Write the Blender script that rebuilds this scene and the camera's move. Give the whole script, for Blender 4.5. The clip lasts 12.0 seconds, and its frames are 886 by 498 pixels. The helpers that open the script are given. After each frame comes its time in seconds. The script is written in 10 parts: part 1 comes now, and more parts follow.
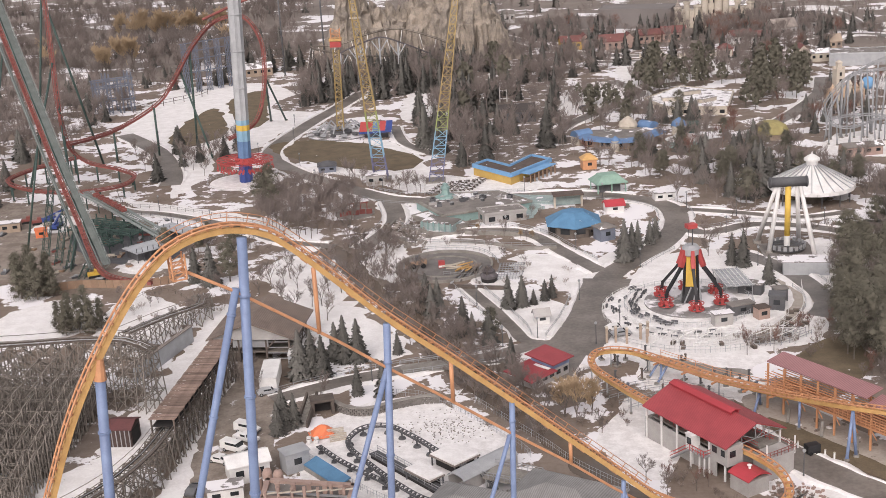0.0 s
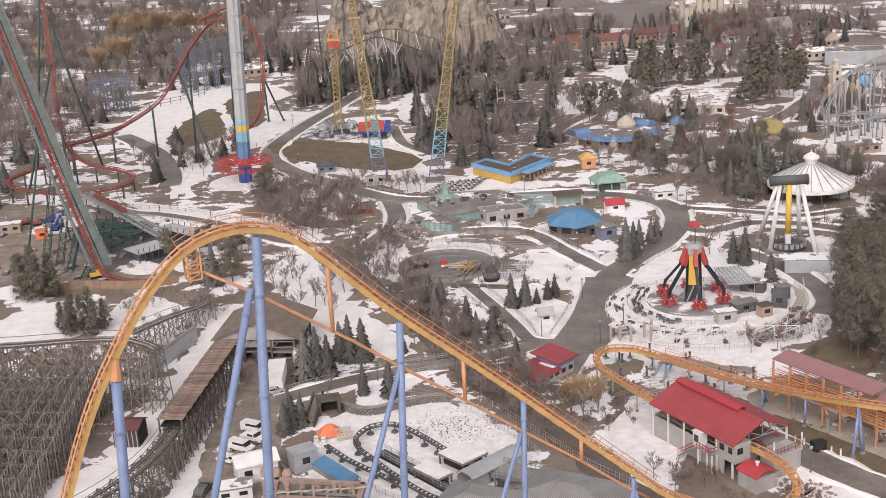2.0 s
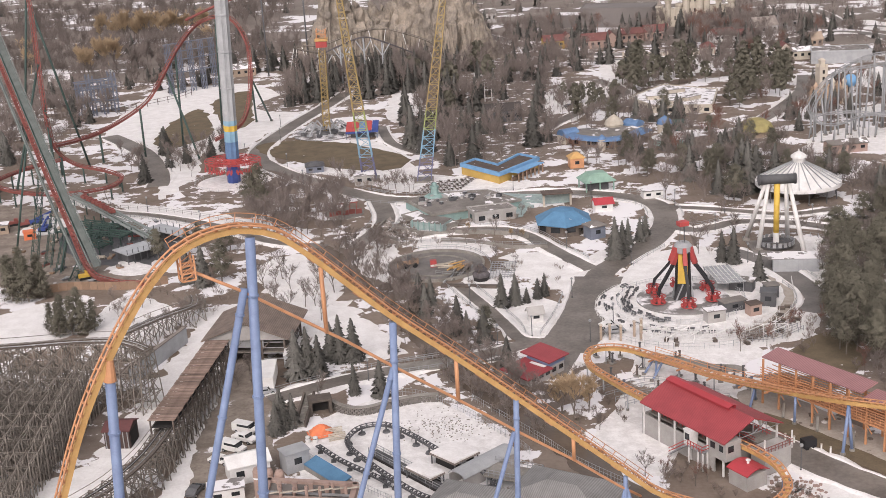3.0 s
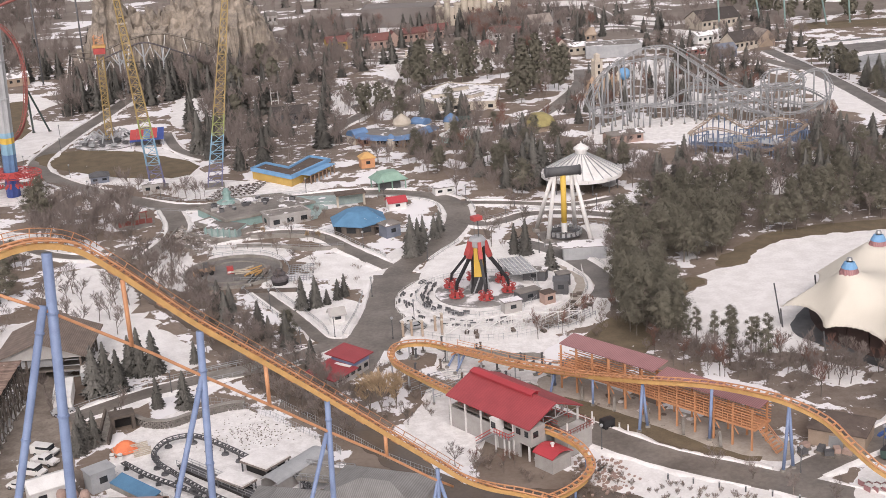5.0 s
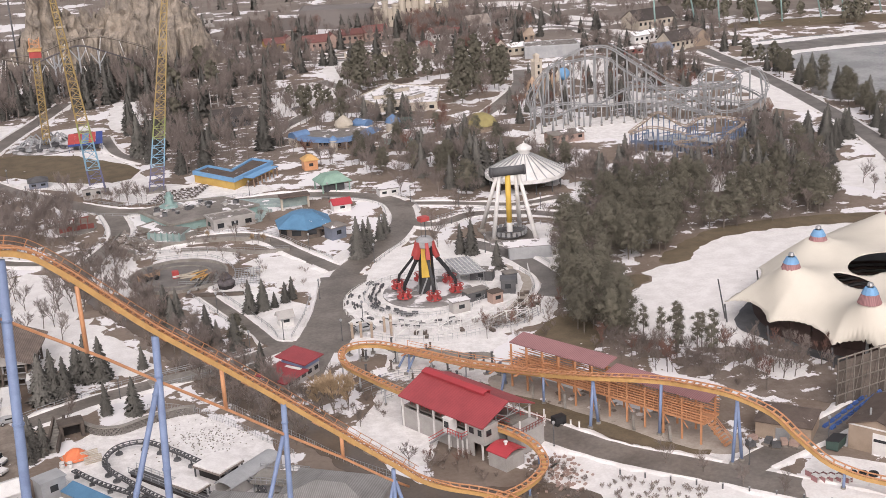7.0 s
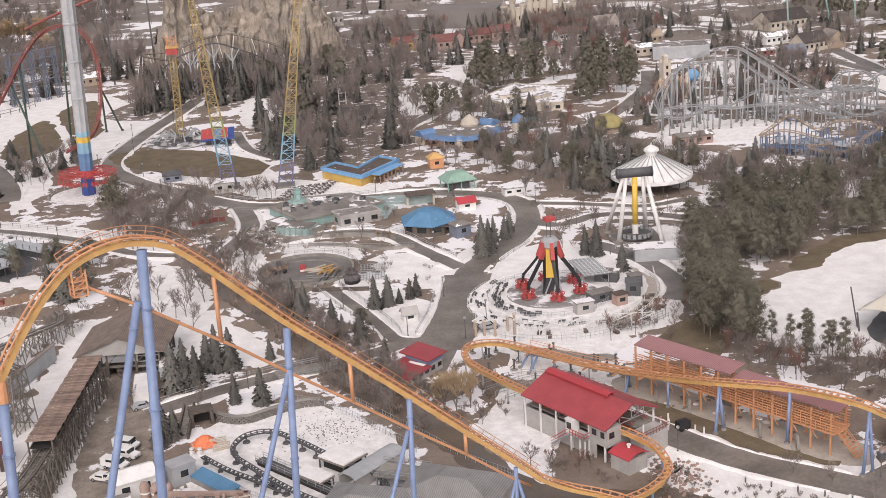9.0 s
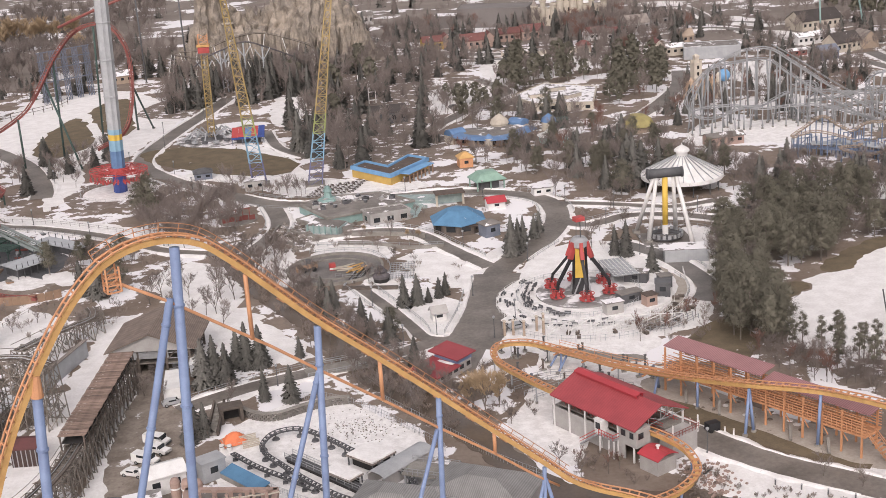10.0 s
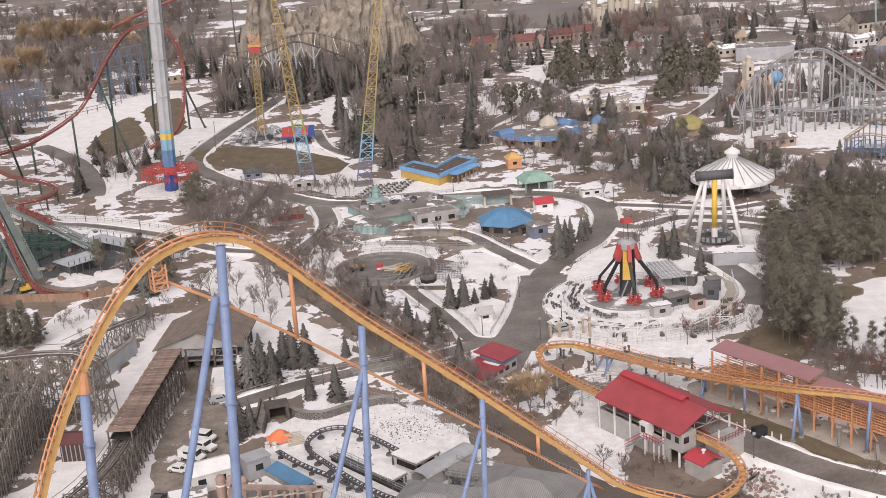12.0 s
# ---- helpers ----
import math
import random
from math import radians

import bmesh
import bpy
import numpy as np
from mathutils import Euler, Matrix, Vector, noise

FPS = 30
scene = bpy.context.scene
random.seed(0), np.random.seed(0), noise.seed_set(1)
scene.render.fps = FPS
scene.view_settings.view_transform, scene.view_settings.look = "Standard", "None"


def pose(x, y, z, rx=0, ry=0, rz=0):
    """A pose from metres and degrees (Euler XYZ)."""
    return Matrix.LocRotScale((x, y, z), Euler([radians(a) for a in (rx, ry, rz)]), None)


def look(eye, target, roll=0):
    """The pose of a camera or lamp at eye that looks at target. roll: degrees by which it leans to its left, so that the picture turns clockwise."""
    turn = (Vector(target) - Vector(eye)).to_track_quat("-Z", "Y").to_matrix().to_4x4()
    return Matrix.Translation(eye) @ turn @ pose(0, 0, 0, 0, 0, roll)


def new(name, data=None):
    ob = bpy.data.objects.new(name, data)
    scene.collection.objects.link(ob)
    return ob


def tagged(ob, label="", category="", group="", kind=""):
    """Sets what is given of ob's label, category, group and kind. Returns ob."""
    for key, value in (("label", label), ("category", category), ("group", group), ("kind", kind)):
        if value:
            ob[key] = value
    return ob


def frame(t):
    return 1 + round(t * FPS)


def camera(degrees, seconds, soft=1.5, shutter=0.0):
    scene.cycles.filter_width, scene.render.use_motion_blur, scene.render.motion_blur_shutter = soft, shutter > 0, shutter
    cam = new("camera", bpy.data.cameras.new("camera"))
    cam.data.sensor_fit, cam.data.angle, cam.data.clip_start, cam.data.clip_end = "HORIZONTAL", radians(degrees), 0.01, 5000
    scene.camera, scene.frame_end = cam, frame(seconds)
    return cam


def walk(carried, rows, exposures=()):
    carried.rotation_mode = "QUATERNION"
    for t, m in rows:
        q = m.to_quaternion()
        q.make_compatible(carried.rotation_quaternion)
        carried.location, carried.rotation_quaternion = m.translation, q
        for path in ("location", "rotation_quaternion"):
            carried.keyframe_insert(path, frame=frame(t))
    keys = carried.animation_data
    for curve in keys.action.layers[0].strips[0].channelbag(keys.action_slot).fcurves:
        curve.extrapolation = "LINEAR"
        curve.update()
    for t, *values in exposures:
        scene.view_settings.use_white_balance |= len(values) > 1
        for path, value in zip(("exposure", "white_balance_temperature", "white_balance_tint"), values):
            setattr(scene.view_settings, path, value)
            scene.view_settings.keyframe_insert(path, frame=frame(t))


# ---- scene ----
cam = camera(39.2, 12.0, soft=0.85)
PATH = [
    (0, (5.374, 1.924, 100.2), (5.341, 3.833, 99.603), -3.6),
    (0.5, (4.674, 1.883, 100.271), (4.65, 3.791, 99.673), -3.5),
    (1, (4.073, 1.713, 100.37), (4.052, 3.622, 99.772), -3.6),
    (1.5, (3.329, 1.5, 100.378), (3.31, 3.409, 99.78), -3.6),
    (2, (2.745, 1.327, 100.458), (2.725, 3.235, 99.86), -3.7),
    (2.5, (2.261, 1.278, 100.553), (2.238, 3.186, 99.954), -3.7),
    (3, (1.91, 1.008, 100.662), (1.912, 2.916, 100.062), -3.7),
    (3.2, (1.754, 0.883, 100.661), (1.79, 2.79, 100.059), -3.7),
    (4.8, (0.128, -0.009, 101.204), (0.437, 1.868, 100.586), -3.4),
    (5, (-0.046, -0.038, 101.171), (0.29, 1.834, 100.552), -3.5),
    (5.5, (-0.385, -0.307, 101.27), (0.012, 1.552, 100.648), -3.4),
    (6, (-1.082, -0.526, 101.483), (-0.642, 1.323, 100.859), -3.3),
    (6.5, (-1.632, -0.474, 101.549), (-1.191, 1.374, 100.925), -3.4),
    (7, (-2.426, -0.375, 101.616), (-1.992, 1.476, 100.992), -3.4),
    (7.5, (-2.745, -0.579, 101.741), (-2.446, 1.3, 101.124), -3.6),
    (7.6, (-2.82, -0.587, 101.742), (-2.531, 1.293, 101.125), -3.6),
    (9.3, (-3.9, -0.72, 101.7), (-3.664, 1.17, 101.088), -3.9),
    (9.5, (-4.025, -0.737, 101.701), (-3.798, 1.154, 101.089), -3.9),
    (10, (-4.036, -0.903, 101.816), (-3.835, 0.991, 101.205), -3.9),
    (10.5, (-3.904, -0.906, 101.874), (-3.724, 0.99, 101.264), -4.1),
    (11, (-3.789, -0.937, 101.867), (-3.627, 0.961, 101.258), -4.1),
    (11.5, (-3.577, -1.02, 101.846), (-3.435, 0.88, 101.239), -4.1),
    (12, (-3.384, -0.968, 101.805), (-3.262, 0.935, 101.2), -4.1),
]
walk(cam, [(t, look(*row)) for t, *row in PATH], exposures=[(0, 0.0, 6600, 17), (12, 0.0, 6600, 17)])

# ---- world and light: a flat overcast winter day ----
world = bpy.data.worlds.new("overcast_sky")
scene.world = world
world.use_nodes = True
wn = world.node_tree.nodes
sky = wn.new("ShaderNodeTexSky")
sky.sky_type = "NISHITA"
sky.sun_disc = False
sky.sun_elevation = radians(38)
sky.sun_rotation = radians(200)
sky.air_density, sky.dust_density, sky.ozone_density = 1.0, 6.0, 0.6
soften = wn.new("ShaderNodeHueSaturation")
soften.inputs["Saturation"].default_value = 0.25
world.node_tree.links.new(sky.outputs[0], soften.inputs["Color"])
world.node_tree.links.new(soften.outputs[0], wn["Background"].inputs[0])
wn["Background"].inputs[1].default_value = 0.145

sun_lamp = bpy.data.lights.new("sun", "SUN")
sun_lamp.energy, sun_lamp.angle, sun_lamp.color = 0.8, radians(25), (1.0, 0.95, 0.9)
sun = new("sun", sun_lamp)
sun.matrix_world = look((60, -160, 200), (0, 0, 0))


# ---- building helpers ----
class Geo:
    """Collects faces for one mesh."""

    def __init__(self):
        self.v, self.f, self.n = [], [], []

    def add(self, verts, faces):
        n = len(self.v)
        self.v += [tuple(p) for p in verts]
        self.f += [tuple(i + n for i in f) for f in faces]
        return self

    def box(self, c, s, rz=0.0, tilt=None):
        x, y, z = s[0] / 2, s[1] / 2, s[2] / 2
        m = Matrix.Translation(c) @ (tilt or Matrix.Rotation(rz, 4, "Z"))
        vs = [m @ Vector((a * x, b * y, d * z)) for d in (-1, 1) for a, b in ((-1, -1), (1, -1), (1, 1), (-1, 1))]
        return self.add(vs, [(3, 2, 1, 0), (4, 5, 6, 7), (0, 1, 5, 4), (1, 2, 6, 5), (2, 3, 7, 6), (3, 0, 4, 7)])

    def beam(self, p, q, w, h=None):
        p, q = Vector(p), Vector(q)
        d = q - p
        return self.box((p + q) / 2, (w, h or w, d.length), tilt=d.to_track_quat("Z", "Y").to_matrix().to_4x4())

    def tube(self, p, q, r, n=8, r2=None, caps=True):
        p, q = Vector(p), Vector(q)
        rot = (q - p).to_track_quat("Z", "Y").to_matrix()
        r2 = r if r2 is None else r2
        vs = []
        for c, rad in ((p, r), (q, r2)):
            for k in range(n):
                a = 2 * math.pi * k / n
                vs.append(c + rot @ Vector((rad * math.cos(a), rad * math.sin(a), 0)))
        fs = [(k, (k + 1) % n, n + (k + 1) % n, n + k) for k in range(n)]
        if caps:
            fs += [tuple(range(n - 1, -1, -1)), tuple(range(n, 2 * n))]
        return self.add(vs, fs)

    def lathe(self, c, profile, n=24, a0=0.0):
        """Revolves (radius, height) pairs about the upright through c."""
        vs = [(c[0] + r * math.cos(a0 + 2 * math.pi * k / n), c[1] + r * math.sin(a0 + 2 * math.pi * k / n), c[2] + z)
              for r, z in profile for k in range(n)]
        fs = [(i * n + k, i * n + (k + 1) % n, (i + 1) * n + (k + 1) % n, (i + 1) * n + k)
              for i in range(len(profile) - 1) for k in range(n)]
        return self.add(vs, fs)

    def prism(self, poly, z0, z1):
        n = len(poly)
        if sum(a[0] * b[1] - b[0] * a[1] for a, b in zip(poly, poly[1:] + poly[:1])) < 0:
            poly = poly[::-1]
        vs = [(x, y, z0) for x, y in poly] + [(x, y, z1) for x, y in poly]
        fs = [(k, (k + 1) % n, n + (k + 1) % n, n + k) for k in range(n)]
        return self.add(vs, fs + [tuple(range(n - 1, -1, -1)), tuple(range(n, 2 * n))])

    def gable(self, lx, ly, z0, z1, over=0.4, t=0.25, c=(0, 0)):
        """A gabled roof with its ridge along x: two slabs of thickness t."""
        for side in (-1, 1):
            a, b = lx / 2 + over, (ly / 2 + over) * side
            drop = (z1 - z0) * (1 + over / (ly / 2))
            vs = [(c[0] + sx * a, c[1] + yy, z1 - dz + dt) for dt in (0, t) for sx, yy, dz in
                  ((-1, 0, 0), (1, 0, 0), (1, b, drop), (-1, b, drop))]
            fs = [(0, 1, 2, 3), (7, 6, 5, 4), (0, 4, 5, 1), (1, 5, 6, 2), (2, 6, 7, 3), (3, 7, 4, 0)]
            if side > 0:
                fs = [f[::-1] for f in fs]
            self.add(vs, [f[::-1] for f in fs])
        return self

    def gable_walls(self, lx, ly, z0, z1, z2, c=(0, 0)):
        """A house body whose two end walls run up to a ridge along x."""
        x, y = lx / 2, ly / 2
        vs = [(c[0] + sx * x, c[1] + yy, z) for sx in (-1, 1) for yy, z in ((-y, z0), (y, z0), (y, z1), (0, z2), (-y, z1))]
        return self.add(vs, [(0, 4, 3, 2, 1), (5, 6, 7, 8, 9), (0, 5, 9, 4), (1, 2, 7, 6), (2, 3, 8, 7), (3, 4, 9, 8)])

    def hip(self, lx, ly, z0, z1, top=0.15, t=0.25, c=(0, 0)):
        r = []
        for k, z in ((1, z0), (1, z0 + t), (top, z1)):
            r += [(c[0] + sx * lx / 2 * k, c[1] + sy * ly / 2 * k, z) for sx, sy in ((-1, -1), (1, -1), (1, 1), (-1, 1))]
        fs = [(i + k, i + (k + 1) % 4, i + 4 + (k + 1) % 4, i + 4 + k) for i in (0, 4) for k in range(4)]
        return self.add(r, fs + [(3, 2, 1, 0), (8, 9, 10, 11)])

    def sweep(self, rings):
        """Joins rings of equally many points."""
        n = len(rings[0])
        vs = [p for ring in rings for p in ring]
        fs = [(i * n + k, i * n + (k + 1) % n, (i + 1) * n + (k + 1) % n, (i + 1) * n + k)
              for i in range(len(rings) - 1) for k in range(n)]
        return self.add(vs, fs + [tuple(range(n - 1, -1, -1)), tuple((len(rings) - 1) * n + k for k in range(n))])

    def mesh(self, name, smooth=False):
        me = bpy.data.meshes.new(name)
        me.from_pydata(self.v, [], self.f)
        if smooth:
            me.polygons.foreach_set("use_smooth", [True] * len(self.f))
        me.update()
        if self.n and len(self.n) == len(self.v):
            me.polygons.foreach_set("use_smooth", [True] * len(self.f))
            me.normals_split_custom_set_from_vertices(self.n)
        return me

    def leaf(self, verts, faces, out):
        """Faces of foliage that share the rounded normal of the bough or clump they sit on."""
        a, b, c = (Vector(verts[i]) for i in faces[0][:3])
        if (b - a).cross(c - a).dot(out) < 0:
            faces = [f[::-1] for f in faces]
        self.n += [tuple(out)] * len(verts)
        return self.add(verts, faces)


def thing(name, at=(0, 0, 0), rz=0.0, label="", category="", group="", kind=""):
    ob = new(name)
    ob.empty_display_size = 0.5
    ob.matrix_basis = Matrix.Translation(at) @ Matrix.Rotation(rz, 4, "Z")
    return tagged(ob, label, category, group, kind)


def part(name, shape, material, parent=None, label="", smooth=False, m=None):
    me = shape.mesh(name, smooth) if isinstance(shape, Geo) else shape
    if material and not me.materials:
        me.materials.append(material)
    ob = new(name, me)
    ob.parent = parent
    if m is not None:
        ob.matrix_basis = m
    return tagged(ob, label)


def smooth_line(pts, step=1.0, closed=False):
    """A Catmull-Rom line through the points, sampled about every step metres."""
    p = [Vector(q) for q in pts]
    n = len(p)
    out = []
    for i in range(n if closed else n - 1):
        a, b, c, d = ((p[(i + k) % n] for k in (-1, 0, 1, 2)) if closed else
                      (p[max(i - 1, 0)], p[i], p[i + 1], p[min(i + 2, n - 1)]))
        cuts = max(2, int((c - b).length / step))
        for k in range(cuts):
            t = k / cuts
            out.append(0.5 * (2 * b + (c - a) * t + (2 * a - 5 * b + 4 * c - d) * t * t + (3 * b - a - 3 * c + d) * t ** 3))
    if not closed:
        out.append(p[-1])
    return out


# ---- materials ----
def mat(name, c1, c2=None, rough=0.7, metal=0.0, scale=0.35, fine=6.0, bump=0.15, rnd=0.12, snow=0.0, spec=0.35, wave=0.0, axis="X", edge=0.03, sat=0.85, speck=0.0, speck_scale=1.3, speck_col=(0.24, 0.20, 0.165)):
    """Two tones mixed by large stains and fine grain; snow: the share of up-facing faces that snow covers; wave: ribs per metre; speck: share of dirt flecks."""
    c2 = c2 or tuple(c * 0.7 for c in c1)
    c1, c2 = (tuple(sum(c) / 3 + (v - sum(c) / 3) * sat for v in c) for c in (c1, c2))
    m = bpy.data.materials.new(name)
    m.use_nodes = True
    nt = m.node_tree
    bsdf = nt.nodes["Principled BSDF"]
    bsdf.inputs["Roughness"].default_value = rough
    bsdf.inputs["Metallic"].default_value = metal
    bsdf.inputs["Specular IOR Level"].default_value = spec

    def node(kind, **sets):
        n = nt.nodes.new(kind)
        for k, v in sets.items():
            n.inputs[k.replace("_", " ")].default_value = v
        return n

    co = node("ShaderNodeTexCoord")
    big = node("ShaderNodeTexNoise", Scale=scale, Detail=4.0, Roughness=0.6)
    small = node("ShaderNodeTexNoise", Scale=fine, Detail=4.0, Roughness=0.65)
    nt.links.new(co.outputs["Object"], big.inputs["Vector"])
    nt.links.new(co.outputs["Object"], small.inputs["Vector"])
    both = node("ShaderNodeMath")
    both.operation = "MULTIPLY_ADD"
    both.inputs[1].default_value = 0.5
    nt.links.new(small.outputs[0], both.inputs[0])
    nt.links.new(big.outputs[0], both.inputs[2])
    ramp = nt.nodes.new("ShaderNodeValToRGB")
    ramp.color_ramp.elements[0].position, ramp.color_ramp.elements[1].position = 0.6, 0.9
    ramp.color_ramp.elements[0].color, ramp.color_ramp.elements[1].color = (*c1, 1), (*c2, 1)
    nt.links.new(both.outputs[0], ramp.inputs[0])
    colour = ramp.outputs[0]
    height = small.outputs[0]
    if wave:
        w = node("ShaderNodeTexWave", Scale=wave)
        w.bands_direction = axis
        nt.links.new(co.outputs["Object"], w.inputs["Vector"])
        height = w.outputs[1]
        dark = node("ShaderNodeMix")
        dark.data_type, dark.blend_type = "RGBA", "MULTIPLY"
        dark.inputs[0].default_value = 0.3
        nt.links.new(colour, dark.inputs[6])
        nt.links.new(w.outputs[0], dark.inputs[7])
        colour = dark.outputs[2]
    if rnd:
        info = node("ShaderNodeObjectInfo")
        hsv = node("ShaderNodeHueSaturation")
        span = node("ShaderNodeMapRange", To_Min=1 - rnd, To_Max=1 + rnd)
        nt.links.new(info.outputs["Random"], span.inputs[0])
        nt.links.new(span.outputs[0], hsv.inputs["Value"])
        nt.links.new(colour, hsv.inputs["Color"])
        colour = hsv.outputs[0]
    if snow:
        geo = node("ShaderNodeNewGeometry")
        sep = node("ShaderNodeSeparateXYZ")
        up = node("ShaderNodeMapRange", From_Min=0.55, From_Max=0.85)
        cover = node("ShaderNodeMapRange", From_Min=1.0 - snow - edge, From_Max=1.0 - snow + edge)
        stretch = node("ShaderNodeMapRange", From_Min=0.28, From_Max=0.72)
        drift = node("ShaderNodeTexNoise", Scale=scale * 0.8, Detail=6.0, Roughness=0.62)
        nt.links.new(geo.outputs["Position"], drift.inputs["Vector"])
        nt.links.new(geo.outputs["Normal"], sep.inputs[0])
        nt.links.new(sep.outputs[2], up.inputs[0])
        nt.links.new(drift.outputs[0], stretch.inputs[0])
        nt.links.new(stretch.outputs[0], cover.inputs[0])
        both2 = node("ShaderNodeMath")
        both2.operation = "MULTIPLY"
        nt.links.new(up.outputs[0], both2.inputs[0])
        nt.links.new(cover.outputs[0], both2.inputs[1])
        mix = node("ShaderNodeMix")
        mix.data_type = "RGBA"
        mix.inputs[7].default_value = (0.80, 0.78, 0.79, 1)
        nt.links.new(both2.outputs[0], mix.inputs[0])
        nt.links.new(colour, mix.inputs[6])
        colour = mix.outputs[2]
    if speck:
        dirt = node("ShaderNodeTexNoise", Scale=speck_scale, Detail=5.0, Roughness=0.7)
        nt.links.new(co.outputs["Object"], dirt.inputs["Vector"])
        cut = node("ShaderNodeMapRange", From_Min=0.70 - speck, From_Max=0.76 - speck, To_Max=0.8)
        nt.links.new(dirt.outputs[0], cut.inputs[0])
        fleck = node("ShaderNodeMix")
        fleck.data_type = "RGBA"
        fleck.inputs[7].default_value = (*speck_col, 1)
        nt.links.new(cut.outputs[0], fleck.inputs[0])
        nt.links.new(colour, fleck.inputs[6])
        colour = fleck.outputs[2]
    nt.links.new(colour, bsdf.inputs["Base Color"])
    if bump:
        bn = node("ShaderNodeBump", Strength=bump, Distance=0.05)
        nt.links.new(height, bn.inputs["Height"])
        nt.links.new(bn.outputs[0], bsdf.inputs["Normal"])
    return m


M_GROUND = mat("winter_ground", (0.175, 0.128, 0.096), (0.245, 0.19, 0.15), 0.95, scale=0.10, fine=1.2, bump=0.3, rnd=0, snow=0.46, edge=0.02, speck=0.06, speck_scale=0.7)
M_FAR = mat("far_winter_ground", (0.19, 0.155, 0.13), (0.25, 0.21, 0.18), 0.95, scale=0.035, fine=0.4, bump=0.2, rnd=0, snow=0.36, edge=0.02)
M_SNOW = mat("old_snow", (0.81, 0.785, 0.77), (0.69, 0.66, 0.64), 0.85, scale=0.25, fine=2.0, bump=0.4, rnd=0, speck=0.035, speck_scale=0.9)
M_SNOW_DIRTY = mat("trodden_snow", (0.83, 0.805, 0.79), (0.66, 0.63, 0.61), 0.9, scale=0.5, fine=2.6, bump=0.5, rnd=0, speck=0.05, speck_scale=2.2, speck_col=(0.46, 0.42, 0.39))
M_ASPHALT = mat("wet_asphalt", (0.235, 0.203, 0.174), (0.125, 0.106, 0.09), 0.5, scale=0.09, fine=1.2, bump=0.15, rnd=0, spec=0.5, speck=0.05, speck_scale=0.5, speck_col=(0.09, 0.083, 0.077))
M_PATH = mat("pale_path", (0.22, 0.20, 0.185), (0.14, 0.13, 0.12), 0.75, scale=0.15, fine=2.0, bump=0.1, rnd=0)
M_GRASS = mat("dead_grass", (0.18, 0.135, 0.08), (0.125, 0.095, 0.058), 0.95, scale=0.2, fine=3.0, bump=0.4, rnd=0, snow=0.06)
M_MULCH = mat("brown_brush_ground", (0.165, 0.125, 0.10), (0.23, 0.185, 0.152), 0.95, scale=0.3, fine=3.0, bump=0.5, rnd=0, snow=0.34)
M_CONCRETE = mat("damp_concrete", (0.30, 0.28, 0.25), (0.20, 0.18, 0.155), 0.85, scale=0.3, fine=4.0, rnd=0.08)
M_WATER = mat("brown_creek_water", (0.165, 0.122, 0.09), (0.125, 0.095, 0.072), 0.14, scale=0.1, fine=1.5, bump=0.08, rnd=0, spec=0.5)
M_POND = mat("grey_pond_water", (0.20, 0.19, 0.18), (0.34, 0.32, 0.31), 0.18, scale=0.05, fine=0.8, bump=0.05, rnd=0, spec=0.5)
M_ORANGE = mat("orange_track_paint", (0.64, 0.295, 0.125), (0.52, 0.235, 0.10), 0.45, scale=0.5, rnd=0.05)
M_YELLOW_OR = mat("yellow_orange_spine_paint", (0.66, 0.38, 0.11), (0.54, 0.30, 0.085), 0.45, scale=0.5, rnd=0.04)
M_PALE_BLUE = mat("pale_blue_steel_paint", (0.19, 0.27, 0.45), (0.15, 0.21, 0.365), 0.45, scale=0.4, rnd=0.05)
M_RED_ROOF = mat("red_sheet_roof", (0.46, 0.060, 0.070), (0.38, 0.050, 0.060), 0.5, scale=0.3, rnd=0.04, wave=1.2, axis="X", bump=0.3)
M_RED_RIDGE = mat("bright_red_sheet", (0.50, 0.035, 0.05), (0.42, 0.035, 0.045), 0.45, rnd=0.03)
M_PINK_ROOF = mat("faded_red_roof", (0.43, 0.20, 0.20), (0.37, 0.17, 0.172), 0.6, scale=0.2, rnd=0.03, wave=0.8, axis="X")
M_GREY_WALL = mat("grey_block_wall", (0.42, 0.40, 0.38), (0.34, 0.32, 0.30), 0.8, scale=0.4, rnd=0.06)
M_DARK_GREY = mat("dark_grey_steel", (0.12, 0.12, 0.125), (0.08, 0.08, 0.085), 0.6, rnd=0.1)
# near-black; stands in for shade behind openings and below the plank roof
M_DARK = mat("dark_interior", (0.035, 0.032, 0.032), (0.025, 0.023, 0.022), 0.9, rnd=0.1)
M_STEEL = mat("galvanised_steel", (0.42, 0.43, 0.44), (0.33, 0.335, 0.34), 0.45, metal=0.4, rnd=0.1)
M_SILVER = mat("silver_grey_paint", (0.40, 0.41, 0.42), (0.32, 0.33, 0.34), 0.5, rnd=0.08)
M_WHITE = mat("white_paint", (0.74, 0.73, 0.71), (0.62, 0.60, 0.58), 0.6, rnd=0.05)
M_CREAM = mat("cream_membrane", (0.70, 0.645, 0.545), (0.63, 0.58, 0.485), 0.7, scale=0.08, rnd=0.0, bump=0.03)
M_TIMBER = mat("weathered_grey_timber", (0.235, 0.205, 0.175), (0.165, 0.142, 0.12), 0.9, scale=0.8, rnd=0.25)
M_TIMBER_DK = mat("dark_old_timber", (0.145, 0.115, 0.095), (0.10, 0.08, 0.066), 0.9, scale=0.8, rnd=0.25)
M_PLANK = mat("brown_roof_plank", (0.30, 0.205, 0.16), (0.20, 0.135, 0.105), 0.9, scale=0.8, rnd=0.28)
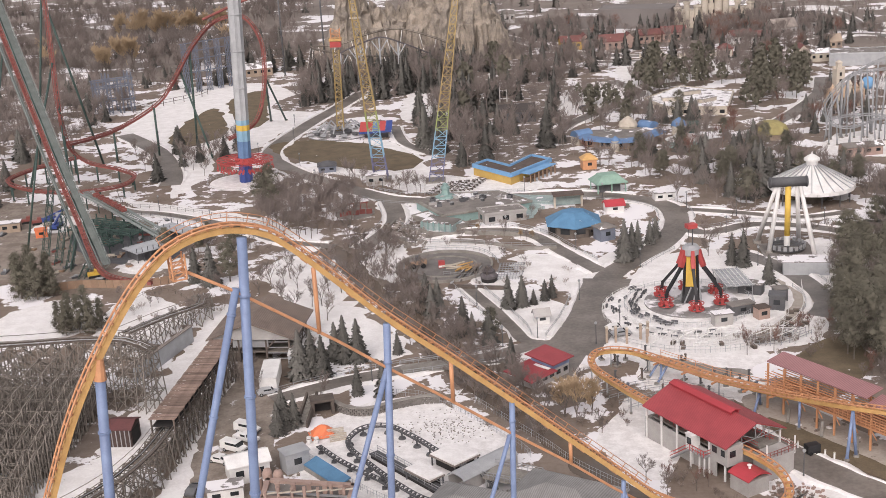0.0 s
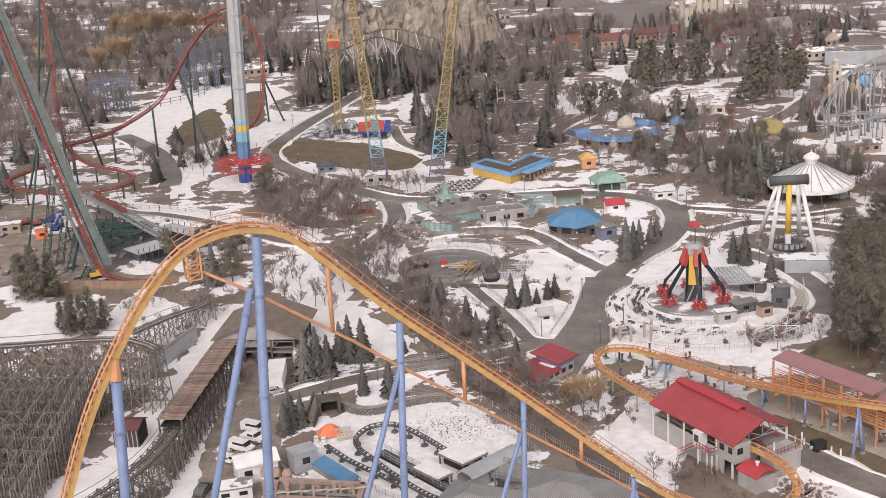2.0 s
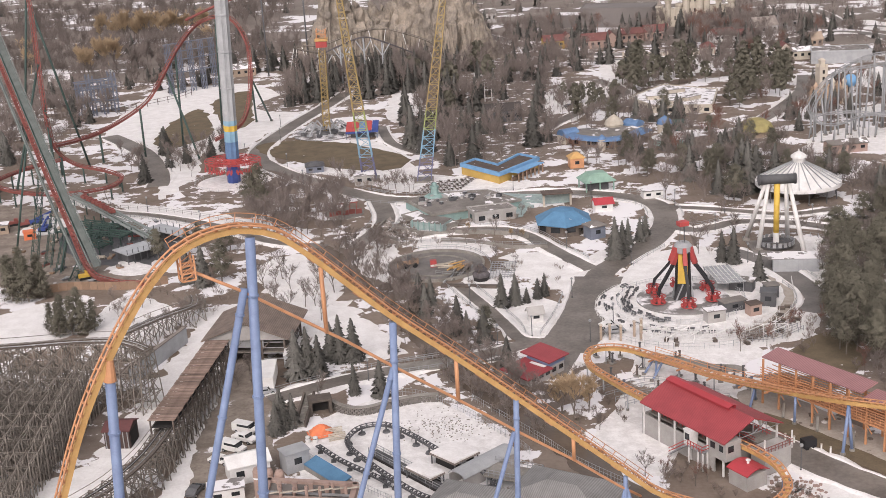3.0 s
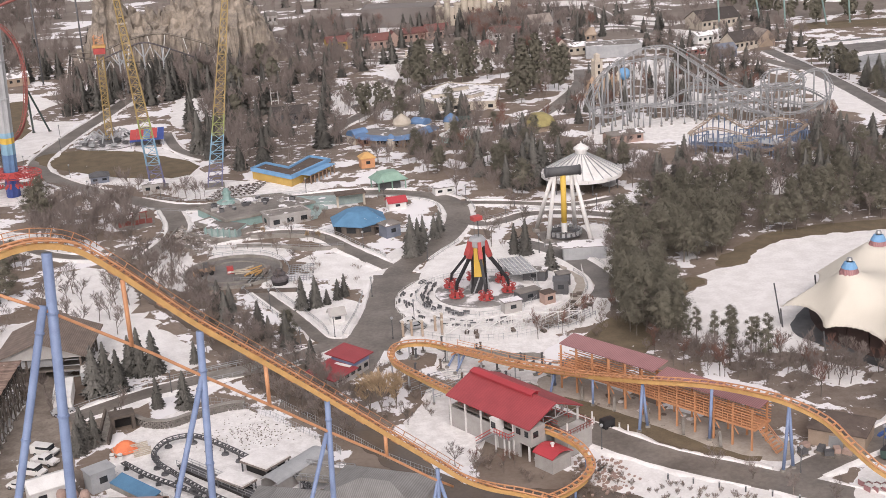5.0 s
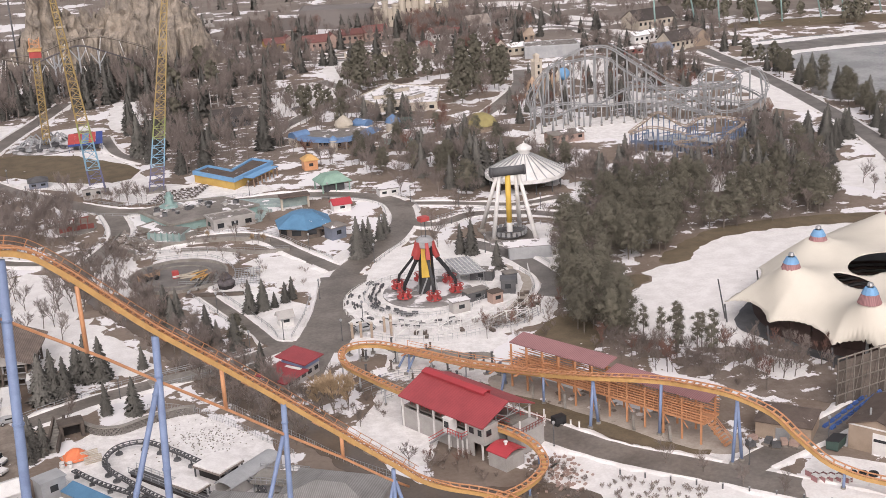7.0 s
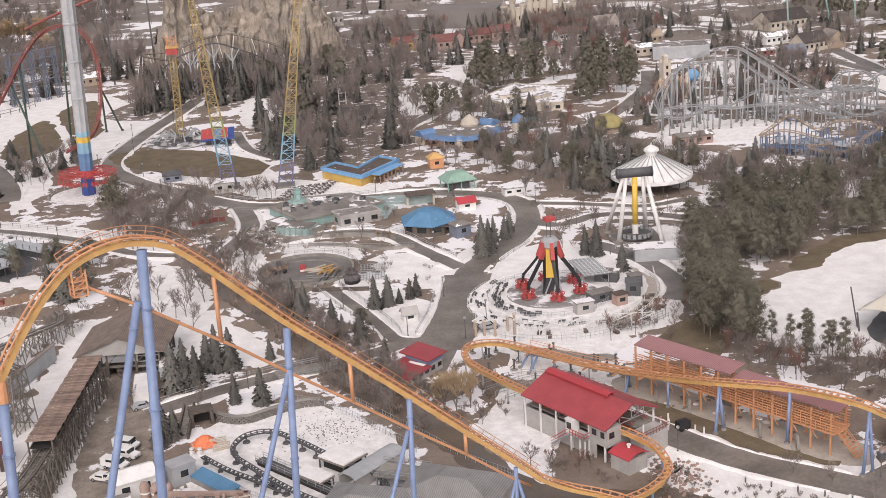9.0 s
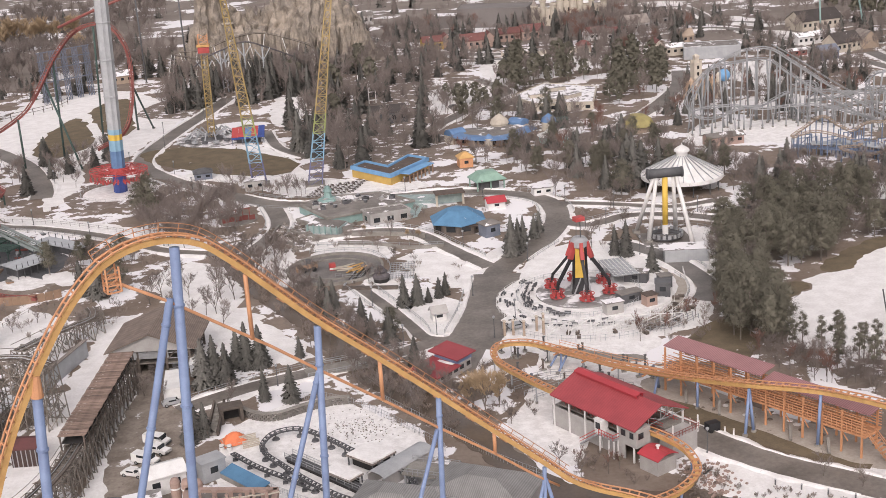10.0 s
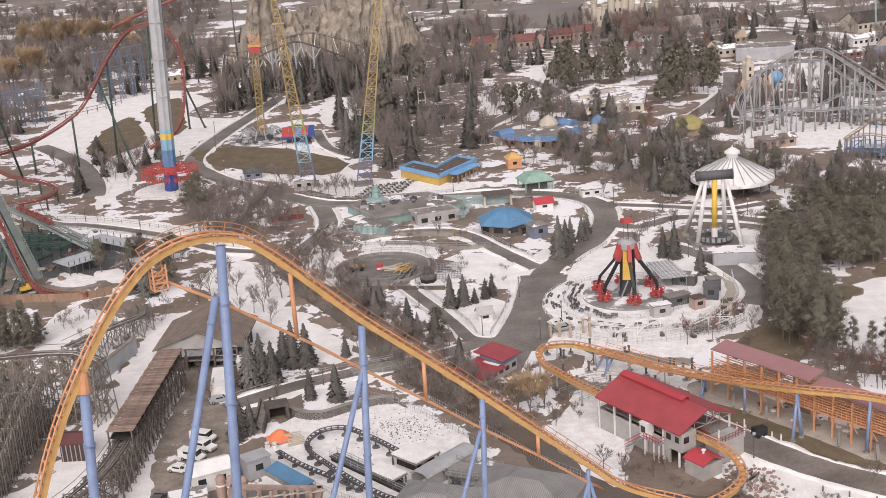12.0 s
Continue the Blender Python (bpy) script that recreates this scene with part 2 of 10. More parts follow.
M_GREY_ROOF = mat("grey_shingle_roof", (0.37, 0.315, 0.275), (0.26, 0.215, 0.185), 0.9, scale=0.6, rnd=0.05, wave=0.55, axis="Y", bump=0.4)
M_FLAT_ROOF = mat("gravel_flat_roof", (0.24, 0.215, 0.195), (0.15, 0.135, 0.12), 0.95, scale=0.2, rnd=0.08, snow=0.3)
M_BROWN_ROOF = mat("brown_shingle_roof", (0.135, 0.10, 0.082), (0.095, 0.07, 0.058), 0.9, scale=0.4, rnd=0.1, snow=0.1)
M_SNOW_ROOF = mat("snowy_roof", (0.26, 0.24, 0.23), (0.2, 0.18, 0.17), 0.9, scale=0.35, rnd=0.05, snow=0.62)
M_TEAL = mat("pale_teal_paint", (0.27, 0.42, 0.39), (0.20, 0.32, 0.30), 0.65, rnd=0.08)
M_TEAL_LT = mat("faded_teal_deck", (0.36, 0.46, 0.44), (0.26, 0.33, 0.32), 0.8, scale=0.4, rnd=0.06, snow=0.3)
M_GREEN_COPPER = mat("pale_green_copper_roof", (0.26, 0.42, 0.33), (0.20, 0.34, 0.27), 0.6, rnd=0.03)
M_BLUE_ROOF = mat("bright_blue_roof", (0.085, 0.245, 0.42), (0.065, 0.195, 0.34), 0.6, scale=0.4, rnd=0.02, snow=0.08)
M_SKY_BLUE = mat("sky_blue_parapet", (0.15, 0.38, 0.66), (0.12, 0.31, 0.55), 0.6, rnd=0.03)
M_NAVY = mat("deep_blue_paint", (0.035, 0.075, 0.30), (0.03, 0.06, 0.23), 0.5, rnd=0.03)
M_ROYAL = mat("royal_blue_roof", (0.12, 0.24, 0.44), (0.09, 0.185, 0.35), 0.6, rnd=0.05, snow=0.15)
M_YELLOW = mat("yellow_paint", (0.76, 0.48, 0.03), (0.64, 0.40, 0.03), 0.55, rnd=0.04)
M_PALE_YEL = mat("faded_yellow_lattice", (0.46, 0.325, 0.115), (0.36, 0.255, 0.09), 0.6, rnd=0.05)
M_LIME = mat("yellow_green_lattice", (0.36, 0.40, 0.12), (0.28, 0.32, 0.1), 0.6, rnd=0.05)
M_LATT_SKY = mat("sky_blue_paint", (0.22, 0.42, 0.56), (0.18, 0.35, 0.48), 0.6, rnd=0.05)
M_LATT_PURPLE = mat("purple_blue_lattice", (0.17, 0.17, 0.30), (0.13, 0.13, 0.23), 0.6, rnd=0.05)
M_LATT_BLUE = mat("blue_grey_lattice", (0.19, 0.215, 0.27), (0.14, 0.16, 0.21), 0.6, rnd=0.05)
M_RED = mat("red_paint", (0.52, 0.06, 0.055), (0.40, 0.05, 0.045), 0.5, rnd=0.06)
M_DARK_RED = mat("dull_red_track", (0.31, 0.085, 0.068), (0.24, 0.068, 0.055), 0.55, rnd=0.06)
M_DARK_GREEN = mat("dark_green_support", (0.055, 0.10, 0.085), (0.045, 0.08, 0.07), 0.6, rnd=0.08)
M_LIFT_GREEN = mat("weathered_lift_grating", (0.175, 0.20, 0.185), (0.125, 0.145, 0.135), 0.7, rnd=0.08, wave=1.2, axis="Y")
M_PALE_GREEN = mat("grey_green_steel", (0.27, 0.31, 0.29), (0.21, 0.245, 0.23), 0.6, rnd=0.08)
M_BLACK = mat("black_paint", (0.03, 0.03, 0.033), (0.022, 0.022, 0.024), 0.5, rnd=0.05)
M_TAN = mat("tan_stucco", (0.40, 0.305, 0.225), (0.32, 0.24, 0.175), 0.85, rnd=0.08)
M_SAND = mat("pale_sandstone", (0.54, 0.475, 0.385), (0.43, 0.375, 0.30), 0.85, rnd=0.06)
M_PINKTAN = mat("pinkish_brick", (0.42, 0.29, 0.235), (0.34, 0.23, 0.19), 0.85, rnd=0.08)
M_ROCK = mat("tan_artificial_rock", (0.365, 0.305, 0.24), (0.205, 0.175, 0.145), 0.95, scale=0.14, fine=0.9, bump=0.8, rnd=0)
M_OCHRE = mat("ochre_wall_paint", (0.60, 0.38, 0.07), (0.50, 0.31, 0.06), 0.7, rnd=0.04)
M_APRON = mat("pale_apron_concrete", (0.46, 0.405, 0.345), (0.34, 0.295, 0.25), 0.9, scale=0.2, fine=2.0, bump=0.3, rnd=0, speck=0.05, speck_scale=0.6, speck_col=(0.16, 0.135, 0.11))
M_RIBBED = mat("grey_ribbed_roof", (0.33, 0.322, 0.31), (0.25, 0.243, 0.233), 0.75, scale=0.3, rnd=0.05, wave=0.9, axis="X", bump=0.4)
M_RAILING = mat("rusty_grey_railing", (0.33, 0.235, 0.185), (0.25, 0.18, 0.145), 0.7, rnd=0.08)
M_MUD = mat("muddy_gravel", (0.19, 0.15, 0.12), (0.30, 0.25, 0.205), 0.95, scale=0.25, fine=1.5, bump=0.5, rnd=0, snow=0.16, edge=0.05, speck=0.07, speck_scale=0.8, speck_col=(0.12, 0.095, 0.075))
M_BOARD = mat("tan_boards", (0.34, 0.215, 0.135), (0.26, 0.165, 0.105), 0.85, rnd=0.12)
M_SLAT = mat("dark_brown_slats", (0.10, 0.062, 0.055), (0.07, 0.045, 0.04), 0.8, rnd=0.15)
M_PLATFORM = mat("snowy_ride_floor", (0.26, 0.245, 0.235), (0.18, 0.17, 0.165), 0.8, scale=0.2, fine=2.0, rnd=0, snow=0.5, edge=0.08)
M_DECK = mat("pale_blue_grey_deck", (0.42, 0.44, 0.46), (0.34, 0.355, 0.37), 0.6, rnd=0.05)
M_ROCKY = mat("grey_boulder", (0.30, 0.26, 0.225), (0.20, 0.175, 0.15), 0.95, scale=0.8, bump=0.6, rnd=0.15, snow=0.4)
M_GLASS = mat("dark_window_glass", (0.03, 0.035, 0.04), (0.02, 0.022, 0.025), 0.1, spec=0.6, rnd=0.1)
M_ORANGE_TARP = mat("orange_tarpaulin", (0.85, 0.20, 0.05), (0.7, 0.15, 0.04), 0.6, rnd=0)
M_BLUE_PLAS = mat("blue_plastic", (0.05, 0.14, 0.42), (0.04, 0.10, 0.32), 0.5, rnd=0.2)
M_SNOWY_WOOD = mat("snow_dusted_planks", (0.20, 0.165, 0.14), (0.14, 0.115, 0.10), 0.9, scale=0.9, rnd=0.2, snow=0.55, edge=0.06)
M_BARK = mat("grey_brown_bark", (0.20, 0.165, 0.142), (0.145, 0.118, 0.10), 0.95, scale=1.5, bump=0.3, rnd=0.2)
M_TWIG = mat("grey_brown_twigs", (0.255, 0.208, 0.184), (0.185, 0.15, 0.134), 0.95, scale=0.7, bump=0, rnd=0.25)
M_WILLOW = mat("golden_willow_twigs", (0.50, 0.36, 0.21), (0.40, 0.285, 0.17), 0.95, scale=0.7, bump=0, rnd=0.15)
M_RUST = mat("rusty_red_twigs", (0.24, 0.125, 0.095), (0.17, 0.09, 0.07), 0.95, scale=0.7, bump=0, rnd=0.2)
M_SPRUCE = mat("dark_spruce_needles", (0.112, 0.108, 0.095), (0.150, 0.142, 0.126), 0.9, scale=0.6, bump=0, rnd=0.3)
M_PINE = mat("olive_pine_needles", (0.132, 0.121, 0.086), (0.172, 0.157, 0.116), 0.9, scale=0.5, bump=0, rnd=0.15)
M_BRUSH = mat("brown_brush_twigs", (0.30, 0.235, 0.195), (0.21, 0.165, 0.14), 0.95, scale=0.7, bump=0, rnd=0.25)
M_RUBBER = mat("black_rubber", (0.025, 0.025, 0.026), (0.02, 0.02, 0.02), 0.8, rnd=0.1)

# ---- ground, roads, snow, grass and water ----
ground = tagged(part("ground", Geo().prism([(-2500, -600), (2500, -600), (2500, 3500), (-2500, 3500)], -2.0, 0.0), M_GROUND),
                "patchy old snow over brown winter ground", "ground", kind="structure")
ROADS, KEEP, LAYERS = [], [], []


def blocked(x, y, r):
    """Whether a trunk at x, y with that much room would stand on a road or in a building."""
    for cx, cy, cr in KEEP:
        if (x - cx) ** 2 + (y - cy) ** 2 < (cr + r) ** 2:
            return True
    for line, w in ROADS:
        for a, b in zip(line, line[1:]):
            dx, dy = b[0] - a[0], b[1] - a[1]
            t = max(0, min(1, ((x - a[0]) * dx + (y - a[1]) * dy) / (dx * dx + dy * dy + 1e-6)))
            if (x - a[0] - t * dx) ** 2 + (y - a[1] - t * dy) ** 2 < (w / 2 + r) ** 2:
                return True
    return False


def road(name, pts, width, label, material=M_ASPHALT, z=0.10, category="road", keep=True):
    z += 0.006 * len(ROADS)
    line = smooth_line([(x, y, z) for x, y in pts], 4.0)
    rings = []
    for i, p in enumerate(line):
        d = (line[min(i + 1, len(line) - 1)] - line[max(i - 1, 0)]).normalized()
        w = width * (0.5 + 0.06 * noise.noise((p.x * 0.1, p.y * 0.1, 3.0)))
        s = Vector((-d.y, d.x, 0)) * w
        rings.append([p - s, p + s, p + s - Vector((0, 0, 0.09)), p - s - Vector((0, 0, 0.09))])
    if keep:
        ROADS.append(([(p.x, p.y) for p in line[::2]], width))
    return tagged(part(name, Geo().sweep(rings), material), label, category, kind="structure")


def patch(name, pts, z, material, label, category="snow", wobble=1.2):
    """A flat area with an uneven, natural edge."""
    LAYERS.append(name)
    z += 0.0035 * (len(LAYERS) % 12)
    line = smooth_line([(x, y, 0) for x, y in pts], 1.2 if max(p[1] for p in pts) < 400 else 4.0, closed=True)
    poly = [(p.x + wobble * (noise.noise((p.x * 0.33, p.y * 0.33, z)) * 2 + noise.noise((p.x * 0.9, p.y * 0.9, z))), p.y + wobble * noise.noise((p.x * 0.33, p.y * 0.33, z + 9)) * 2) for p in line]
    g = Geo().prism(poly, z - 0.05, z)
    return tagged(part(name, g, material), label, category, kind="structure")

patch("far_ground", [(-800, 640), (-170, 640), (-120, 700), (-60, 715), (40, 715), (70, 655), (160, 650), (230, 612), (420, 640), (900, 640), (1200, 900), (1200, 2200), (-1200, 2200), (-1200, 800)], 0.02, M_FAR, "brown winter ground with snow fields beyond the park", "ground")
SNOW_LABEL = "patch of old white snow lying on the ground"
patch("snow_patch", [(-134, 510), (-133, 601), (-108, 616), (-84, 608), (-56, 548), (-61, 500), (-75, 458), (-98, 469), (-115, 483)], 0.04, M_SNOW, SNOW_LABEL)
patch("snow_patch", [(-82, 289), (-79, 299), (-70, 294), (-63, 285), (-61, 275), (-63, 267), (-70, 265), (-80, 268)], 0.04, M_SNOW, SNOW_LABEL, wobble=0.5)
patch("snow_patch", [(-110, 280), (-103, 295), (-88, 297), (-84, 275), (-99, 268)], 0.04, M_SNOW, SNOW_LABEL)
patch("snow_patch", [(-64, 205), (-62, 224), (-59.5, 243), (-57, 264), (-57, 283), (-47, 286), (-48, 264), (-49, 240), (-52, 224), (-57, 205)], 0.04, M_SNOW, SNOW_LABEL)
patch("snow_patch", [(-25, 209), (-20, 221), (-5, 226), (8, 211), (12, 203), (4, 188), (-14, 182), (-24, 192)], 0.04, M_SNOW_DIRTY, "trodden dirty snow in the fenced children's ride area", wobble=0.4)
patch("snow_patch", [(-48, 312), (-41, 293), (-31, 286), (-24, 288), (-24, 300), (-30, 318), (-40, 324)], 0.045, M_SNOW, SNOW_LABEL)
patch("snow_patch", [(-122, 380), (-112, 372), (-116, 360), (-126, 364)], 0.08, M_SNOW_DIRTY, "dirty snow remains in the yard")
patch("snow_patch", [(-86, 330), (-80, 326), (-76, 318), (-84, 316), (-88, 322)], 0.11, M_SNOW_DIRTY, "dirty snow remains in the yard")
patch("snow_patch", [(-78, 324), (-72, 328), (-66, 322), (-68, 316), (-75, 318)], 0.11, M_SNOW, "snow remains beside the storage deck")
patch("snow_patch", [(-22, 312), (-16, 329), (-10, 325), (-10, 297), (-16, 300)], 0.04, M_SNOW, SNOW_LABEL)
patch("snow_patch", [(18, 311), (30, 312), (38, 298), (33, 282), (23, 290)], 0.04, M_SNOW, SNOW_LABEL)
patch("snow_field", [(95, 226), (93.4, 236), (94.4, 244.8), (97.8, 248.6), (104.8, 255.1), (109.5, 259.3), (108.3, 263.4), (115.7, 266.3), (121.6, 267.5), (129.7, 276.6), (141.4, 281.6), (160.1, 281.3), (190, 276), (200, 225), (146, 205), (120, 215), (104, 222)], 0.07, M_SNOW, "wide white snow field beside the tent", wobble=0.5)
patch("snow_patch", [(92, 232), (100, 240), (112, 236), (118, 226), (112, 214), (102, 216), (95, 222)], 0.06, M_SNOW, SNOW_LABEL)
patch("snow_patch", [(118, 222), (124, 225), (125, 216), (119, 214)], 0.08, M_SNOW, SNOW_LABEL, wobble=0.4)
patch("snow_patch", [(106, 206), (112, 208), (116, 200), (110, 196)], 0.08, M_SNOW, SNOW_LABEL, wobble=0.6)
patch("snow_patch", [(42, 284), (56, 305), (72, 308), (84, 296), (98, 290), (94, 276), (86, 262), (80, 246), (70, 240), (56, 238), (44, 244), (38, 258), (37, 272)], 0.05, M_SNOW, SNOW_LABEL, wobble=0.6)
patch("brush_floor", [(-120, 232), (-66, 232), (-64, 215), (-66, 160), (-130, 160)], 0.03, M_MULCH, "brown trodden earth under the timber trestle", "ground")
patch("snow_patch", [(40, 224), (52, 218), (60, 212), (66, 206), (76, 210), (60, 226), (50, 236), (40, 236)], 0.06, M_SNOW_DIRTY, "trodden dirty snow beside the coaster station", wobble=0.6)
patch("snow_patch", [(126, 404), (134, 426), (150, 432), (176, 424), (184, 408), (180, 396), (168, 392), (146, 396)], 0.04, M_SNOW_DIRTY, SNOW_LABEL, wobble=2.4)
patch("snow_patch", [(160, 462), (178, 470), (196, 460), (190, 448), (168, 450)], 0.04, M_SNOW, SNOW_LABEL)
patch("snow_patch", [(216, 440), (226, 434), (232, 424), (226, 414), (216, 424)], 0.04, M_SNOW, SNOW_LABEL)
patch("snow_patch", [(60, 182), (70, 178), (80, 168), (93, 156), (90, 148), (64, 156), (55, 170)], 0.04, M_SNOW, SNOW_LABEL)
patch("snow_patch", [(190, 318), (204, 334), (222, 330), (236, 300), (200, 300)], 0.04, M_SNOW, SNOW_LABEL)
patch("snow_patch", [(108, 329), (136, 326), (165, 334), (172, 326), (140, 318)], 0.04, M_SNOW, SNOW_LABEL, wobble=2.2)
patch("snow_patch", [(6, 291), (13, 297), (28, 273), (28, 259), (20, 252), (12, 272)], 0.04, M_SNOW, SNOW_LABEL, wobble=0.6)
patch("snow_patch", [(-13.3, 562), (-1.9, 551), (-4.4, 513), (-9.9, 492), (-17.5, 508), (-17, 540)], 0.06, M_SNOW, SNOW_LABEL, wobble=0.8)
patch("snow_patch", [(-120, 508), (-102, 508), (-87, 458), (-82, 424), (-88, 394), (-91, 404), (-97, 440), (-113, 476), (-128, 500)], 0.05, M_SNOW, SNOW_LABEL)
patch("snow_patch", [(-27, 473), (-14, 448), (-4, 410), (-8, 397), (-14, 412), (-20, 440), (-30, 462)], 0.05, M_SNOW, SNOW_LABEL)
patch("snow_patch", [(45, 491), (60, 556), (90, 552), (72, 513), (56, 494)], 0.04, M_SNOW, SNOW_LABEL)
patch("snow_patch", [(87, 604), (138, 616), (132, 571), (87, 549)], 0.04, M_SNOW, SNOW_LABEL)
patch("snow_patch", [(38, 303), (45, 296), (61, 312), (66, 327), (61, 333), (50, 318)], 0.06, M_SNOW, SNOW_LABEL, wobble=0.5)
patch("snow_patch", [(84, 176), (92, 175), (97, 171), (90, 165), (84, 167)], 0.04, M_SNOW, SNOW_LABEL, wobble=0.4)
patch("snow_patch", [(92, 160), (99, 167), (106, 163), (112, 154), (100, 147), (92, 150)], 0.12, M_SNOW, SNOW_LABEL, wobble=0.4)
patch("snow_patch", [(27, 204), (31, 211), (35, 220), (40, 214), (37, 205), (40.5, 196), (36, 187), (30, 192)], 0.06, M_SNOW_DIRTY, "trodden dirty snow beside the coaster station", wobble=0.5)
patch("snow_patch", [(37, 240), (48, 232), (56, 222), (60, 228), (66, 240), (50, 246), (36, 262), (30, 250)], 0.04, M_SNOW_DIRTY, "trodden dirty snow beside the coaster station", wobble=0.6)
patch("snow_patch", [(-40, 290), (-36, 262), (-22, 250), (-12, 246), (-8, 252), (-18, 275), (-30, 300)], 0.03, M_SNOW, SNOW_LABEL)
patch("snow_patch", [(-54, 425), (-40, 417), (-20, 398), (-10, 385), (20, 378), (34, 384), (10, 398), (-8, 412), (-30, 428)], 0.05, M_SNOW_DIRTY, SNOW_LABEL)
patch("snow_patch", [(100, 286), (108, 300), (96, 312), (84, 292), (82, 282)], 0.05, M_SNOW, SNOW_LABEL, wobble=0.6)
patch("snow_patch", [(232, 400), (246, 440), (252, 470), (243, 480), (225, 430)], 0.05, M_SNOW, SNOW_LABEL)
patch("snow_patch", [(-86, 372), (-61, 354), (-48, 340), (-44, 348), (-58, 366), (-84, 384), (-104, 394)], 0.05, M_SNOW, SNOW_LABEL, wobble=0.6)
patch("bare_earth", [(40, 240), (47, 238), (54, 233), (60, 230), (59, 227), (51, 230), (44, 235)], 0.1, M_CONCRETE, "damp thawed concrete strip between snow remains", "paving", wobble=0.6)
GRASS_LABEL = "brown dead winter grass"
patch("dead_grass", [(-110, 489), (-108, 535), (-100, 550), (-88, 497), (-98, 474)], 0.09, M_GRASS, GRASS_LABEL, "grass")
patch("dead_grass", [(-98, 565), (-85, 590), (-74, 515), (-82, 505)], 0.09, M_GRASS, GRASS_LABEL, "grass")
patch("dead_grass", [(-66, 467), (-49, 472), (-26, 456), (-7, 427), (-16, 415), (-36, 425), (-57, 446)], 0.09, M_GRASS, GRASS_LABEL, "grass")
patch("dead_grass", [(91, 246), (96, 254), (102, 262), (107, 262.5), (108.6, 259.5), (104.5, 255.6), (97.6, 249.2), (94, 245.6)], 0.09, M_GRASS, GRASS_LABEL, "grass", wobble=0.4)
patch("dead_grass", [(115, 268), (121, 276), (138, 287.5), (160, 289), (182, 284), (196, 278), (190, 274), (160.1, 280.6), (141.4, 281), (129.7, 276), (121.6, 267)], 0.09, M_GRASS, GRASS_LABEL, "grass", wobble=0.5)
patch("dead_grass", [(69, 231), (82, 245), (86, 232), (78, 222)], 0.09, M_GRASS, GRASS_LABEL, "grass", wobble=0.5)
patch("dead_grass", [(58.6, 208), (62.2, 205), (70.8, 191.7), (79.3, 178.4), (84, 175), (81, 173.4), (76.9, 176.3), (70.6, 184.2), (64.5, 192), (59.4, 199.2)], 0.145, M_GRASS, GRASS_LABEL, "grass", wobble=0.3)
patch("brush_floor", [(-32, 336), (-13, 330), (-3, 275), (13, 243), (24, 208), (12, 208), (-13, 270)], 0.02, M_MULCH, "brown leaf litter along the creek banks", "leaf litter")
patch("brush_floor", [(78, 252), (76, 228), (96, 216), (104, 251), (113, 287), (143, 285), (174, 287), (188, 313), (150, 331), (110, 324)], 0.03, M_MULCH, "brown needle litter under the pines", "leaf litter")
patch("brush_floor", [(100, 216), (110, 214), (122, 204), (132, 190), (122, 180), (104, 190), (92, 208)], 0.05, M_MULCH, "brown brush ground below the tent", "leaf litter")
patch("brush_floor", [(-30, 620), (-75, 560), (-60, 532), (-12, 540), (8, 470), (-4, 440), (10, 412), (44, 425), (56, 560), (40, 640)], 0.03, M_MULCH, "brown needle litter in the central woods", "leaf litter")
patch("construction_yard", [(-150, 400), (-118, 386), (-85, 350), (-72, 318), (-95, 306), (-118, 316), (-160, 350)], 0.05, M_MUD, "muddy construction yard of bare earth and gravel", "yard")
patch("stand_pavement", [(56, 214), (63, 218), (76, 197), (90, 180), (85, 173), (70, 190)], 0.09, M_APRON, "damp pale concrete apron below the stand", "pavement", wobble=0.2)
patch("creek_water", [(-34, 337), (-25, 322), (-14, 290), (-3, 268), (7, 245), (13, 229), (19, 214), (26, 199), (33, 182), (46, 175.5), (53, 174), (58.5, 170), (60, 165), (50, 163), (44, 169), (28, 178), (19, 199), (12, 213), (5, 227), (-1, 241), (-10, 267), (-20, 290), (-30, 320)],
      0.08, M_WATER, "muddy brown creek between wooded banks", "water", wobble=0.5)
patch("pond_water", [(250, 428), (262, 405), (330, 350), (520, 380), (520, 560), (380, 545), (290, 552), (272, 505), (268, 470)], 0.10, M_POND, "grey half-frozen pond with snow along its edge", "water")
patch("snow_patch", [(284, 541), (343, 542), (500, 540), (500, 547), (343, 549), (284, 548)], 0.15, M_SNOW, "snow along the far side of the pond road")
patch("pond_road", [(280, 520), (340, 521), (520, 519), (520, 538), (340, 539), (284, 538)], 0.13, M_PATH, "grey road across the pond", "road", wobble=0.6)
patch("snow_patch", [(225, 685), (246, 692), (256, 658), (248, 643), (232, 664)], 0.06, M_SNOW, SNOW_LABEL)
patch("snow_patch", [(240, 634), (252, 616), (250, 590), (238, 600)], 0.06, M_SNOW, SNOW_LABEL)
patch("snow_patch", [(206, 547), (219, 534), (203, 493), (179, 507), (188, 535)], 0.06, M_SNOW, SNOW_LABEL)
patch("snow_patch", [(208, 782), (238, 779), (235, 730), (222, 752)], 0.06, M_SNOW, SNOW_LABEL)
patch("dead_grass", [(300, 596), (330, 584), (380, 572), (420, 580), (360, 604), (310, 610)], 0.09, M_GRASS, GRASS_LABEL, "grass")
patch("snow_patch", [(274, 506), (300, 512), (400, 508), (500, 510), (500, 515), (400, 514), (300, 520), (276, 516)], 0.14, M_SNOW, "snow-covered causeway across the pond")

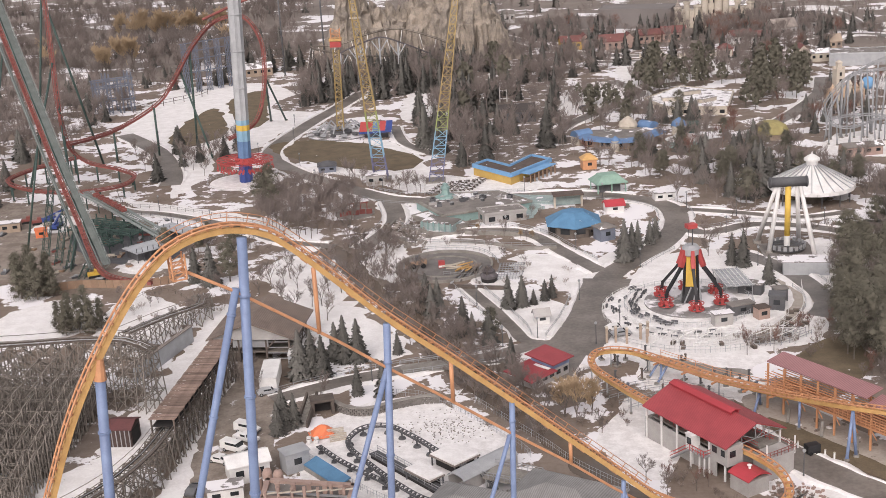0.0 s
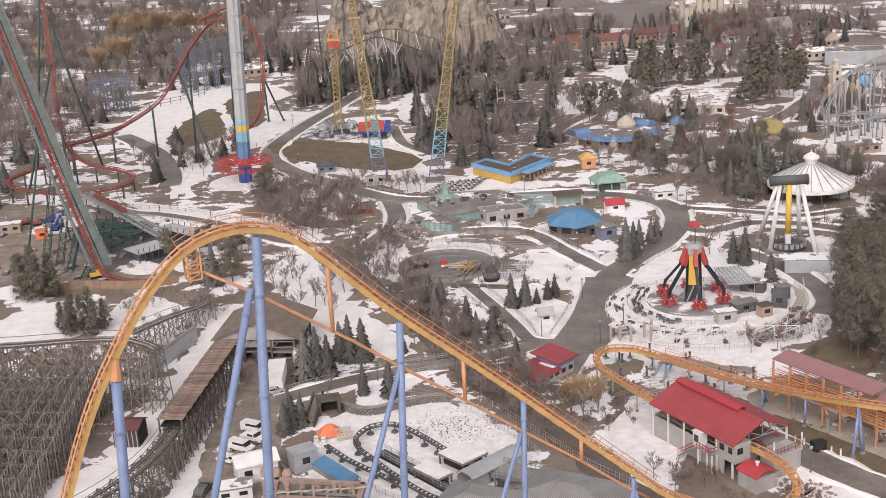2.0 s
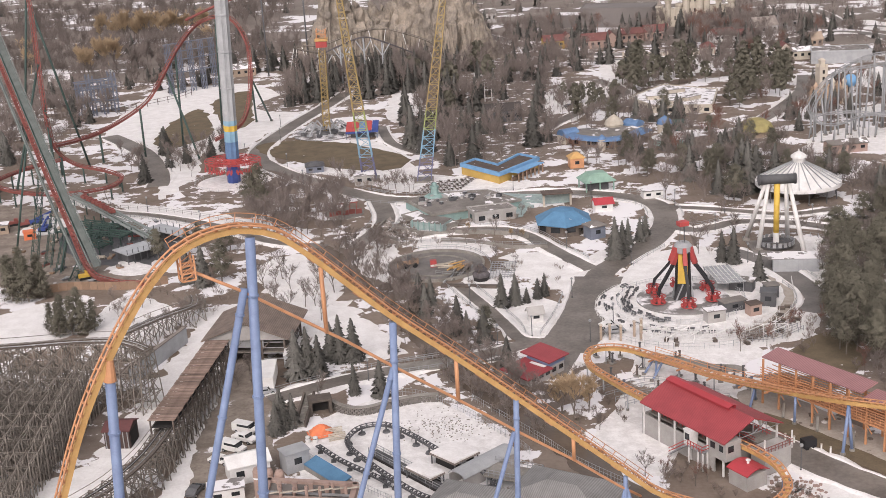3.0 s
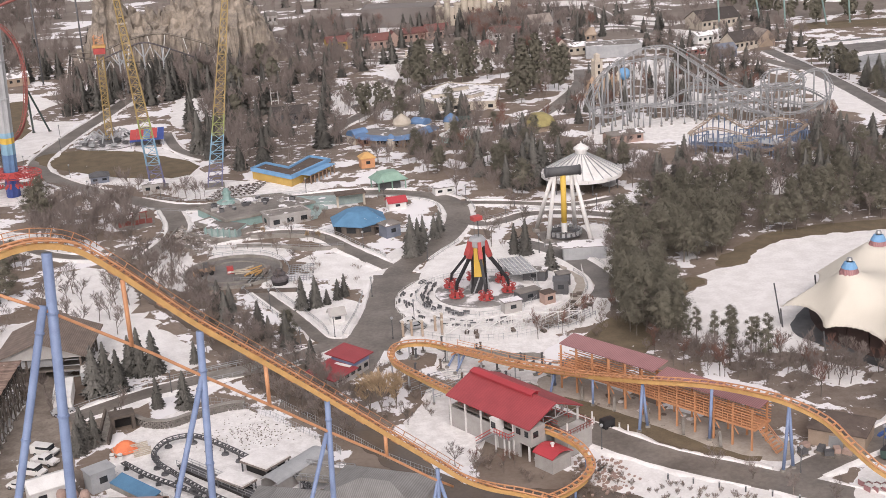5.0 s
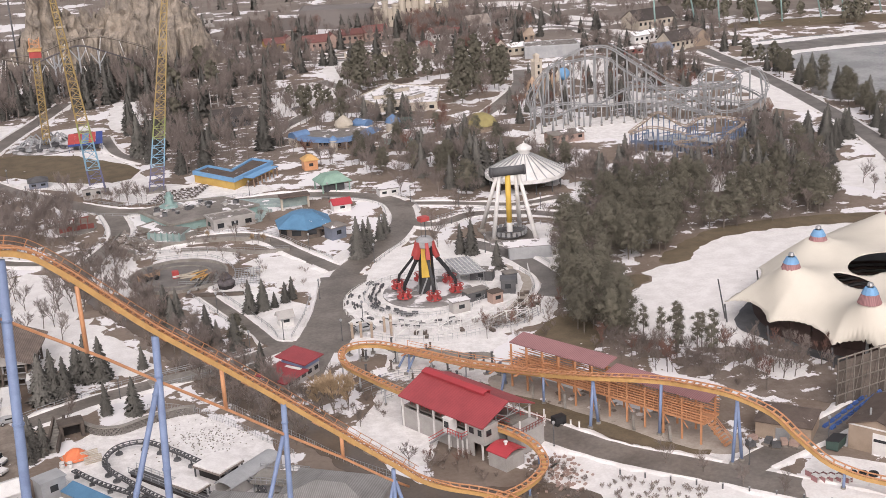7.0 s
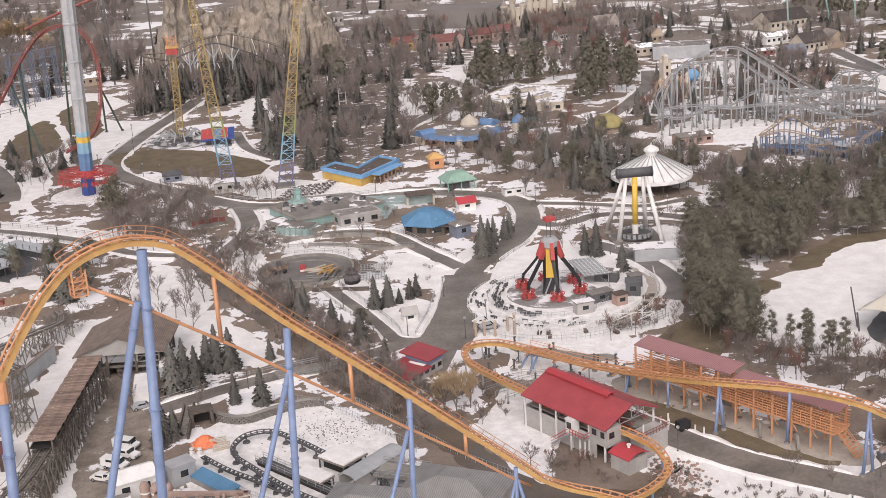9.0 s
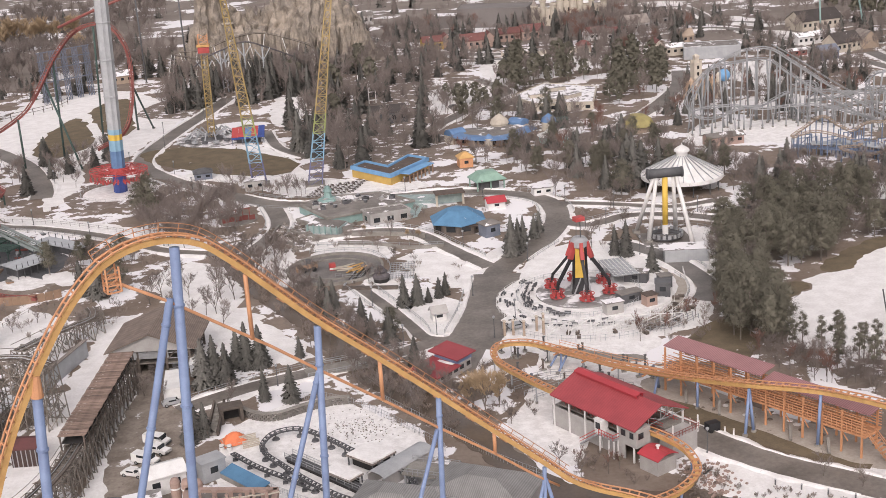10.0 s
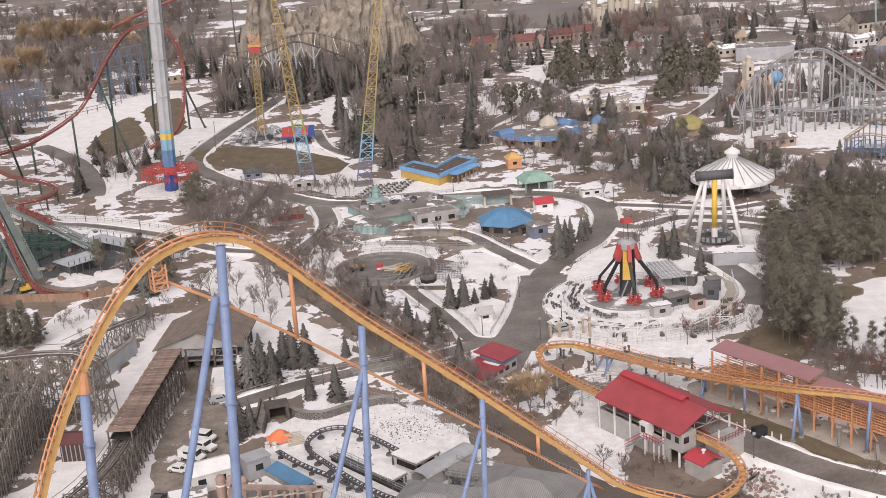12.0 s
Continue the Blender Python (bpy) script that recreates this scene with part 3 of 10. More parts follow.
road("road", [(22, 232), (27, 246), (34, 266), (39, 288), (48, 303), (58, 316), (65, 334), (65, 352), (54, 364), (37, 371), (17, 372), (-4, 373), (-17, 378), (-34, 398), (-54, 426), (-64, 455), (-56, 499), (-45, 538), (-37, 570)], 7.0, "grey damp asphalt park road winding between the rides")
road("road", [(26, 244), (31, 256), (36, 272), (40, 290)], 12, "broad damp asphalt plaza before the round ride", z=0.11)
road("path", [(39, 296), (32, 312), (24, 331), (15, 337), (2, 337), (-8, 333)], 4.5, "grey asphalt footpath round the low roofs", z=0.12)
road("path", [(5, 292), (14, 265), (18, 252), (26, 249)], 3.2, "dark footpath between spruces", z=0.12)
road("path", [(-34, 228), (-21, 235), (-10, 239), (9, 244), (20, 250)], 4.5, "asphalt path crossing the creek", z=0.30)
road("path", [(65, 331), (72, 321), (80, 328), (97, 324), (112, 311)], 5, "asphalt path behind the round ride", z=0.12)
road("path", [(66, 348), (80, 342), (99, 332), (113, 335)], 4, "asphalt path toward the round tent", z=0.13)
road("path", [(82, 257), (85, 262), (86.5, 270), (83, 290), (74, 306)], 5.5, "pale asphalt path round the ride's fence", M_PATH, z=0.12)
road("road", [(53, 202), (57.5, 196), (62.5, 187.5), (69, 179), (77.5, 171), (88, 161.5), (100, 149), (116, 135)], 6.8, "wet service road past the station")
road("road", [(85, 167), (94, 171), (102, 174), (111, 178), (126, 185), (150, 196)], 5.5, "wet side road toward the brown building", z=0.11)
road("path", [(-121, 407), (-102, 383), (-86, 374), (-61, 355), (-46, 338), (-30, 330)], 4, "winding grey footpath", z=0.12)
road("path", [(-93, 412), (-96, 430), (-109, 467), (-131, 504)], 7.5, "grey footpath in the snow", z=0.12)
road("path", [(-22, 327), (-14, 351), (-17, 378)], 5.5, "asphalt footpath", z=0.12)
road("path", [(105, 433), (116, 444), (137, 475), (154, 506), (165, 540)], 6, "straight grey path toward the castle tower", z=0.12)
road("path", [(42, 460), (52, 478), (71, 507), (84, 528), (76, 562)], 6, "grey path between snow patches", z=0.12)
road("path", [(-19, 488), (-14, 456), (-3, 435)], 4, "grey path beside the woods", z=0.12)
road("road", [(-40, 775), (23, 746), (77, 640), (146, 620), (215, 592)], 9, "distant grey road between woods", z=0.15)
road("path", [(258, 545), (250, 470), (239, 402), (229, 356), (218, 320)], 7, "path along the pond", M_PATH, z=0.12)
patch("ride_path", [(79.5, 282), (84.6, 281.5), (85.8, 273), (81, 260), (74.5, 251.6), (67.4, 245.8), (66.2, 249.6), (72.2, 254.6), (78, 264), (80.6, 273)], 0.1, M_APRON, "pale worn service path behind the ride", "path", wobble=0.3)
patch("parking_yard", [(-47, 180), (-47, 207), (-45, 235), (-43, 258), (-37, 262), (-37, 233), (-26, 234), (-27, 219), (-32, 213), (-30, 200), (-36, 180)], 0.10, M_MUD, "wet brown-grey service yard", "yard", wobble=0.3)
KEEP.append((-38, 215, 9))
patch("snow_patch", [(-43.6, 240), (-44.6, 228), (-45.6, 214), (-45.6, 205), (-44.2, 199), (-44.6, 191), (-46.6, 182), (-50, 182), (-48.4, 196), (-48, 212), (-45.6, 240)], 0.16, M_SNOW, "ploughed snow along the foot of the trestle", wobble=0.5)
patch("snow_patch", [(-74, 196), (-66, 203), (-58, 204), (-53, 196), (-56, 186), (-64, 178), (-74, 176), (-80, 184)], 0.14, M_SNOW, "old snow between the trestle posts", wobble=0.9)


# ---- steel roller coasters ----
def track_rings(line, offs):
    """Cross sections along a line: offs are (sideways, upward) of each corner, with the track held level sideways."""
    rings, axes = [], []
    for i, p in enumerate(line):
        d = (line[min(i + 1, len(line) - 1)] - line[max(i - 1, 0)]).normalized()
        s = d.cross(Vector((0, 0, 1)))
        s = s.normalized() if s.length > 1e-3 else Vector((1, 0, 0))
        u = s.cross(d)
        rings.append([p + s * a + u * b for a, b in offs])
        axes.append((p, d, s, u))
    return rings, axes


def circle(cx, cy, r, n=6):
    return [(cx + r * math.cos(2 * math.pi * k / n), cy + r * math.sin(2 * math.pi * k / n)) for k in range(n)]


def steel_track(coaster, pts, spine, rail, m_spine, m_rail, gauge=1.3, step=1.2, walkway=False, closed=False, square=True, single_ties=True):
    """Spine, two rails and single ties along a line; a railed walkway where the coaster has one."""
    line = smooth_line(pts, step, closed)
    if closed:
        line.append(line[0])
    h = spine
    section = [(-h, -2 * h - 0.45), (h, -2 * h - 0.45), (h, -0.45), (-h, -0.45)] if square else circle(0, -h - 0.45, h, 8)
    rings, axes = track_rings(line, section)
    part("spine", Geo().sweep(rings), m_spine, coaster, "painted steel spine under the rails", smooth=not square)
    for side in (-1, 1):
        rings, _ = track_rings(line, circle(side * gauge / 2, 0, rail))
        part("rail", Geo().sweep(rings), m_rail, coaster, smooth=True)
    tie = Geo().box((0, 0, -0.06), (gauge + 0.1, 0.22, 0.16)).beam((-gauge / 2, 0, -0.1), (0, 0, -0.6), 0.18).beam((gauge / 2, 0, -0.1), (0, 0, -0.6), 0.18).mesh("tie")
    tie.materials.append(m_rail)
    joined = Geo()
    for p, d, s, u in axes[:-1]:
        if single_ties:
            m = Matrix((s, d, u)).transposed().to_4x4()
            m.translation = p
            part("tie", tie, None, coaster, m=m)
        else:
            joined.beam(p - s * (gauge / 2 + 0.05), p + s * (gauge / 2 + 0.05), 0.2)
    if not single_ties:
        tagged(part("ties", joined, m_rail, coaster), kind="stuff")
    if walkway:
        rings, axes = track_rings(line, [(0.75, -0.4), (1.4, -0.4), (1.4, -0.33), (0.75, -0.33)])
        part("walkway", Geo().sweep(rings), m_rail, coaster)
        for hgt in (0.2, 0.65):
            rings, _ = track_rings(line, circle(1.4, hgt, 0.045, 4))
            part("handrail", Geo().sweep(rings), M_RAILING, coaster, "rusty grey handrail")
        post = Geo().box((0, 0, 0.13), (0.08, 0.08, 1.1)).mesh("railing_post")
        post.materials.append(M_RAILING)
        for p, d, s, u in axes[::2]:
            m = Matrix((s, d, u)).transposed().to_4x4()
            m.translation = p + s * 1.4
            part("railing_post", post, None, coaster, m=m)
    return axes


def column(coaster, top, foot, r, material, flange=True, n=12, name="support_column"):
    r = r * 0.86 if flange else r
    g = Geo().tube(foot, top, r, n)
    ob = part(name, g, material, coaster, smooth=True)
    if flange:
        t, f = Vector(top), Vector(foot)
        d = (t - f).normalized()
        for k in range(1, int((t - f).length // 13) + 1):
            c = f + d * 13 * k
            part("flange", Geo().tube(c - d * 0.12, c + d * 0.12, r * 1.22, n), material, ob)
    part("footing", Geo().tube((foot[0], foot[1], 0), (foot[0], foot[1], 0.5), r * 1.7, 12), M_CONCRETE, ob)
    return ob


hyper = thing("roller_coaster", label="tall orange steel roller coaster on pale blue columns", category="roller coaster")
PX, PY, DX, DY = -20.8, 142.5, 0.895, 0.446


def hill(s, z, side=0.0):
    """A point in the upright plane of the big hill."""
    return (PX + DX * s - DY * side, PY + DY * s + DX * side, z)


profile = [(-52, 3), (-42, 4.5), (-34.5, 13), (-30, 23.5), (-26.3, 32.5), (-24.2, 37.8), (-21.8, 42.9), (-18.9, 47.8), (-15.6, 52.6), (-12.6, 56.1), (-9.2, 58.9),
           (-5.7, 60.2), (-2.3, 60.5), (0.4, 60.1), (3.8, 58.8), (7.7, 55.5), (11.8, 51.4), (18.2, 45.0), (26.6, 37.5), (34.8, 30), (43.6, 21.8), (53, 13.1), (58.9, 7.6)]
run_out = [hill(64, 4.9, -0.5), hill(67.6, 3.6, -3), hill(70, 2.9, -7), hill(71, 2.4, -14), hill(71, 2.2, -26)]
HILL_AXES = steel_track(hyper, [hill(s, z + 0.6) for s, z in profile] + run_out, 0.34, 0.13, M_YELLOW_OR, M_ORANGE, walkway=False, step=1.25)
# railed walkway on the falling side of the crest
walk_line = smooth_line([hill(s, z + 0.6) for s, z in profile[10:23]], 1.2)
rings, axes = track_rings(walk_line, [(-1.8, -0.3), (-0.85, -0.3), (-0.85, -0.22), (-1.8, -0.22)])
part("walkway", Geo().sweep(rings), M_ORANGE, hyper)
for hgt in (0.35, 0.95):
    part("handrail", Geo().sweep(track_rings(walk_line, circle(-1.8, hgt, 0.05, 4))[0]), M_ORANGE, hyper)
rail_post = Geo().box((0, 0, 0.3), (0.09, 0.09, 1.3)).mesh("railing_post")
rail_post.materials.append(M_ORANGE)
for p, d, s, u in axes[::2]:
    m = Matrix((s, d, u)).transposed().to_4x4()
    m.translation = p - s * 1.8
    part("railing_post", rail_post, None, hyper, m=m)
# brackets under the spine that carry the walkway
bracket = Geo().box((-1.1, 0, -1.1), (1.7, 0.35, 0.3)).box((-0.9, 0, -0.7), (0.3, 0.3, 0.9)).mesh("bracket")
bracket.materials.append(M_ORANGE)
for p, d, s, u in axes[3::6]:
    m = Matrix((s, d, u)).transposed().to_4x4()
    m.translation = p
    part("bracket", bracket, None, hyper, m=m)
# long orange stiffening chord with its hangers
chord = [(-7.5, 56.6), (-1.5, 52.7), (11.1, 43.3), (16.9, 38.6), (26.2, 31.3), (35, 24.2), (44.3, 17), (51.9, 10.6), (56, 7.5)]
part("chord", Geo().sweep(track_rings([Vector(hill(s, z)) for s, z in chord], circle(0, 0, 0.2, 8))[0]), M_ORANGE, hyper, "thin orange stiffening tube", smooth=True)
for s, z1, z0 in ((8.6, 53.6, 45.0), (26.4, 37, 31.2), (44.4, 20.8, 17)):
    part("hanger", Geo().tube(hill(s, z0), hill(s, z1), 0.28, 10), M_ORANGE, hyper, smooth=True)
# cage under the crest
cage = new("maintenance_cage")
cage.parent = hyper
tagged(cage, "orange lattice maintenance cage")
cage_bars = [(hill(a, 55.6, b), hill(a, 58.6, b), 0.2) for a in (-8.7, -7.1) for b in (-0.7, 0.7)]
for z in (55.6, 56.5, 57.4):
    cage_bars += [(hill(-8.7, z, b), hill(-7.1, z, b), 0.16) for b in (-0.7, 0.7)] + [(hill(-8.7, z, b), hill(-7.1, z + 0.9, b), 0.1) for b in (-0.7, 0.7)]
    cage_bars += [(hill(a, z, -0.7), hill(a, z, 0.7), 0.16) for a in (-8.7, -7.1)]
for p, q, w in cage_bars:
    part("cage_bar", Geo().beam(p, q, w), M_ORANGE, cage)
column(hyper, hill(-18.4, 46.0), hill(-21.4, 0), 0.72, M_PALE_BLUE)
part("bracket_head", Geo().tube(hill(-18.45, 45.4), hill(-18.2, 48), 0.78, 10, 0.5), M_ORANGE, hyper)
for (s1, z1), s0, (s2, z2), s3, r in (((0.1, 59.1), -3.4, (-1.3, 53), -16.9, 0.72), ((17.7, 44.3), 15.5, (17.2, 38), 3.3, 0.56), ((35.3, 28.8), 34.4, (34.7, 24), 25.7, 0.47), ((53.3, 11.6), 53.0, (53.2, 9.5), 50.2, 0.38)):
    column(hyper, hill(s1, z1), hill(s0, 0), r, M_PALE_BLUE)
    column(hyper, hill(s2, z2), hill(s3, 0), r * 0.78, M_PALE_BLUE)
column(hyper, hill(53.5, 9.5), hill(56.2, 0), 0.34, M_PALE_BLUE)

# the turn behind the station, the rise over the stand and the run out
loop_pts = [(48.3, 188.2, 5.5), (42.8, 197.5, 5.5), (37.6, 206.5, 5.2), (33, 217, 4.6), (29.3, 227.5, 4.2), (31.2, 235, 4.1), (37.2, 235, 4.1), (44, 228, 4.1), (51, 219.2, 4.3), (57.6, 212, 4.8), (63, 203.2, 6.6), (68.4, 192.6, 9.5), (74, 187, 10.6), (78.6, 182.6, 11.2), (83, 176, 12), (86.4, 171, 12),
            (90.4, 166.4, 10.3), (92.3, 161.5, 8), (94.5, 157.5, 5.8), (97, 155.5, 4.4), (101, 151.8, 3.6), (112, 143, 3.4)]
LOOP_AXES = steel_track(hyper, loop_pts, 0.34, 0.12, M_YELLOW_OR, M_ORANGE, step=1.3)
# catwalks on both sides of the rise toward the stand
rise = [(p, d, s, u) for p, d, s, u in LOOP_AXES if 203 < p.y < 231 and p.x > 40.5]
rise_line = [p for p, d, s, u in rise]
for side in (-1, 1):
    part("catwalk", Geo().sweep(track_rings(rise_line, [(side * 0.95, -0.35), (side * 1.6, -0.35), (side * 1.6, -0.25), (side * 0.95, -0.25)])[0]), M_ORANGE, hyper, "narrow orange catwalk beside the rails")
    for up_by in (0.35, 0.85):
        part("handrail", Geo().sweep(track_rings(rise_line, circle(side * 1.65, up_by, 0.06, 4))[0]), M_ORANGE, hyper)
    for p, d, s, u in rise[::3]:
        part("railing_post", Geo().beam(p + s * side * 1.65 - u * 0.3, p + s * side * 1.65 + u * 0.9, 0.09), M_ORANGE, hyper)
for p, d, s, u in rise[1::5]:
    part("outrigger", Geo().beam(p - s * 2.4 - u * 0.7, p + s * 2.4 - u * 0.7, 0.28), M_ORANGE, hyper, "orange cross beam under the catwalks")
for p, d, s, u in LOOP_AXES[8:70:6]:
    if p.y > 206:
        column(hyper, (p.x, p.y, p.z - 1.2), (p.x, p.y, 0), 0.16, M_SILVER, flange=False, n=8)
for (tx, ty, tz), (fx, fy) in (((63, 203, 5.4), (62.9, 202.9)), ((68.8, 192.2, 8.2), (69.4, 191.4)), ((68.8, 192.2, 8.2), (67.4, 190.2)), ((78, 183.2, 9.9), (77.8, 183.5)), ((86.2, 171, 10.8), (84.7, 169.4)), ((86.2, 171, 10.8), (86.8, 170.1)),
                               ((97, 155.5, 3.2), (97.2, 156)), ((58, 211.5, 3.6), (58.8, 214)), ((58, 211.5, 3.6), (56.4, 209.4)), ((43, 229, 3), (42.6, 228)), ((44, 228, 3), (41.4, 225.5)), ((42.5, 229.6, 3), (40.4, 229))):
    column(hyper, (tx, ty, tz), (fx, fy, 0), 0.24 if tz < 7 else 0.29, M_PALE_BLUE, flange=False, n=10)
exit_pts = [(48.3, 188.2, 5.5), (51.4, 184.6, 5.0), (53.8, 180.5, 4.2), (53.6, 174.6, 3.4), (49.6, 170.4, 3), (44.4, 168.4, 2.6), (38, 168, 2.2)]
steel_track(hyper, exit_pts, 0.32, 0.12, M_YELLOW_OR, M_ORANGE, step=1.2)
column(hyper, (54.4, 180, 3), (54.4, 180, 0), 0.22, M_PALE_BLUE, flange=False, n=8)
column(hyper, (49.6, 170.4, 2), (49.6, 170.4, 0), 0.22, M_PALE_BLUE, flange=False, n=8)

# ---- station with its red roof ----
SU = math.atan2(-0.867, 0.498)
station = thing("station_building", (46.4, 197.2, 0), SU, "grey coaster station with a bright red ridged sheet roof", "station")
KEEP += [(43, 203, 8), (49, 194, 8)]
part("wall", Geo().box((-1.5, -5.95, 2.0), (18.5, 0.3, 4.0)).box((-1.5, 5.4, 2.0), (18.5, 0.3, 4.0)).box((-10.6, 0, 2), (0.3, 10.8, 4)).box((9.2, 1, 1.6), (0.3, 8, 3.2)), M_GREY_WALL, station, "grey ribbed lower wall")
part("platform", Geo().box((0, -2.6, 3.9), (20.5, 4.6, 0.3)).box((0, 3.2, 3.9), (20.5, 4, 0.3)), M_CONCRETE, station)
roof = part("roof", Geo().gable(21, 13, 6.2, 8.9, over=0.2, t=0.22), M_RED_ROOF, station, "bright red ribbed sheet roof")
part("ridge_vent", Geo().gable(15.5, 1.9, 9.35, 9.65, over=0.2, t=0.1, c=(-2.2, 0)).box((-2.2, -0.75, 9.0), (15.5, 0.12, 0.75)).box((-2.2, 0.75, 9.0), (15.5, 0.12, 0.75)), M_RED_RIDGE, roof, "bright red raised ridge vent")
for x in (-10.2, -6.1, -2.0, 2.1, 6.2, 10):
    for y in (-6.15, 5.9):
        part("post", Geo().box((x, y, 3.1), (0.28, 0.28, 6.2)), M_WHITE, station)
part("cabin", Geo().box((8.6, -4.6, 4.6), (4.2, 3.4, 3.4)), M_GREY_WALL, station, "pale grey control cabin")
for x, y, sx, sy in ((7.6, -6.32, 1.1, 0.06), (9.6, -6.32, 0.9, 0.06), (10.73, -5.2, 0.06, 1.2)):
    part("window", Geo().box((x, y, 5.0), (sx, sy, 1.1)), M_GLASS, station)
part("door", Geo().box((9.4, 3, 1.5), (0.1, 3, 3)), M_STEEL, station, "grey roller door")
part("lift_box", Geo().box((2.6, -6.6, 4.6), (1.7, 1.7, 2.7)).box((2.6, -6.6, 6.0), (1.9, 1.9, 0.2)), M_WHITE, station, "white enclosed lift cabin")
part("window", Geo().box((2.6, -7.47, 4.9), (1.1, 0.06, 1.2)), M_GLASS, station)
stair = Geo().box((4.8, -6.9, 3.4), (3.6, 1.6, 0.15))
for k in range(12):
    stair.box((2.6 - 0.32 * k, -7.9, 3.3 - 0.25 * k), (0.34, 1.1, 0.12))
part("stair", stair, M_STEEL, station)
rails = Geo()
for z in (3.9, 4.5):
    rails.beam((3.0, -7.7, z), (6.6, -7.7, z), 0.1).beam((6.6, -7.7, z), (6.6, -6.2, z), 0.1)
    rails.beam((2.8, -8.4, z), (-1.2, -8.4, z - 3), 0.1).beam((2.8, -7.4, z), (-1.2, -7.4, z - 3), 0.1)
for k in range(6):
    rails.beam((3.0 + 0.7 * k, -7.7, 3.4), (3.0 + 0.7 * k, -7.7, 4.5), 0.09)
part("red_railing", rails, M_RED, station, "red tube railing on stair and landing")
inner = Geo()
for z in (4.5, 5.0):
    for y in (-4.4, -0.7, 0.9, 4.6):
        inner.beam((-10, y, z), (10, y, z), 0.09)
for k in range(20):
    for y in (-4.4, 4.6):
        inner.beam((-10 + k, y, 4), (-10 + k, y, 5.0), 0.08)
part("platform_railing", inner, M_RED, station, "red platform railings")
for x in (3.2, 5.4, 6.6):
    part("post", Geo().box((x, -7.6, 1.6), (0.22, 0.22, 3.2)), M_WHITE, station)
truss = Geo()
for z0, y0, z1, y1 in ((6.2, -6, 9, 0), (9, 0, 6.2, 6), (6.2, -6, 6.2, 6), (6.2, -3, 7.6, -3), (6.2, 0, 9, 0), (6.2, 3, 7.6, 3), (6.2, 0, 7.6, -3), (6.2, 0, 7.6, 3)):
    truss.beam((10.4, y0, z0), (10.4, y1, z1), 0.11)
part("gable_truss", truss, M_STEEL, station)
deck = Geo().box((12.4, 2.2, 3.9), (3.6, 6.4, 0.3)).box((12.4, 2.2, 1.9), (3.2, 6, 3.8))
part("rear_block", deck, M_GREY_WALL, station, "grey block under the exit deck")
dr = Geo()
for z in (4.6, 5.1):
    dr.beam((14.1, -1, z), (14.1, 5.4, z), 0.09).beam((10.8, 5.4, z), (14.1, 5.4, z), 0.09).beam((10.8, -1, z), (14.1, -1, z), 0.09)
for k in range(9):
    dr.beam((14.1, -1 + 0.8 * k, 4), (14.1, -1 + 0.8 * k, 5.1), 0.08)
part("deck_railing", dr, M_DARK_RED, station)
for p in ((14, -0.9), (14, 5.3)):
    part("post", Geo().box((p[0], p[1], 5), (0.2, 0.2, 3.2)), M_WHITE, station)
for k, x in enumerate((-8.5, -5.8, -1.5, 5)):
    part("seat_row", Geo().box((x, -3.2, 4.7), (1.9, 1.5, 1.0)).box((x - 0.4, -3.2, 5.3), (0.4, 1.5, 0.7)), M_RED if k < 3 else M_YELLOW, station, "train seats at the platform")

shed = thing("pump_shed", (49.4, 182.7, 0), SU, "small grey block shed with a rounded red roof", "shed")
part("wall", Geo().box((0, 0, 1.3), (4.2, 4.4, 2.6)), M_GREY_WALL, shed)
arch = [(y, 2.55 + 1.15 * math.cos(y / 2.5 * 1.25)) for y in np.linspace(-2.5, 2.5, 9)]
part("roof", Geo().sweep([[(x, y, z) for y, z in arch] + [(x, y, z - 0.15) for y, z in arch[::-1]] for x in (-2.4, 0, 2.4)]), M_RED_RIDGE, shed, "rounded bright red roof")
part("vent", Geo().tube((0, 0, 3.6), (0, 0, 4.2), 0.22, 8).tube((0, 0, 4.2), (0, 0, 4.35), 0.4, 8), M_WHITE, shed)
KEEP.append((49, 183, 4))

# ---- the long orange stand ----
SA = math.atan2(-0.831, 0.556)
stand = thing("queue_stand", (73.3, 196.2, 0), SA, "long orange steel stand with faded red roofs and railed decks", "stand")
for k in range(4):
    KEEP.append((62 + 7 * k, 212 - 10.5 * k, 6))
part("roof", Geo().box((-10.8, 0.4, 9.3), (22, 4.5, 0.2), tilt=Matrix.Rotation(radians(8), 4, "X")), M_PINK_ROOF, stand, "faded red flat-pitched roof")
part("roof", Geo().box((10.8, 0.6, 8.1), (21.5, 4.0, 0.2), tilt=Matrix.Rotation(radians(8), 4, "X")), M_PINK_ROOF, stand, "faded red lower roof")
post = Geo().box((0, 0, 4.2), (0.3, 0.3, 8.4)).mesh("post")
post.materials.append(M_ORANGE)
beam_x = np.linspace(-21, 20.8, 12)
for x in beam_x:
    for y in (-2.3, 2.3):
        part("post", post, None, stand, m=Matrix.Translation((x, y, 0)) @ Matrix.Diagonal((1, 1, 1.07 if x < 0 else 0.93, 1)))
for y in (-2.5, -0.8, 0.8, 2.5):
    for z in (4.3, 4.8, 5.3, 5.8, 6.3, 6.8, 7.3):
        if y in (-2.5, 2.5) or z in (4.8, 5.8, 6.8):
            part("rail", Geo().box((0, y, z), (43, 0.1, 0.14)), M_ORANGE, stand)
part("deck", Geo().box((0, 0, 4.1), (43, 5, 0.25)), M_ORANGE, stand, "orange plank deck")
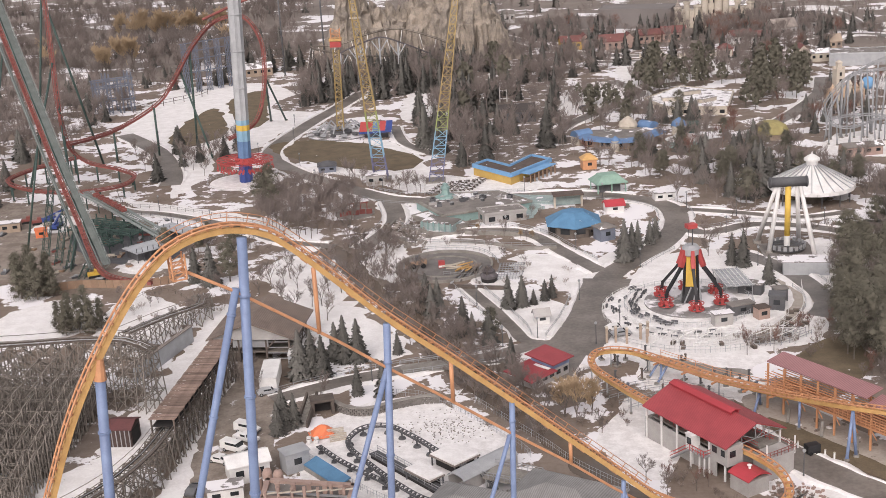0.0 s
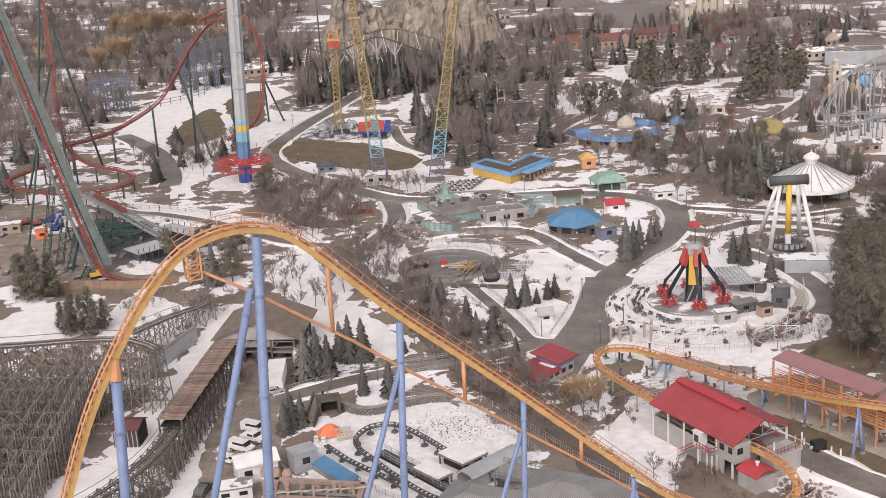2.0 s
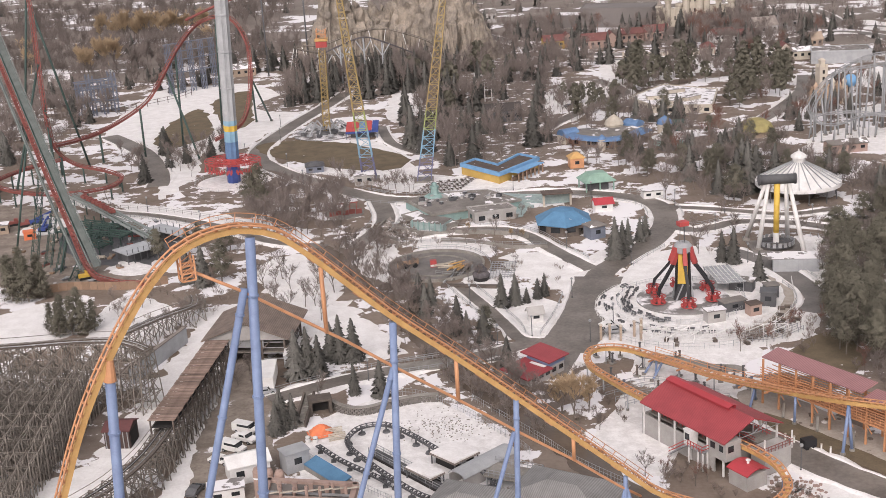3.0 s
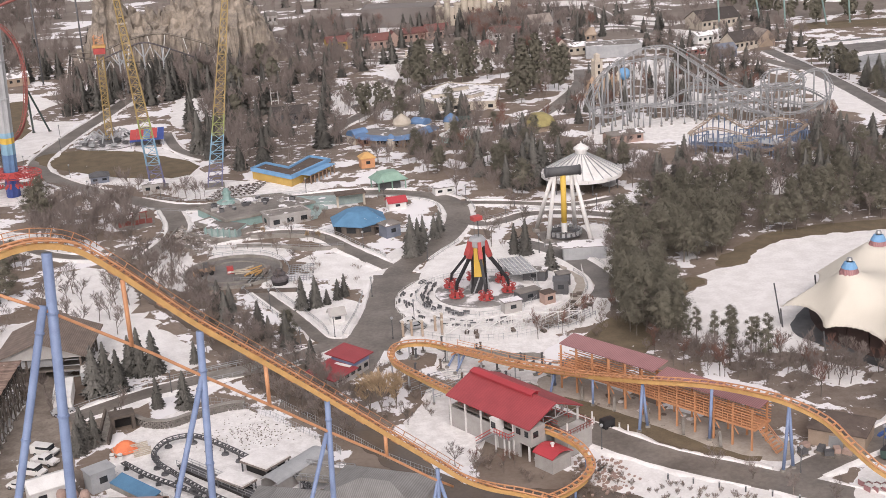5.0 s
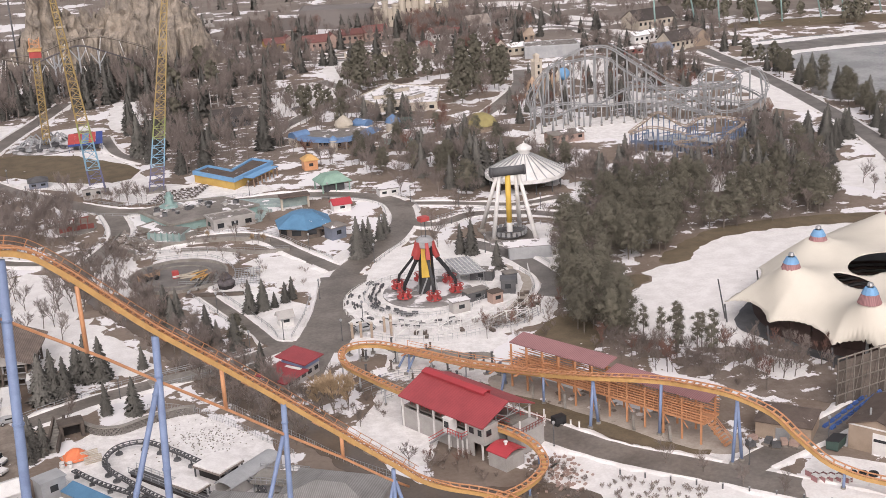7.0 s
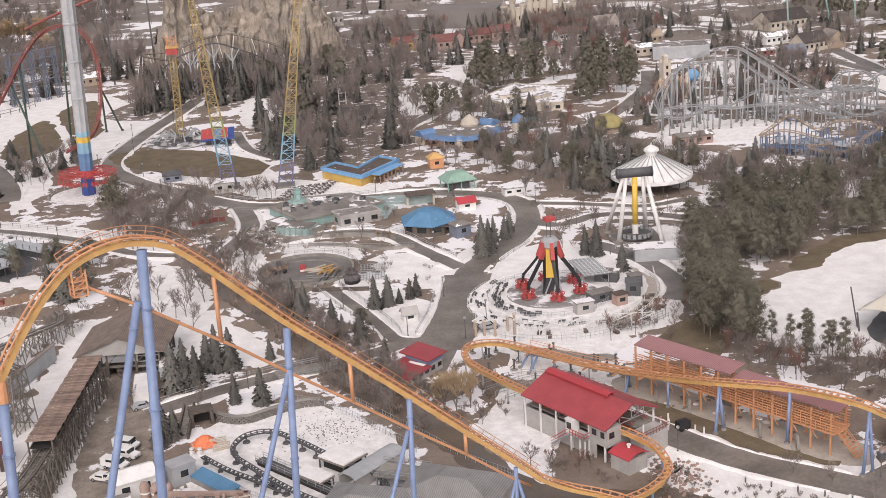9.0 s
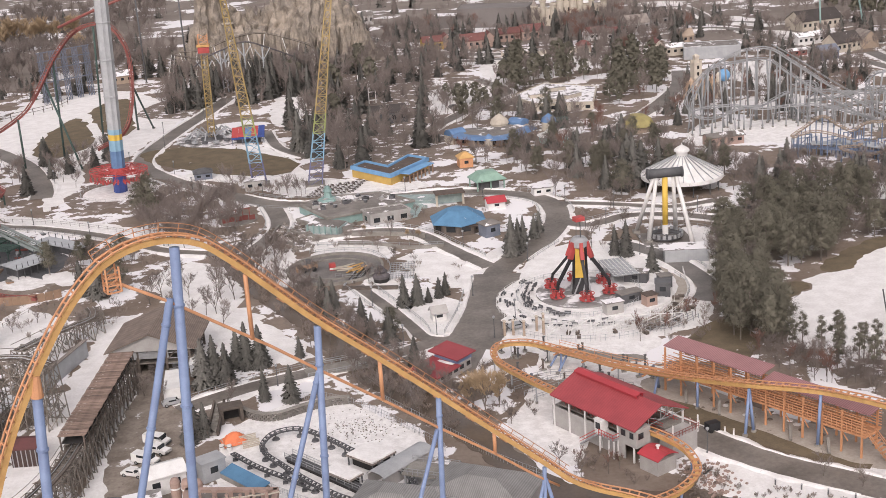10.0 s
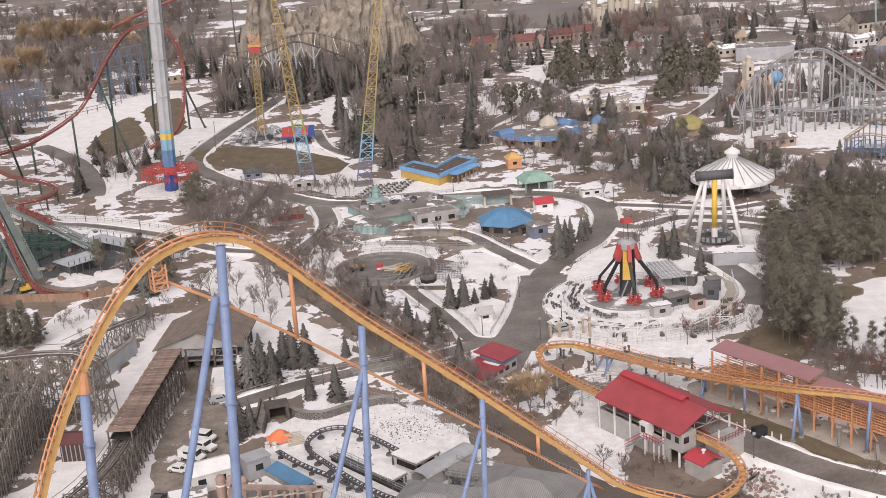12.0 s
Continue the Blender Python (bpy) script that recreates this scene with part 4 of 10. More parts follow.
for i, x in enumerate(beam_x[:-1]):
    br = Geo()
    br.beam((x, -2.3, 4.0), (x + 1.2, -2.3, 2.4), 0.14).beam((x, 2.3, 4.0), (x + 3.8, 2.3, 1.6), 0.12).beam((x, -2.3, 4.0), (x, 2.3, 2.0), 0.12)
    part("brace", br, M_ORANGE, stand)
    part("railing_panel", Geo().box((x + 1.9, -2.55, 5.5), (0.09, 0.09, 2.8)).box((x + 1.0, -2.55, 4.9), (0.09, 0.09, 1.6)).box((x + 2.9, -2.55, 4.9), (0.09, 0.09, 1.6)), M_ORANGE, stand)
    if i % 2:
        part("buttress", Geo().beam((x + 1, -2.0, 1.4), (x + 3, -4.6, 0.15), 0.5, 0.7), M_CONCRETE, stand, "pale concrete buttress")
tail = Geo()
for k in range(8):
    tail.box((21.4 + 0.5 * k, -0.4, 4.0 - 0.48 * k), (0.5, 2.0, 0.1))
for y in (-1.6, 0.8):
    tail.beam((21.2, y, 5.0), (25.2, y, 1.2), 0.1).beam((21.2, y, 4.5), (25.2, y, 0.7), 0.1)
part("stair", tail, M_ORANGE, stand)

# ---- round jumping ride ----
jump = thing("jump_ride", (56.7, 270.2, 0), 0.3, "round ride with yellow tower and red gondolas on black arms", "ride")
KEEP.append((55.9, 268, 20))
part("platform", Geo().lathe((0, 0, 0), [(10.6, 0), (10.6, 0.5), (10.3, 0.6), (0.1, 0.62)], 48), M_PLATFORM, jump, "round platform half covered by snow")
FACE = -1.2926  # turns a flat face of the tower toward the plaza
part("tower", Geo().lathe((0, 0, 0), [(2.0, 4.4), (1.75, 12.0), (0.2, 12.0)], 4, FACE), M_YELLOW, jump, "yellow square tapering tower")
for k in range(4):
    a = FACE + math.pi / 2 * k
    part("corner_post", Geo().beam((2.3 * math.cos(a), 2.3 * math.sin(a), 0.6), (1.85 * math.cos(a), 1.85 * math.sin(a), 12.0), 0.45), M_BLACK, jump)
part("striped_base", Geo().lathe((0, 0, 0), [(3.0, 0.6), (2.05, 4.4), (0.2, 4.4)], 4, FACE), M_BLACK, jump, "black and silver striped pyramid base")
for k in range(4):
    for j in (0.15, 0.6):
        a, c = FACE + math.pi / 2 * k, FACE + math.pi / 2 * (k + 1)
        p = Vector((math.cos(a), math.sin(a), 0)).lerp(Vector((math.cos(c), math.sin(c), 0)), j)
        q = Vector((math.cos(a), math.sin(a), 0)).lerp(Vector((math.cos(c), math.sin(c), 0)), j + 0.35)
        part("base_stripe", Geo().beam(p * 3.05 + Vector((0, 0, 0.7)), q * 2.1 + Vector((0, 0, 4.3)), 0.75, 0.14), M_SILVER, jump)
part("hub", Geo().lathe((0, 0, 0), [(1.0, 11.2), (2.0, 11.8), (2.1, 13.2), (1.4, 14.0), (0.2, 14.1)], 16), M_SILVER, jump, "pale grey hub")
mast_bars = Geo()
for a in (0.5, 2.6, 4.7):
    mast_bars.beam((0.7 * math.cos(a), 0.7 * math.sin(a), 14), (0.55 * math.cos(a), 0.55 * math.sin(a), 18.0), 0.14)
part("mast", mast_bars, M_DARK_GREY, jump)
part("top_box", Geo().box((0, 0, 18.4), (2.3, 1.8, 1.0)), M_RED, jump, "small red box on top of the mast")
for k in range(6):
    a = math.pi / 3 * k + 0.2
    c, s = math.cos(a), math.sin(a)
    arm = part("arm", Geo().beam((1.9 * c, 1.9 * s, 12.3), (3.1 * c, 3.1 * s, 8.6), 0.75, 0.75).beam((3.0 * c, 3.0 * s, 8.9), (6.9 * c, 6.9 * s, 4.1), 0.62, 0.62).beam((6.8 * c, 6.8 * s, 4.5), (7.2 * c, 7.2 * s, 2.3), 0.6, 0.5), M_BLACK, jump, "bent black steel arm")
    part("arm_cover", Geo().beam((1.75 * c, 1.75 * s, 13.0), (2.5 * c, 2.5 * s, 10.2), 0.8, 1.0).beam((2.3 * c, 2.3 * s, 11.0), (2.95 * c, 2.95 * s, 9.2), 0.95, 1.05), M_RED, arm, "red arm cover")
    gon = Geo()
    for j in range(6):
        b = a + 2 * math.pi / 6 * j
        gx, gy = 7.2 * c + 1.45 * math.cos(b), 7.2 * s + 1.45 * math.sin(b)
        part("seat", Geo().box((gx, gy, 1.3), (0.7, 0.75, 0.25), b).box((gx - 0.3 * math.cos(b), gy - 0.3 * math.sin(b), 1.9), (0.18, 0.7, 1.1), b), M_RED, arm)
        gon.tube((7.2 * c, 7.2 * s, 1.4), (gx, gy, 1.4), 0.14, 6)
        gon.beam((gx, gy, 2.5), (7.2 * c, 7.2 * s, 2.7), 0.13)
    for z in (1.0, 2.5):
        gon.lathe((7.2 * c, 7.2 * s, z), [(1.75, 0), (1.75, 0.14), (1.6, 0.14), (1.6, 0)], 18)
    part("gondola_frame", gon, M_RED, arm, "open red ring carrying the seats")


def fence(pts, h, material, label, gap=2.0, closed=False, rails=(0.95, 0.5), t=0.07, name="fence", z=0.0, pickets=0):
    """Posts and rails along a line; pickets: thin bars for each bay."""
    line = smooth_line([(x, y, z) for x, y in pts], gap, closed)
    if closed:
        line.append(line[0])
    ob = thing(name, line[0], 0, label, "fence")
    o = Vector(line[0])
    post_me = Geo().box((0, 0, h / 2), (t * 1.4, t * 1.4, h)).mesh("post")
    post_me.materials.append(material)
    for p in line:
        part("post", post_me, None, ob, m=Matrix.Translation(p - o))
    for k in rails:
        part("rail", Geo().sweep(track_rings([p - o for p in line], circle(0, h * k, t * 0.5, 4))[0]), material, ob)
    bar = Geo().box((0, 0, h * rails[0] / 2), (t * 0.5, t * 0.5, h * rails[0])).mesh("picket")
    bar.materials.append(material)
    for a, b in zip(line, line[1:]):
        for j in range(1, pickets):
            part("picket", bar, None, ob, m=Matrix.Translation(a.lerp(b, j / pickets) - o))
    return ob


fence([(55.9 + 14.6 * math.cos(a), 269 + 14.6 * math.sin(a)) for a in np.linspace(0, 2 * math.pi, 17)[:-1]], 1.3, M_SILVER, "grey metal railing round the ride platform", 2.2, True, pickets=3)
fence([(56.4 + 20.6 * math.cos(a), 265 + 20 * math.sin(a)) for a in np.linspace(2.0, 6.6, 14)], 1.3, M_WHITE, "pale metal railing on the snowy outer ring", 2.4, pickets=3)
fence([(56 + 23.5 * math.cos(a), 263 + 23 * math.sin(a)) for a in np.linspace(3.6, 6.0, 10)], 1.5, M_STEEL, "queue railing in the snow", 2.4, pickets=3)
patch("snow_patch", [(55.9 + 19.6 * math.cos(a), 267 + 20 * math.sin(a)) for a in np.linspace(0, 2 * math.pi, 13)[:-1]], 0.14, M_SNOW_DIRTY, "trodden snow ring round the ride", wobble=0.5)
rg = random.Random(5)
for k in range(38):
    a, r = rg.uniform(2.2, 4.9), rg.uniform(15.6, 19)
    b = thing("bench", (55.9 + r * math.cos(a), 267 + r * math.sin(a), 0.14), a + 1.57, "small dark bench frame standing in the snow", "bench", "benches round the ride")
    part("seat", Geo().box((0, 0, 0.45), (1.5, 0.4, 0.1)), M_DARK_GREY, b)
    part("leg", Geo().box((-0.6, 0, 0.2), (0.1, 0.35, 0.4)), M_DARK_GREY, b)
    part("leg", Geo().box((0.6, 0, 0.2), (0.1, 0.35, 0.4)), M_DARK_GREY, b)


def hut(at, rz, size, wall, roof, label, category="hut", shape="hip", rise=1.2, over=0.4, openings=True, door=True, group=""):
    """A small building: body, roof, windows and a door."""
    lx, ly, h = size
    ob = thing("hut" if max(lx, ly) < 7 else "building", (*at, 0), rz, label, category, group)
    if shape == "gable":
        part("wall", Geo().gable_walls(lx, ly, 0, h, h + rise), wall, ob)
        part("roof", Geo().gable(lx, ly, h + 0.02, h + rise + 0.02, over, 0.18), roof, ob)
    else:
        part("wall", Geo().box((0, 0, h / 2), (lx, ly, h)), wall, ob)
        if shape == "hip":
            part("roof", Geo().hip(lx + 2 * over, ly + 2 * over, h, h + rise, 0.25), roof, ob)
        else:
            part("roof", Geo().box((0, 0, h + 0.1), (lx + over, ly + over, 0.22)), roof, ob)
    if openings:
        n = max(1, int(lx / 3))
        for k in range(n):
            x = -lx / 2 + lx * (k + 0.5) / n
            for y in (-ly / 2 - 0.02, ly / 2 + 0.02):
                part("window", Geo().box((x, y, h * 0.58), (min(1.4, lx / n * 0.5), 0.07, h * 0.32)), M_GLASS, ob)
    if door:
        part("door", Geo().box((lx / 2 + 0.02, 0, 1.0), (0.07, 1.0, 2.0)), M_DARK_GREY, ob)
    KEEP.append((at[0], at[1], max(lx, ly) * 0.55))
    return ob


# service huts and a plant container behind the round ride
hut((74.6, 263.5), -0.3, (3.4, 3.2, 3.4), M_DARK_GREY, M_DARK_GREY, "dark grey control hut with a flat roof", shape="flat")
hut((71.4, 274.4), -0.5, (5.5, 3, 2.6), M_DARK_GREY, M_FLAT_ROOF, "low dark hut beside the ride fence", shape="flat")
canopy = thing("queue_canopy", (67.8, 277.6, 0), -1.52, "white glazed grid canopy dusted with snow", "canopy")
for k in range(11):
    part("pane", Geo().box((-6.2 + 1.24 * k, 0, 2.9 + 0.02 * k), (1.05, 6.4, 0.1)), M_DECK, canopy)
    part("rafter", Geo().box((-5.6 + 1.24 * k, 0, 3.0 + 0.02 * k), (0.14, 6.6, 0.2)), M_STEEL, canopy)
for k in range(7):
    part("purlin", Geo().box((0, -3.0 + 1.0 * k, 3.12), (13.6, 0.14, 0.16)), M_WHITE, canopy)
for x in (-5.5, 0, 5.5):
    for y in (-3.1, 3.1):
        part("post", Geo().box((x, y, 1.45), (0.15, 0.15, 2.9)), M_STEEL, canopy)
KEEP.append((67.8, 277.6, 6))

# ---- pendulum ride ----
pend = thing("pendulum_ride", (87.4, 303.6, 0), -0.04, "pendulum ride with white splayed legs and a yellow swinging arm", "ride")
KEEP.append((87, 303, 11))
part("axle_housing", Geo().tube((-4.6, 0, 18.2), (4.6, 0, 18.2), 1.25, 14).tube((-4.7, 0, 18.2), (-4.3, 0, 18.2), 1.4, 14).tube((4.3, 0, 18.2), (4.7, 0, 18.2), 1.4, 14), M_DARK_GREY, pend, "dark grey cylindrical axle housing", smooth=True)
for tx, fx, fy in ((-2.9, -5.9, 8), (-2.2, -4.8, -1.5), (2.2, 4.4, 6.0), (2.9, 5.4, -7.6)):
    leg = part("leg", Geo().tube((fx, fy, 0.3), (tx, 0, 17.4), 0.62, 12, 0.5), M_WHITE, pend, smooth=True)
    part("foot", Geo().box((fx, fy, 0.4), (1.8, 1.8, 0.8)), M_RED if fy < -5 else M_CONCRETE, leg)
part("arm", Geo().tube((0, 0, 17.2), (0, 0, 3.2), 0.75, 12), M_YELLOW, pend, "straight yellow pendulum arm", smooth=True)
part("arm_end", Geo().tube((0, 0, 4.2), (0, 0, 1.6), 0.8, 12), M_WHITE, pend)
part("gondola_ring", Geo().lathe((0, 0, 1.0), [(4.4, 0), (4.6, 0.6), (3.6, 0.7), (3.4, 0.1), (4.4, 0)], 32), M_DARK_GREY, pend, "grey ring of outward seats")
for k in range(20):
    a = 2 * math.pi * k / 20
    part("seat", Geo().box((4.5 * math.cos(a), 4.5 * math.sin(a), 1.9), (0.3, 0.8, 1.1), a), M_STEEL, pend)
for a in (0, 1.57, 3.14, 4.71):
    part("spoke", Geo().beam((0, 0, 1.6), (4 * math.cos(a), 4 * math.sin(a), 1.4), 0.35), M_DARK_GREY, pend)
part("floor", Geo().box((0, 0, 0.25), (13, 12, 0.3)), M_FLAT_ROOF, pend)
plant = thing("plant_container", (87.2, 285.6, 0), -0.17, "long grey steel plant container with a snowy roof", "container")
part("body", Geo().box((0, 0, 1.6), (10.8, 3.0, 3.2)), M_SILVER, plant)
part("roof", Geo().box((-0.5, 1.6, 3.25), (12, 6.0, 0.2)), M_SNOW_ROOF, plant)
for k in range(10):
    part("rib", Geo().box((-5 + 1.1 * k, -1.53, 1.6), (0.12, 0.08, 3.0)), M_SILVER, plant)
fence([(80, 297), (92, 291), (101, 298), (100, 309), (90, 316)], 1.4, M_STEEL, "grey railing round the pendulum ride", 2.2)

# ---- round tent roof with a cupola ----
carousel = thing("round_pavilion", (106.6, 350, 0), 0, "round pavilion with a white ribbed conical roof and a small cupola", "pavilion")
KEEP.append((106.6, 350, 13))
part("roof", Geo().lathe((0, 0, 0), [(12.2, 4.6), (12.2, 5.0), (6.5, 7.6), (1.9, 10.4), (1.9, 10.2)], 24), M_WHITE, carousel, "white fluted conical roof")
for k in range(24):
    a = 2 * math.pi * k / 24
    part("rib", Geo().beam((12.2 * math.cos(a), 12.2 * math.sin(a), 5.08), (1.9 * math.cos(a), 1.9 * math.sin(a), 10.5), 0.22), M_STEEL, carousel)
    part("valance", Geo().box((12.1 * math.cos(a), 12.1 * math.sin(a), 4.3), (0.15, 3.1, 0.8), a), M_WHITE, carousel)
part("cupola", Geo().lathe((0, 0, 0), [(1.7, 10.2), (1.7, 11.6), (2.3, 11.7), (2.2, 12.3), (1.3, 13.0), (0.3, 13.5), (0.1, 14.2)], 16), M_WHITE, carousel, "white domed cupola")
for k in range(12):
    a = 2 * math.pi * k / 12
    part("post", Geo().tube((11 * math.cos(a), 11 * math.sin(a), 0), (11 * math.cos(a), 11 * math.sin(a), 4.6), 0.16, 8), M_DARK_GREY, carousel)
part("core", Geo().tube((0, 0, 0), (0, 0, 5), 4.5, 16), M_TIMBER_DK, carousel)

# ---- swing tower ----
swing = thing("swing_tower", (-66.8, 411.5, 0), 0, "tall silver swing tower with blue foot and red seat ring", "ride")
swing.rotation_euler.y = radians(2.3)
KEEP.append((-66.8, 411.5, 13))
for z0, z1, m, lab in ((0, 8.5, M_NAVY, "deep blue foot"), (8.5, 14.2, M_ROYAL, "blue section"), (14.2, 17.8, M_LATT_SKY, "light blue band"), (17.8, 19.7, M_YELLOW, "yellow band"), (19.7, 21.4, M_LATT_SKY, "light blue band"), (21.4, 92, M_SILVER, "silver fluted mast")):
    n = 16
    star = [((1.95 if k % 2 else 2.25) * math.cos(2 * math.pi * k / n), (1.95 if k % 2 else 2.25) * math.sin(2 * math.pi * k / n)) for k in range(n)]
    part("mast_section", Geo().prism(star, z0, z1), m, swing, lab)
for z in (32, 44, 56, 68, 80):
    part("mast_collar", Geo().lathe((0, 0, z), [(2.2, 0), (2.35, 0.1), (2.35, 0.5), (2.2, 0.6)], 16), M_SILVER, swing)
part("carriage", Geo().lathe((0, 0, 0), [(2.6, 6.6), (3.4, 6.6), (3.4, 8.6), (2.6, 8.6), (2.6, 6.6)], 16), M_RED, swing, "red carriage round the mast")
for k in range(16):
    a = 2 * math.pi * k / 16
    c, s = math.cos(a), math.sin(a)
    arm = part("arm", Geo().beam((3.2 * c, 3.2 * s, 8.2), (9.4 * c, 9.4 * s, 7.6), 0.22).beam((3.2 * c, 3.2 * s, 6.8), (9.4 * c, 9.4 * s, 7.5), 0.14), M_RED, swing)
    for r in (6.6, 8.0, 9.4):
        for w in (-0.07, 0.07):
            x, y = r * math.cos(a + w), r * math.sin(a + w)
            part("seat", Geo().box((x, y, 4.9), (0.7, 0.5, 0.2), a).box((x, y, 5.3), (0.12, 0.5, 0.9), a).beam((x, y, 5.6), (r * c, r * s, 7.5), 0.05), M_RED, arm)
for r, z in ((9.4, 7.6), (6.4, 7.9)):
    part("ring", Geo().lathe((0, 0, z), [(r, 0), (r + 0.2, 0), (r + 0.2, 0.25), (r, 0.25), (r, 0)], 32), M_RED, swing)
patch("dead_grass", [(-66.8 + 18 * math.cos(a), 409.5 + 20 * math.sin(a)) for a in np.linspace(0, 2 * math.pi, 13)[:-1]], 0.1, M_MULCH, "brown planted ring round the swing tower", "grass", wobble=0.8)
patch("paved_circle", [(-66.8 + 12.5 * math.cos(a), 411.5 + 12.5 * math.sin(a)) for a in np.linspace(0, 2 * math.pi, 13)[:-1]], 0.16, M_SNOW_DIRTY, "snow-dusted paved circle under the swing tower", "pavement", wobble=0.2)
fence([(-66.8 + 13.2 * math.cos(a), 411.5 + 13.2 * math.sin(a)) for a in np.linspace(0, 2 * math.pi, 13)[:-1]], 1.3, M_STEEL, "grey railing round the swing tower", 2.5, True)


# ---- sky swing: lattice legs and launch tower ----
def lattice(g, p, q, w0, w1, bays, t):
    p, q = Vector(p), Vector(q)
    corners = ((-1, -1), (1, -1), (1, 1), (-1, 1))
    for k in range(bays):
        a, b = p.lerp(q, k / bays), p.lerp(q, (k + 1) / bays)
        wa, wb = w0 + (w1 - w0) * k / bays, w0 + (w1 - w0) * (k + 1) / bays
        lo = [a + Vector((x * wa, y * wa, 0)) for x, y in corners]
        hi = [b + Vector((x * wb, y * wb, 0)) for x, y in corners]
        for i in range(4):
            g.beam(lo[i], hi[i], t)
            g.beam(lo[i], lo[(i + 1) % 4], t * 0.7)
            g.beam(lo[i], hi[(i + 1) % 4], t * 0.7)
    return g


flyer = thing("sky_swing", (-10, 400, 0), 0, "pair of leaning lattice towers faded from yellow to blue", "ride")
for base, tip in (((-10.4, 3, 0), (-15.6, -1, 64)), ((7.6, -3, 0), (18.2, -3, 64))):
    b, t = Vector(base), Vector(tip)
    leg = thing("tower_leg")
    leg.parent = flyer
    for f0, f1, m, lab in ((0, 0.13, M_LATT_PURPLE, "purple-blue lattice foot"), (0.13, 0.27, M_LATT_SKY, "light blue lattice"), (0.27, 0.37, M_LIME, "green-yellow lattice"), (0.37, 1, M_PALE_YEL, "yellow lattice")):
        bays = max(2, int((f1 - f0) * 24))
        part("lattice", lattice(Geo(), b.lerp(t, f0), b.lerp(t, f1), 2.25 - 1.5 * f0, 2.25 - 1.5 * f1, bays, 0.24), m, leg, lab)
    KEEP.append((b.x - 10, b.y + 400, 4))
part("crossbar", Geo().box((-14.8, 0, 54), (3.6, 0.8, 0.5)), M_SAND, flyer, "pale service platform on the tower")
for x, y in ((-10.4, 3), (7.6, -3)):
    part("footing", Geo().box((x, y, 0.3), (6.4, 6.4, 0.6)), M_CONCRETE, flyer)
launch = thing("launch_tower", (-40.0, 481, 0), 0, "slim orange launch tower with a red box at its top", "ride")
launch.rotation_euler.y = radians(1.5)
part("lattice", lattice(Geo(), (0, 0, 0), (0, 0, 33), 1.25, 1.15, 18, 0.24), M_PALE_YEL, launch)
part("top_box", Geo().box((0, 0, 35.2), (4.2, 3.8, 2.2)), M_RED, launch, "red box below the cage")
part("platform", Geo().box((0, 0, 36.9), (4.8, 4.4, 0.9)), M_YELLOW_OR, launch, "yellow platform with a pale rim")
part("top_cage", lattice(Geo(), (0, 0, 37.2), (0, 0, 41), 1.7, 1.7, 2, 0.26), M_ORANGE, launch, "orange top cage")
KEEP.append((-40, 481, 14))
spider = thing("spider_ride", (-40.0, 481, 0), 0, "round ride of folded pale arms on a snowy paved disc", "ride")
part("disc", Geo().lathe((0, 0, 0), [(13, 0), (13, 0.35), (0.2, 0.4)], 32), M_PLATFORM, spider, "snowy paved disc")
part("hub", Geo().lathe((0, 0, 0), [(4.4, 0.4), (4.2, 1.2), (2.2, 1.6), (1.6, 1.6)], 20), M_DARK_GREY, spider, "dark round hub")
for k in range(14):
    a = 2 * math.pi * k / 14
    c, s = math.cos(a), math.sin(a)
    arm = part("arm", Geo().beam((1.8 * c, 1.8 * s, 2.0), (6.2 * c, 6.2 * s, 4.6), 0.4).beam((6.2 * c, 6.2 * s, 4.6), (9.4 * c, 9.4 * s, 2.0), 0.4), M_SILVER, spider)
    part("car", Geo().lathe((9.8 * c, 9.8 * s, 0.7), [(0.3, 0), (1.15, 0.3), (1.2, 1.0), (0.95, 1.05), (0.8, 0.5), (0.1, 0.4)], 10), M_SILVER if k % 2 else M_DARK_GREY, arm, "small round car")
fence([(-40 + 13.6 * math.cos(a), 481 + 13.6 * math.sin(a)) for a in np.linspace(0, 2 * math.pi, 13)[:-1]], 1.2, M_STEEL, "grey railing round the spider ride", 2.6, True)
red_tent = thing("striped_tent", (-25.6, 470.6, 0), -0.05, "small sloping roof in red and blue panels on posts", "tent")
for k, m in enumerate((M_RED, M_RED, M_ROYAL, M_RED, M_NAVY)):
    x0, x1 = -6 + 2.5 * k, -3.6 + 2.5 * k
    z0, z1 = 3.0 + 0.06 * k, 5.4 + 0.05 * k
    part("roof_panel", Geo().sweep([[(x, -3.6, z0), (x, 3.4, z1), (x, 3.4, z1 + 0.16), (x, -3.6, z0 + 0.16)] for x in (x0, x1)]), m, red_tent)
    part("valance", Geo().box(((x0 + x1) / 2, -3.65, z0 - 0.3), (2.4, 0.1, 0.8)), M_NAVY, red_tent)
for x in (-5.8, -2, 2, 6):
    for y in (-3.4, 3.2):
        part("post", Geo().box((x, y, 1.6), (0.25, 0.25, 3.2 if y < 0 else 4.6)), M_LATT_BLUE, red_tent)
part("counter", Geo().box((0, 1.2, 1.1), (9, 2.4, 2.2)), M_DARK_GREY, red_tent)
KEEP.append((-25.6, 470.6, 8))


